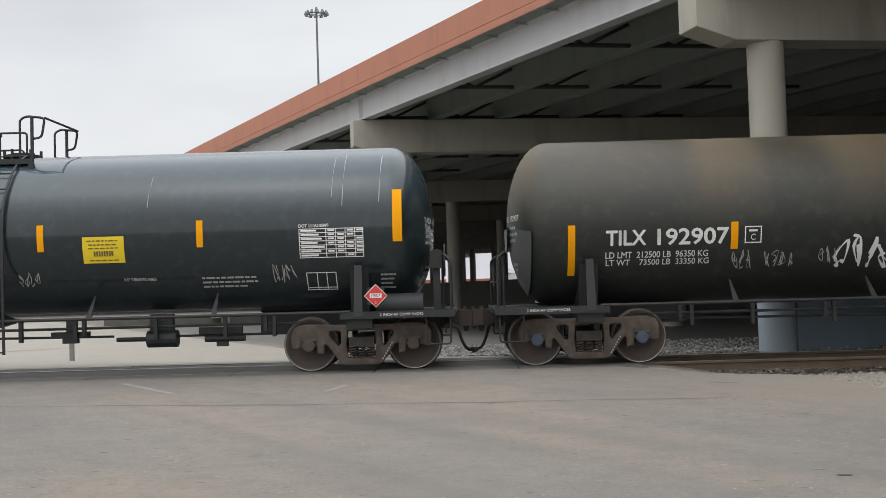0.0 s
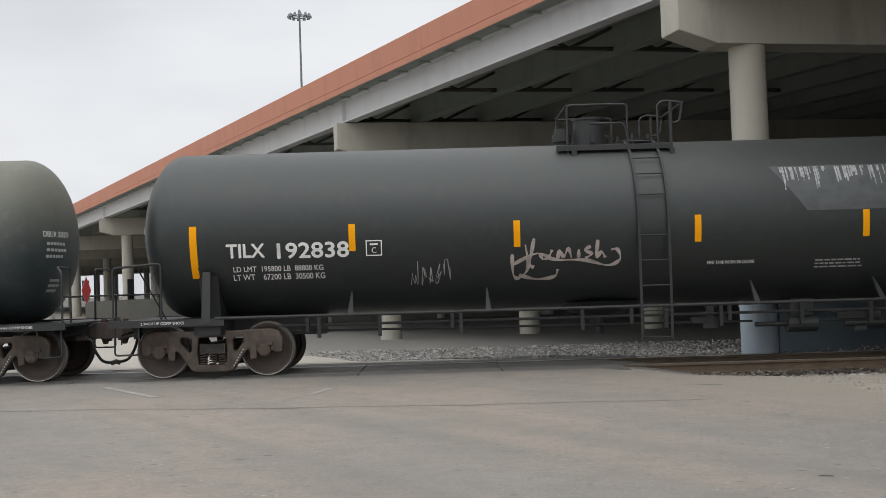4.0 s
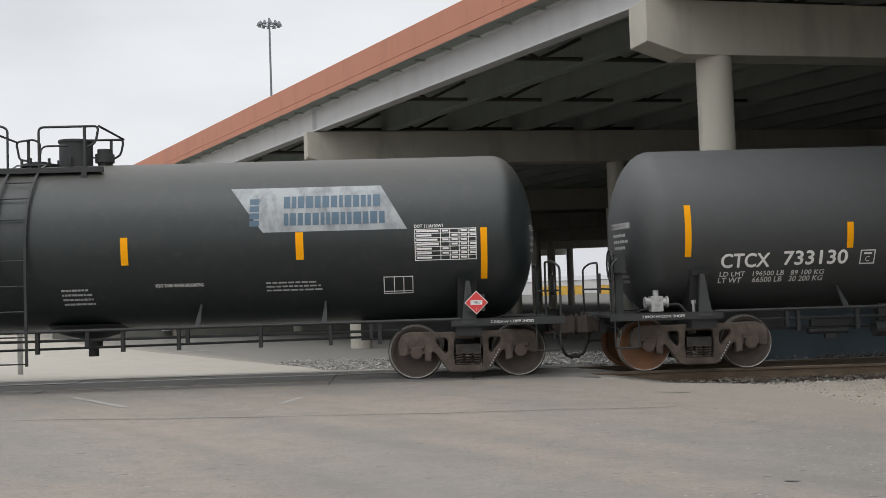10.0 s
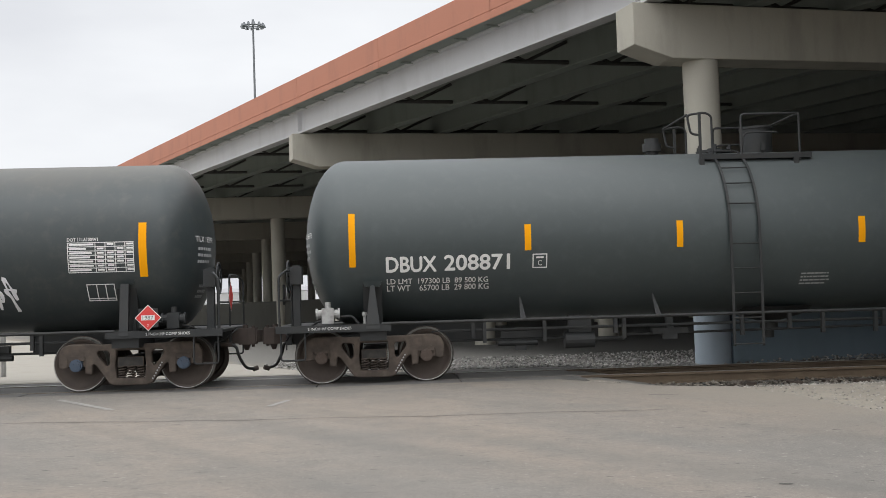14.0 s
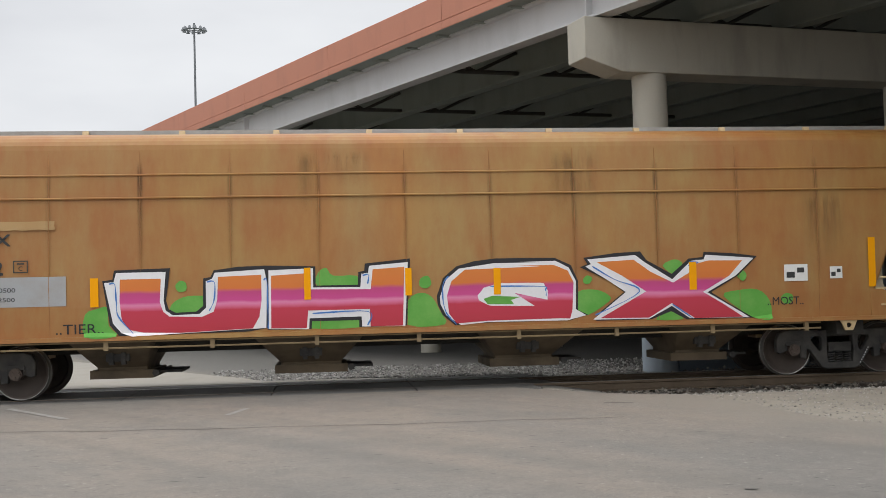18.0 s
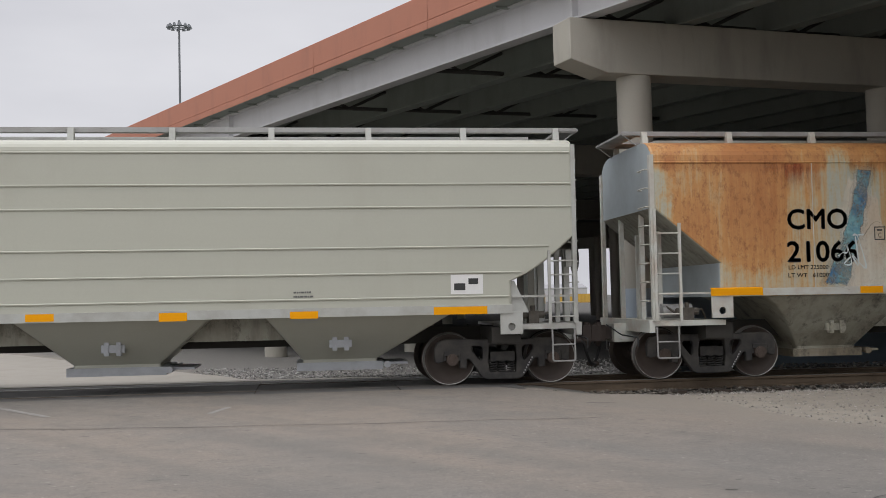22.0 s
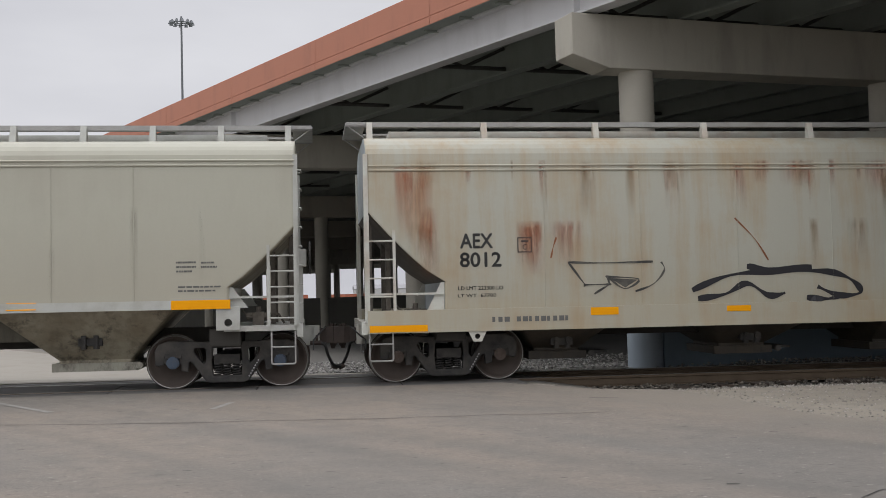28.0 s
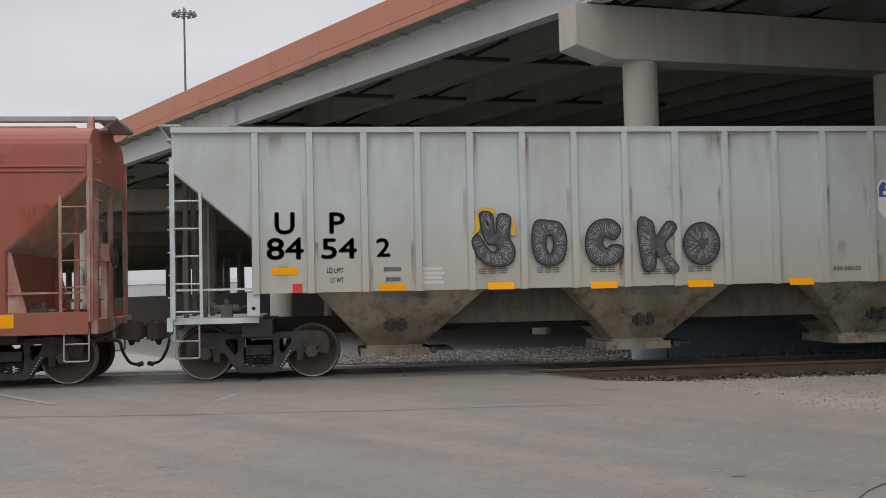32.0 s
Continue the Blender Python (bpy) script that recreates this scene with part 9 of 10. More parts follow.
def block_letter(edge, outline, fill, holes=()):
    """A big sprayed letter: black edge, white outline, blended fill."""
    mk.lay("letter_edge", flat_shape([edge], 0.0), M["spray_black"], 0.008, "black edge of a sprayed letter", 0.1)
    mk.lay("letter_outline", flat_shape([outline], 0.0), M["spray_white"], 0.011, "white outline of a sprayed letter", 0.1)
    mk.lay("letter_fill", flat_shape([fill], 0.0), M["spray_pink"], 0.014, "orange to red fill of a sprayed letter", 0.1)
    for h in holes:
        mk.lay("letter_eye", flat_shape([h], 0.0), M["spray_white"], 0.017, "white eye of a sprayed letter", 0.1)


block_letter([(-5.21, 1.95), (-5.05, 1.97), (-5.02, 2.12), (-4.65, 2.13), (-4.13, 2.14), (-4.2, 1.61), (-4.16, 1.47), (-4.05, 1.41), (-3.72, 1.42), (-3.61, 1.51), (-3.6, 1.96), (-3.48, 1.98), (-3.43, 2.09), (-3.03, 2.14), (-2.58, 2.15), (-2.53, 2.03), (-2.56, 1.12), (-2.88, 1.07), (-3.96, 1.06), (-4.75, 1.03), (-4.96, 1.06), (-5.1, 1.23), (-5.15, 1.57)],
             [(-5.18, 1.92), (-5.03, 1.93), (-4.99, 2.08), (-4.2, 2.08), (-4.24, 1.62), (-4.21, 1.45), (-4.1, 1.37), (-3.67, 1.38), (-3.56, 1.48), (-3.56, 1.91), (-3.46, 1.95), (-3.41, 2.05), (-2.61, 2.09), (-2.57, 1.89), (-2.59, 1.12), (-3.96, 1.07), (-4.73, 1.04), (-4.92, 1.1), (-5.05, 1.26), (-5.11, 1.57)],
             [(-4.93, 1.97), (-4.28, 1.97), (-4.3, 1.59), (-4.25, 1.43), (-4.15, 1.35), (-3.63, 1.33), (-3.44, 1.41), (-3.38, 1.6), (-3.36, 1.98), (-2.66, 2.0), (-2.66, 1.58), (-2.7, 1.31), (-2.81, 1.12), (-3.96, 1.08), (-4.57, 1.1), (-4.8, 1.15), (-4.91, 1.32), (-4.94, 1.61)])
block_letter([(-2.58, 2.15), (-1.77, 2.12), (-1.77, 1.8), (-1.07, 1.8), (-1.06, 2.01), (-0.96, 2.03), (-0.95, 2.15), (-0.19, 2.22), (-0.26, 1.1), (-1.06, 1.09), (-1.06, 1.21), (-1.84, 1.21), (-1.85, 1.08), (-2.57, 1.09)],
             [(-2.54, 2.07), (-1.81, 2.09), (-1.81, 1.77), (-1.03, 1.76), (-1.01, 1.98), (-0.9, 1.99), (-0.88, 2.11), (-0.23, 2.16), (-0.29, 1.09), (-1.01, 1.1), (-1.02, 1.27), (-1.88, 1.26), (-1.89, 1.08), (-2.55, 1.1)],
             [(-2.5, 1.98), (-1.91, 2.01), (-1.88, 1.74), (-0.86, 1.72), (-0.82, 2.05), (-0.29, 2.08), (-0.33, 1.1), (-0.87, 1.1), (-0.88, 1.39), (-1.9, 1.39), (-1.93, 1.1), (-2.51, 1.11)])
block_letter([(0.25, 1.58), (0.36, 1.88), (0.59, 2.07), (0.89, 2.15), (1.24, 2.19), (2.04, 2.19), (1.64, 2.19), (2.28, 2.18), (2.56, 2.05), (2.68, 1.78), (2.67, 1.28), (2.84, 1.2), (2.53, 1.11), (1.12, 1.11), (0.55, 1.08), (0.34, 1.26), (0.26, 1.44)],
             [(0.3, 1.56), (0.41, 1.85), (0.63, 2.03), (1.23, 2.11), (2.04, 2.11), (1.63, 2.12), (2.29, 2.13), (2.52, 2.01), (2.64, 1.78), (2.63, 1.3), (2.81, 1.19), (2.48, 1.11), (1.12, 1.12), (0.65, 1.08), (0.41, 1.24), (0.31, 1.43)],
             [(0.42, 1.58), (0.5, 1.82), (0.73, 2.01), (2.04, 2.04), (1.63, 2.06), (2.26, 2.06), (2.5, 1.96), (2.6, 1.76), (2.57, 1.28), (2.53, 1.14), (2.35, 1.15), (1.12, 1.14), (0.58, 1.11), (0.45, 1.28)],
             [[(0.94, 1.57), (1.05, 1.7), (1.32, 1.77), (2.03, 1.76), (1.58, 1.77), (2.08, 1.75), (2.15, 1.62), (2.14, 1.47), (1.57, 1.6), (1.92, 1.37), (1.17, 1.39), (1.11, 1.41), (0.96, 1.49)]])
block_letter([(2.72, 2.01), (2.85, 2.06), (2.78, 2.17), (3.33, 2.24), (3.78, 2.26), (3.89, 2.11), (4.33, 1.86), (4.64, 2.12), (4.89, 2.14), (4.91, 2.23), (5.42, 2.2), (5.87, 2.14), (5.52, 1.81), (5.03, 1.53), (5.36, 1.32), (5.79, 1.07), (4.59, 1.07), (4.31, 1.22), (3.96, 1.09), (2.97, 1.09), (3.02, 1.21), (3.48, 1.57), (3.22, 1.77)],
             [(2.81, 2.02), (2.91, 2.06), (2.85, 2.14), (3.69, 2.2), (3.86, 2.07), (4.34, 1.77), (4.68, 2.08), (4.91, 2.1), (4.94, 2.18), (5.81, 2.11), (5.48, 1.81), (4.96, 1.53), (5.32, 1.32), (5.72, 1.08), (4.64, 1.09), (4.32, 1.31), (3.92, 1.1), (2.93, 1.11), (3.51, 1.57), (3.18, 1.79)],
             [(3.01, 2.09), (3.66, 2.12), (3.95, 1.91), (4.35, 1.71), (4.63, 1.87), (4.73, 2.02), (5.0, 2.08), (5.6, 2.07), (5.36, 1.81), (4.88, 1.54), (5.25, 1.32), (5.6, 1.09), (4.73, 1.09), (4.32, 1.36), (3.92, 1.12), (3.06, 1.13), (3.87, 1.57), (3.45, 1.85)])
mk.lay("sprayed_bubble", flat_shape([[(1.04, 1.51), (1.19, 1.56), (1.67, 1.53), (1.51, 1.48), (1.56, 1.41), (1.11, 1.42)]], 0.0), M["spray_green"], 0.020, "green sprayed bubble", 0.1)
for pts in ([(-5.1, 1.9), (-5.01, 1.89), (-4.99, 1.61), (-4.96, 1.37), (-4.73, 1.09)],
            [(-3.54, 1.9), (-3.42, 1.89), (-3.43, 1.6), (-3.51, 1.43)],
            [(-2.62, 1.91), (-2.57, 1.91), (-2.56, 1.5), (-2.56, 1.11)],
            [(-1.83, 1.34), (-0.91, 1.35), (-0.92, 1.12)],
            [(-0.99, 1.95), (-0.89, 1.96), (-0.91, 1.81)],
            [(0.45, 1.91), (0.36, 1.78), (0.35, 1.53), (0.41, 1.28), (0.58, 1.09)],
            [(1.16, 1.72), (2.04, 1.7), (2.11, 1.64), (2.12, 1.54)],
            [(2.93, 2.02), (3.31, 1.79), (3.75, 1.57), (2.97, 1.19)],
            [(4.64, 2.06), (4.81, 2.05), (4.63, 2.0)],
            [(4.33, 1.34), (4.69, 1.09)]):
    strokes("letter_shading", mk, [pts], 0.022, M["spray_blue"], 0.0205, "blue shading line")
mk.text("..TIER..", -5.95, 1.10, 0.75, 0.16, M["spray_black"], 0.0, 0.012)
mk.text("..MOST..", 6.05, 1.28, 0.65, 0.14, M["spray_black"], 0.0, 0.012)

mk = HOP["J"][1]


def shield(mk, x, z, w, h, field, stripes):
    out = scaled([(0.5, 0.0), (0.80, 0.06), (0.97, 0.25), (0.95, 0.6), (1.0, 0.80), (0.88, 0.97), (0.70, 0.93), (0.5, 1.0), (0.30, 0.93), (0.12, 0.97), (0.0, 0.80), (0.05, 0.6), (0.03, 0.25), (0.20, 0.06)], x, z, w, h)
    mk.lay("shield", flat_shape([grown(out, 0.02)], 0.0), M["white"], 0.008, "white shield emblem", 0)
    top = scaled([(0.04, 0.56), (0.96, 0.56), (0.97, 0.80), (0.86, 0.95), (0.70, 0.90), (0.5, 0.97), (0.30, 0.90), (0.14, 0.95), (0.03, 0.80)], x, z, w, h)
    mk.lay("shield_field", flat_shape([top], 0.0), field, 0.011, "dark upper field of the shield", 0)
    mk.rects("shield_print", [(x + w * 0.22, z + h * 0.76, w * 0.56, h * 0.09), (x + w * 0.15, z + h * 0.62, w * 0.70, h * 0.09)], M["white"], 0.014)
    if stripes:
        mk.rects("shield_stripe", [(x + w * (0.10 + 0.135 * i), z + h * (0.20 - 0.15 * math.sin(math.pi * (i + 0.5) / 6.5)), w * 0.07, h * (0.54 - 0.20 + 0.15 * math.sin(math.pi * (i + 0.5) / 6.5))) for i in range(7)], M["red"], 0.011, "red stripes")


FADED = []


# large faded letters left as blue brush-like strokes
def faded(pts, kind="spray_cyan"):
    FADED.append(kind)
    up = 0.0005 * len(FADED)
    r = random.Random(len(FADED))
    rim = []
    for (xa, za), (xb, zb) in zip(pts, pts[1:] + pts[:1]):
        k = max(1, int(math.hypot(xb - xa, zb - za) / 0.11))
        rim += [(xa + (xb - xa) * i / k + r.uniform(-0.022, 0.022), za + (zb - za) * i / k + r.uniform(-0.022, 0.022)) for i in range(k)]
    pts = rim
    mk.lay("faded_stroke", flat_shape([grown(pts, 0.02)], 0.0), M["spray_dusk"], 0.003, "dark edge of a faded letter", 0)
    mk.lay("faded_stroke", flat_shape([grown(pts, 0.085)], 0.0), M["mist_blue"], 0.002, "soft blue overspray of a faded letter", 0)
    mk.lay("faded_stroke", flat_shape([pts], 0.0), M[kind], 0.004 + up * 0.2, "faded blue letter stroke", 0)


faded([(-4.31, 3.66), (-4.1, 3.66), (-4.25, 2.86), (-4.55, 1.79), (-4.63, 1.65), (-5.02, 1.67), (-4.69, 2.33), (-4.46, 3.02)])
faded([(-3.29, 3.66), (-3.19, 3.66), (-2.8, 2.85), (-2.68, 2.73), (-2.81, 2.6), (-2.92, 2.81)])
faded([(-2.14, 3.63), (-1.9, 3.65), (-2.03, 3.31), (-2.57, 2.69), (-2.77, 2.52), (-2.8, 2.73), (-2.51, 3.08)])
faded([(-3.33, 2.76), (-3.24, 2.66), (-3.06, 2.19), (-3.07, 1.84), (-3.16, 1.76), (-3.23, 2.15)])
faded([(-3.22, 2.07), (-2.82, 2.22), (-2.38, 2.2), (-2.17, 2.65), (-2.11, 2.59), (-2.27, 1.98), (-2.44, 1.63), (-3.15, 1.65)])
faded([(-1.43, 3.65), (-1.35, 3.65), (-1.16, 2.6), (-1.06, 2.36), (-1.15, 1.65), (-1.27, 1.69), (-1.32, 2.6)])
faded([(-0.8, 3.62), (-0.68, 3.65), (-0.87, 2.67), (-1.11, 1.69), (-1.18, 1.65), (-1.14, 2.12), (-0.99, 2.83)])
faded([(-0.21, 2.9), (-0.06, 2.98), (0.01, 2.58), (-0.16, 2.54)])
faded([(-0.28, 2.19), (0.01, 2.22), (0.07, 1.63), (-0.41, 1.64)])
faded([(0.21, 3.64), (0.31, 3.64), (0.57, 2.82), (0.45, 2.82)])
faded([(0.6, 3.64), (0.86, 3.68), (0.9, 2.81), (0.86, 1.77), (0.69, 1.62), (0.68, 2.41)])
faded([(1.2, 2.49), (1.27, 2.49), (1.44, 1.64), (1.36, 1.64)])
faded([(1.64, 3.66), (1.72, 3.66), (2.56, 2.88), (2.51, 2.76)])
faded([(1.49, 2.73), (1.74, 2.76), (1.98, 2.48), (1.88, 2.12), (1.52, 2.12)])
faded([(3.11, 3.63), (3.37, 3.65), (3.06, 2.71), (2.71, 1.62), (2.5, 1.62), (2.58, 2.47), (2.94, 2.87)])
faded([(3.66, 3.12), (3.77, 3.15), (3.85, 2.65), (3.71, 2.62)])
faded([(3.46, 2.22), (3.89, 2.22), (4.09, 1.66), (3.95, 1.65), (3.85, 2.06), (3.57, 2.06), (3.42, 1.89)], "spray_rust")
faded([(4.0, 3.65), (4.06, 3.65), (4.3, 2.72), (4.5, 2.29), (4.66, 2.08), (4.66, 1.67), (4.55, 1.66), (4.42, 2.15), (4.23, 2.86)])
faded([(5.89, 2.41), (6.24, 2.46), (6.23, 2.13), (5.89, 2.06)])
faded([(5.86, 3.68), (5.91, 3.68), (5.94, 3.1), (5.9, 3.1)])
faded([(6.68, 3.7), (6.71, 3.7), (6.69, 3.08), (6.65, 3.09)])
for i in range(10):
    r = random.Random(60 + i)
    x = (-4.55, -3.0, -2.65, -1.2, -0.2, 0.75, 1.75, 2.55, 3.7, 4.45)[i]
    scribble("sprayed_loop", mk, x - 0.25, 1.9, 0.55, 0.75, M["spray_mist"], 70 + i, 0.028, 2, "thin pale sprayed loop")
    strokes("sprayed_line", mk, [[(x + 0.3, 2.7 + r.uniform(-0.4, 0.3)), (x + 0.55, 2.75 + r.uniform(-0.4, 0.3)), (x + 0.9, 2.65 + r.uniform(-0.4, 0.3))]], 0.018, M["spray_dusk"], 0.006, "thin dark sprayed line")
shield(mk, 4.98, 2.45, 0.67, 0.74, M["navy"], True)

mk = HOP["M"][1]
strokes("sprayed_tag", mk, [[(-2.6, 1.5), (-1.9, 1.75), (-1.0, 1.80), (-0.1, 1.78), (0.35, 1.62), (0.5, 1.4), (0.1, 1.36), (-0.3, 1.52)], [(-1.6, 1.9), (-1.2, 1.85), (-0.4, 1.86)], [(-2.5, 1.35), (-2.0, 1.42), (-1.6, 1.6), (-1.2, 1.38), (-0.9, 1.42)], [(-0.5, 1.33), (-0.1, 1.30), (0.1, 1.36)]], 0.10, M["spray_black"], 0.008, "black sprayed tag")
strokes("sprayed_tag", mk, [[(-4.80, 2.02), (-4.52, 1.64), (-4.50, 1.63), (-4.09, 1.63), (-4.08, 1.64), (-4.11, 1.76), (-4.10, 1.76), (-3.56, 1.71), (-3.81, 1.55), (-4.11, 1.76)], [(-4.80, 2.02), (-4.2, 2.00), (-3.30, 2.01)], [(-4.35, 1.47), (-4.08, 1.63)], [(-3.62, 1.50), (-3.3, 1.62), (-3.1, 1.85), (-3.15, 2.0)]], 0.035, M["spray_soft_black"], 0.008, "thin black sprayed tag")
mk.lay("sprayed_tag", flat_shape([[(-4.08, 1.74), (-3.58, 1.70), (-3.80, 1.57)]], 0.0), M["spray_soft_black"], 0.0085, "filled black wedge of a tag", 0)
M["smear"] = worn("dark_grey_smear", (0.105, 0.105, 0.108), 0.6, (0.22, 0.22, 0.21), 0.6, 4.0)
mk.lay("dark_smear", wobbly(3.09, 2.45, 0.11, 1.15, random.Random(3), 6, 0.02), M["smear"], 0.006, "dark grey smear on the side")
mk.lay("dark_smear", wobbly(3.02, 1.62, 0.25, 0.95, random.Random(4), 8, 0.02), M["smear"], 0.008, "dark grey smear on the side")
M["scar"] = worn("rust_scar", (0.26, 0.10, 0.04), 0.8, (0.12, 0.06, 0.04), 0.6, 6.0)
for x, z, dx, dz in ((2.05, 2.3, -0.35, 0.6), (1.6, 2.15, -0.35, 0.55), (4.25, 2.6, -0.22, 0.3), (5.2, 2.5, -0.2, 0.32), (5.75, 2.2, -0.15, 0.25), (2.9, 1.95, -0.25, 0.4), (-1.2, 2.0, -0.6, 0.75), (1.2, 1.55, -0.1, 0.3), (-5.1, 2.1, 0.1, 0.35)):
    strokes("rust_scar", mk, [[(x, z), (x + dx * 0.4, z + dz * 0.5), (x + dx, z + dz)]], 0.028, M["scar"], 0.006, "rusty scrape")
for kind, x, z, w, h in [('r', 3.49, 2.95, 0.35, 1.03), ('r', 4.56, 2.85, 0.41, 1.13), ('r', 4.26, 3.17, 0.25, 0.49), ('r', 6.35, 2.95, 0.13, 0.65), ('r', 6.76, 3.68, 0.88, 0.27), ('r', 6.77, 3.34, 0.16, 0.35), ('b', 2.43, 2.93, 0.24, 0.7), ('b', 6.51, 1.31, 0.64, 1.21), ('b', 3.53, 1.38, 0.66, 1.57), ('b', 2.05, 1.01, 0.33, 0.27), ('r', 6.7, 1.25, 0.36, 0.19), ('b', 4.73, 1.35, 0.51, 0.75), ('b', 5.73, 1.65, 0.39, 0.56), ('r', 8.08, 3.36, 0.09, 0.39)]:
    mk.rect("rust_stain", x, z, w, h, M["stain_red"] if kind == "r" else M["stain_brown"], 0.0045, "soft rust stain")
r = random.Random(17)
for i in range(16):
    w, h = r.uniform(0.15, 0.7), r.uniform(0.4, 1.1)
    x = r.uniform(-7.7, 0.6)
    mk.rect("rust_stain", x, (3.78 if i % 3 else 2.75) - h, w, h, M["stain_red"] if i % 2 else M["stain_brown"], 0.0035 + 0.0001 * i, "soft rust stain")
for i in range(22):
    w, h = r.uniform(0.05, 0.22), r.uniform(0.35, 1.5)
    x = r.uniform(0.8, 7.8)
    mk.rect("rust_stain", x, (3.60 if i % 4 else 2.9) - h, w, h, M["stain_orange"] if i % 3 else M["stain_brown"], 0.0062 + 0.0001 * i, "thin rust streak")
for q, (x, z, w, h) in enumerate(((-7.78, 2.45, 0.38, 1.32), (-7.60, 1.85, 0.50, 1.90), (-7.36, 1.75, 0.36, 1.25))):
    mk.rect("rust_stain", x, z, w, h, M["stain_orange"], 0.0057 + 0.0003 * q, "wide orange-red rust run")
for i in range(13):
    if i != 3:
        mk.rect("maker_mark", -6.15 + 0.105 * i, 1.03, 0.05 + 0.02 * (i % 3), 0.085, M["dim_ink"], 0.007, "plain bar of the maker's mark")
mk.outline("maker_mark", 2.1, 1.0, 0.2, 0.17, 0.015, M["ink"])

mk = HOP["N"][1]
strokes("sprayed_tag", mk, [[(-3.3, 2.1), (-3.1, 2.2), (-2.6, 2.18)], [(-3.2, 2.2), (-3.25, 1.98)], [(-3.05, 2.2), (-2.98, 2.1), (-3.1, 2.05), (-2.95, 1.98)], [(-2.85, 2.2), (-2.87, 1.98)], [(-2.7, 2.12), (-2.8, 2.05), (-2.7, 1.99)], [(-2.6, 2.2), (-2.62, 2.0), (-2.45, 1.95)]], 0.040, M["ink"], 0.008, "black sprayed tag")
strokes("sprayed_tag", mk, [[(-3.42, 2.08), (-3.38, 2.10)], [(-3.28, 2.27), (-2.9, 2.24), (-2.45, 2.26)], [(-3.18, 2.10), (-3.08, 2.16), (-3.12, 2.24)], [(-2.52, 1.98), (-2.40, 2.02)]], 0.034, M["ink"], 0.009, "black sprayed tag")
for x in (-5.6, -4.4, -3.1, -1.6, 0.0, 1.45, 3.0, 4.2, 5.5, 6.6):
    mk.rect("seam_grime", x - 0.07, 1.52, 0.14, 1.25 + 0.4 * math.sin(7 * x), M["stain_faint"], 0.0042, "faint grime along a plate seam")

mk = HOP["O"][1]
BLOB = {
    "Y": ([(0.20, 1.0), (0.44, 0.98), (0.49, 0.64), (0.58, 0.64), (0.62, 0.96), (0.88, 0.92), (0.83, 0.58), (0.97, 0.30), (0.88, 0.06), (0.52, 0.0), (0.18, 0.14), (0.0, 0.44), (0.08, 0.58), (0.18, 0.52), (0.40, 0.26), (0.60, 0.28), (0.54, 0.42), (0.34, 0.45), (0.24, 0.70)], []),
    "O": ([(0.08, 0.95), (0.50, 0.98), (0.85, 0.90), (1.0, 0.55), (0.88, 0.12), (0.50, 0.0), (0.15, 0.10), (0.0, 0.45)], [[(0.42, 0.68), (0.60, 0.66), (0.66, 0.45), (0.55, 0.22), (0.42, 0.28), (0.36, 0.5)]]),
    "C": ([(0.95, 0.80), (0.70, 1.0), (0.30, 0.97), (0.05, 0.75), (0.0, 0.35), (0.20, 0.05), (0.60, 0.0), (0.92, 0.12), (1.0, 0.38), (0.72, 0.42), (0.55, 0.33), (0.42, 0.50), (0.52, 0.66), (0.78, 0.58)], []),
    "K": ([(0.02, 0.98), (0.34, 0.95), (0.42, 0.66), (0.72, 0.95), (0.92, 0.84), (0.62, 0.52), (0.98, 0.14), (0.88, 0.0), (0.70, 0.10), (0.42, 0.44), (0.38, 0.12), (0.12, 0.14)], []),
    "Z": ([(0.5 + 0.5 * math.cos(a * 0.4488), 0.5 + 0.5 * math.sin(a * 0.4488)) for a in range(14)], []),
}
M["hatch"] = plain("pale_spray_hatching", (0.31, 0.32, 0.32), 0.7, 0, 0.3)


def in_outline(p, pts):
    """Whether a point lies inside a closed outline."""
    hit = False
    for (x0, z0), (x1, z1) in zip(pts, pts[1:] + pts[:1]):
        if (z0 > p[1]) != (z1 > p[1]) and p[0] < (x1 - x0) * (p[1] - z0) / (z1 - z0) + x0:
            hit = not hit
    return hit


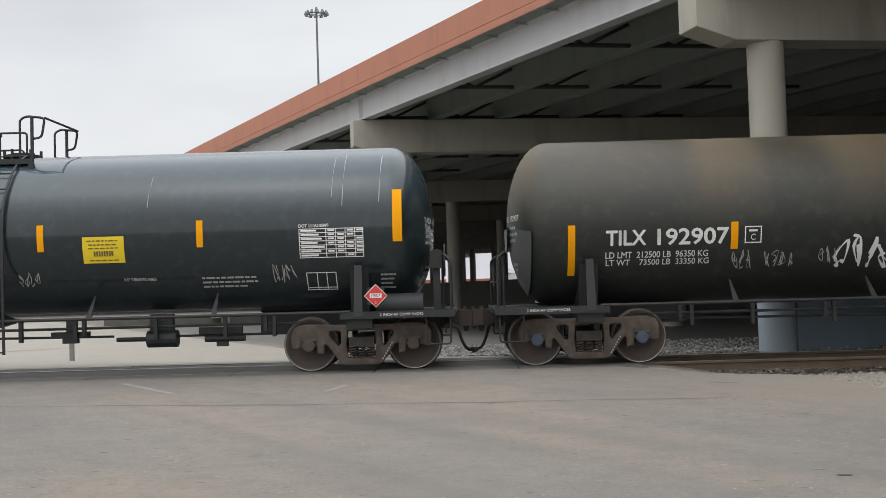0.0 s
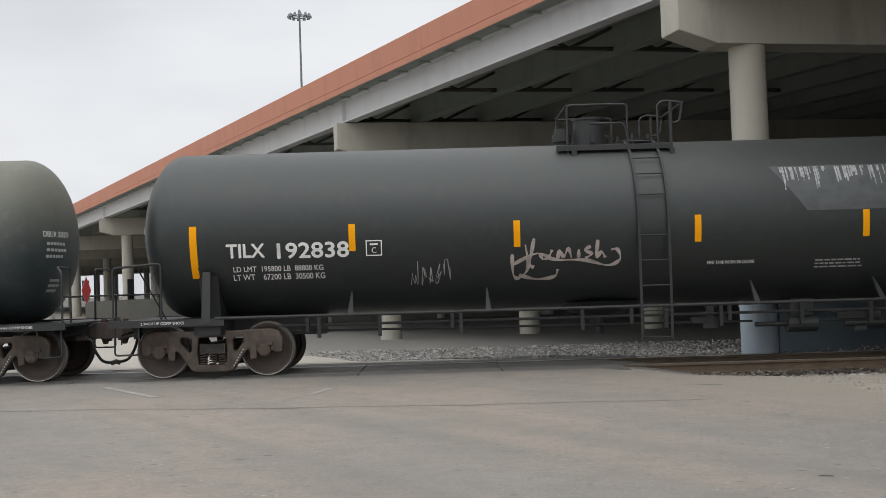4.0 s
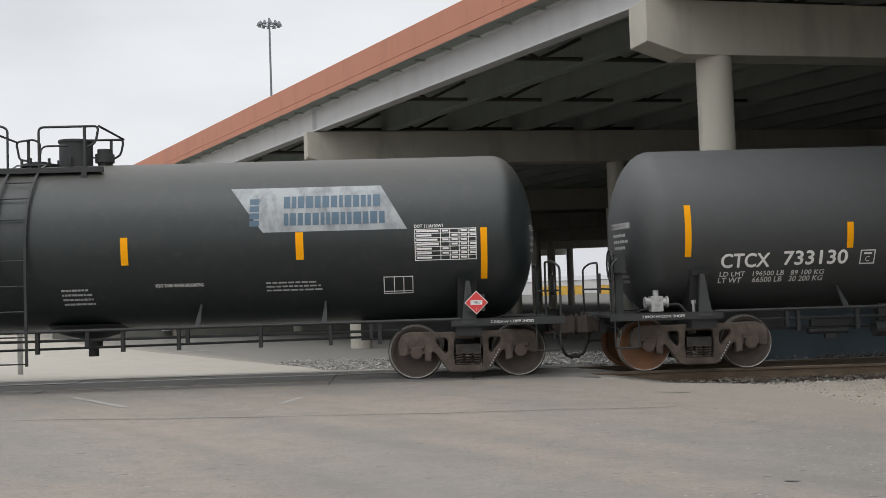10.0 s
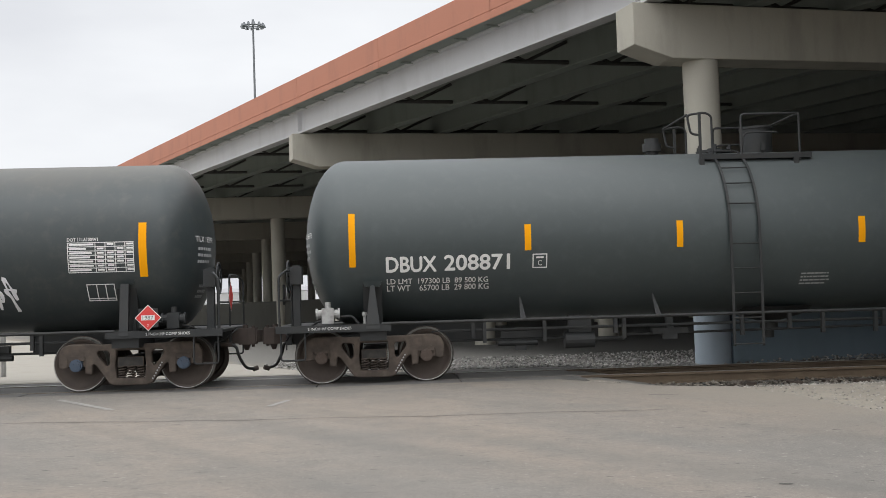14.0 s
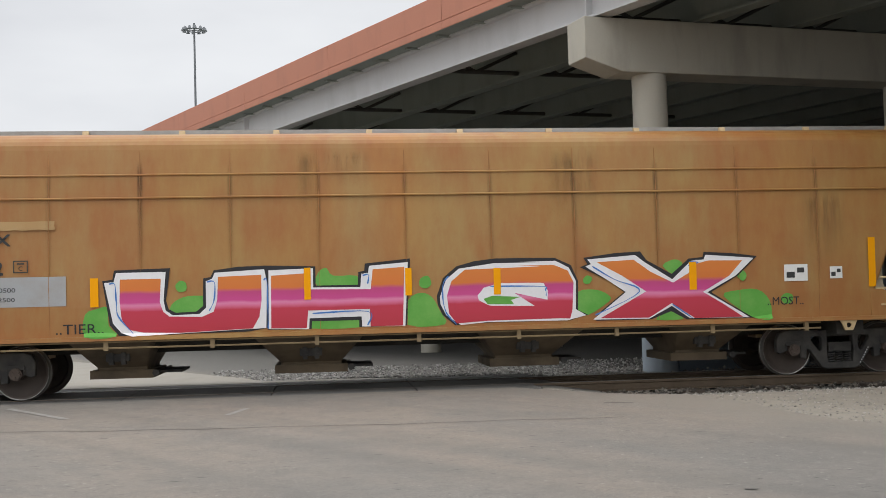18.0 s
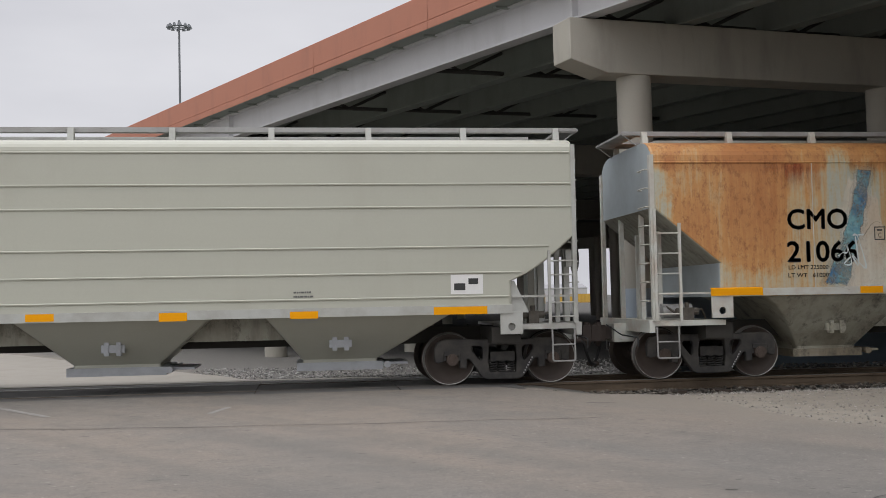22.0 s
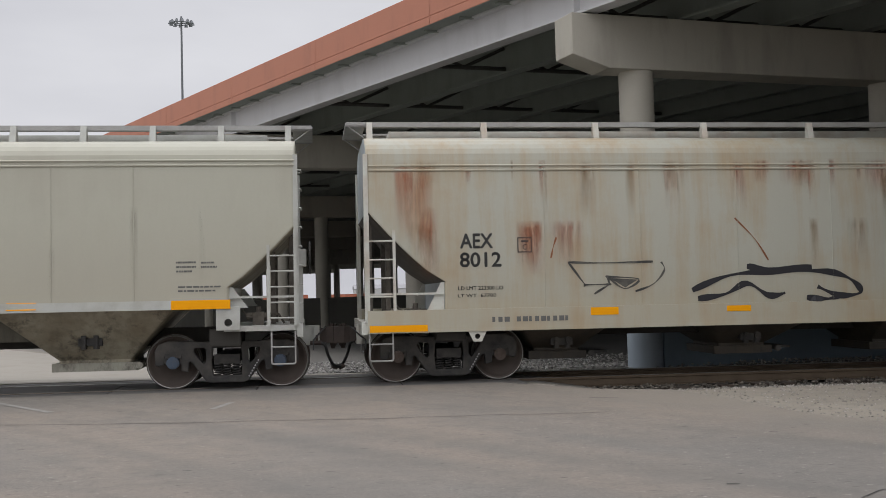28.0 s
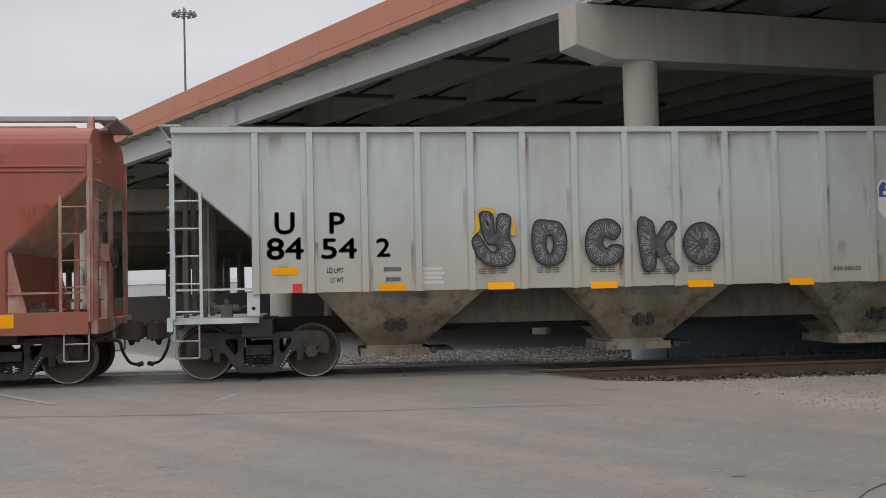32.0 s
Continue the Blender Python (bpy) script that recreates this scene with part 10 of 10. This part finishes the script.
M["spray_soft"] = worn("dark_grey_spray", (0.06, 0.062, 0.063), 0.7, (0.17, 0.17, 0.17), 0.8, 9.0)
strokes("sprayed_halo", mk, [[(-2.44, 2.35), (-2.42, 2.62), (-2.62, 2.70)], [(-2.72, 2.76), (-3.02, 2.78), (-3.04, 2.45), (-3.14, 2.40)], [(-3.06, 2.35), (-2.94, 2.26), (-2.86, 2.08), (-2.68, 2.05), (-2.66, 2.25)]], 0.07, M["spray_yellow"], 0.0705, "amber sprayed halo")
for ch, x, z, w, h in (("Y", -3.12, 1.84, 0.72, 0.88), ("O", -2.09, 1.84, 0.57, 0.75), ("C", -1.16, 1.83, 0.62, 0.75), ("K", -0.25, 1.65, 0.73, 0.93), ("Z", 0.57, 1.81, 0.62, 0.70)):
    out, holes = BLOB[ch]
    o = scaled(eased(out), x, z, w, h)
    hs = [scaled(eased(q), x, z, w, h) for q in holes]
    mk.lay("letter_edge", flat_shape([grown(o, 0.028)] + [grown(q, -0.028) for q in hs], 0.0), M["spray_black"], 0.072, "black-edged sprayed letter", 0)
    mk.lay("letter_fill", flat_shape([o] + hs, 0.0), M["spray_soft"], 0.075, "grey hatched letter fill", 0)
    r = random.Random(ord(ch))
    lines = []
    core = grown(o, -0.025)
    for i in range(420):
        a = r.uniform(0, 6.28)
        cx, cz = x + w * 0.5, z + h * 0.5
        e = r.uniform(0.12 if ch == "Z" else 0.22, 0.42)
        d = r.uniform(0.08, 0.22)
        run = [(cx + w * (e + d * k) * math.cos(a + 0.04 * k), cz + h * (e + d * k) * math.sin(a + 0.04 * k)) for k in (0, 0.5, 1.0)]
        if len(lines) < 110 and all(in_outline(p, core) and not any(in_outline(p, grown(q, 0.03)) for q in hs) for p in run):
            lines.append(run)
    tagged(strokes("letter_hatch", mk, lines, 0.010, M["hatch"], 0.079, "pale hatching on the letter"), kind="stuff")
    for row in range(3):
        mk.rects("small_print", [(x + w * (0.12 + 0.25 * k), z - 0.06 - 0.035 * row if ch != "K" else 1.72 - 0.035 * row, w * 0.19, 0.016) for k in range(3)], M["dim_ink"], 0.005)
shield(mk, 4.18, 2.54, 0.62, 0.71, M["shield_blue"], False)
scribble("sprayed_tag", mk, 6.98, 3.46, 0.85, 0.32, M["ink"], 91, 0.018, 5, "thin black sprayed tag")
scribble("sprayed_tag", mk, 7.06, 3.16, 0.72, 0.30, M["ink"], 95, 0.018, 5, "thin black sprayed tag")


for x in (-7.5, -6.05, -4.6, -3.15, -1.7, -0.25, 1.2, 2.65, 4.1, 5.55, 7.0):
    HOP["I"][1].rect("seam_grime", x - 0.055, 1.95 + 0.05 * math.sin(9 * x), 0.11, 1.95, M["stain_seam"], 0.0042, "dark grime along a plate seam")


# soft runs of grime and rust on the other cars
def weather(key, count, kinds, x0, x1, tops, wide, tall, seed, lift=0.004):
    r = random.Random(seed)
    for i in range(count):
        w, h = r.uniform(*wide), r.uniform(*tall)
        z = r.choice(tops)
        HOP[key][1].rect("grime_stain", r.uniform(x0, x1), z - h, w, h, M[r.choice(kinds)], lift + 0.0001 * i, "soft run of grime down the side")


weather("I", 4, ("stain_brown",), -8.0, 7.6, (4.05, 3.66, 3.28), (0.3, 1.2), (0.6, 1.6), 5)
weather("J", 10, ("stain_red", "stain_brown"), -7.4, 7.2, (3.84, 3.8), (0.4, 1.3), (0.3, 0.6), 6)
weather("L", 16, ("stain_grey", "stain_grey", "stain_brown"), -7.0, 6.6, (3.95, 2.4), (0.10, 0.45), (0.4, 1.2), 8)
weather("M", 12, ("stain_red", "stain_brown"), -7.6, 7.4, (3.80, 3.66), (0.04, 0.14), (0.3, 0.9), 21)
weather("O", 24, ("stain_brown", "stain_grey", "stain_brown"), -6.6, 6.4, (4.1, 2.2, 1.95), (0.08, 0.4), (0.3, 0.7), 10)
for k, x in enumerate(RIB_O + RIB_O):
    r = random.Random(200 + k)
    if abs(x) < 6.8:
        h = r.uniform(0.25, 1.3)
        HOP["O"][1].rect("grime_stain", x + (0.06 if k < 16 else -0.14), r.choice((4.1, 3.2, 2.3, 1.95)) - h, 0.08, h, M["stain_brown" if k % 3 else "stain_grey"], 0.0046, "rusty run beside a side post")
for x in (-4.33, 0.0, 4.33):
    for row, words in enumerate(("BEFORE OPENING OUTLET GATES", "NO VENTS. OPEN HATCH COVERS")):
        me = text_shape(words, 0.045, 0.95)
        moved(me, lambda a, b, c: (a + x - 0.47, -1.525, c + 1.30 + 0.062 * row))
        tagged(part("lettering", me, M["stencil_blue"], HOP["O"][0]), kind="stuff")
mk.rects("faded_stencil", [(-4.02 + 0.005 * q, 1.56 + 0.075 * q, 0.40 - 0.04 * (q % 2), 0.05) for q in range(4)], M["dim_pale"], 0.005, "faded white stencil")
weather("P", 22, ("stain_grey", "stain_brown", "stain_red"), -6.6, 7.6, (3.8, 3.0, 1.9), (0.2, 0.9), (0.4, 1.2), 11)


# ------------------------------------------------------------------ movement
def travel(t):
    """How far the train has come by t, smooth between the fitted times."""
    n = len(TRAVEL)
    i = 0
    while i < n - 2 and TRAVEL[i + 1][0] <= t:
        i += 1

    def slope(k):
        a, b = TRAVEL[max(k - 1, 0)], TRAVEL[min(k + 1, n - 1)]
        return (b[1] - a[1]) / (b[0] - a[0])
    (t0, s0), (t1, s1) = TRAVEL[i], TRAVEL[i + 1]
    d = t1 - t0
    u = (t - t0) / d
    m0, m1 = slope(i) * d, slope(i + 1) * d
    return (2 * u ** 3 - 3 * u ** 2 + 1) * s0 + (u ** 3 - 2 * u ** 2 + u) * m0 + (3 * u ** 2 - 2 * u ** 3) * s1 + (u ** 3 - u ** 2) * m1


def motions():
    tilt = math.degrees(math.atan(-GRADE))
    times = [i * 0.5 for i in range(65)]
    for car, mid in CARS:
        walk(car, [(t, pose(mid + travel(t), YC, GRADE * (mid + travel(t)), 0, tilt, 0)) for t in times])
    spins = [i / 15 for i in range(481)]
    turns = [(t, math.degrees(travel(t) / WHEEL_R)) for t in spins]
    for ws, x in WHEELSETS:
        lead = (x * 137.0) % 360
        walk(ws, [(t, pose(x, 0, WHEEL_R, 0, a + lead, 0)) for t, a in turns])


motions()
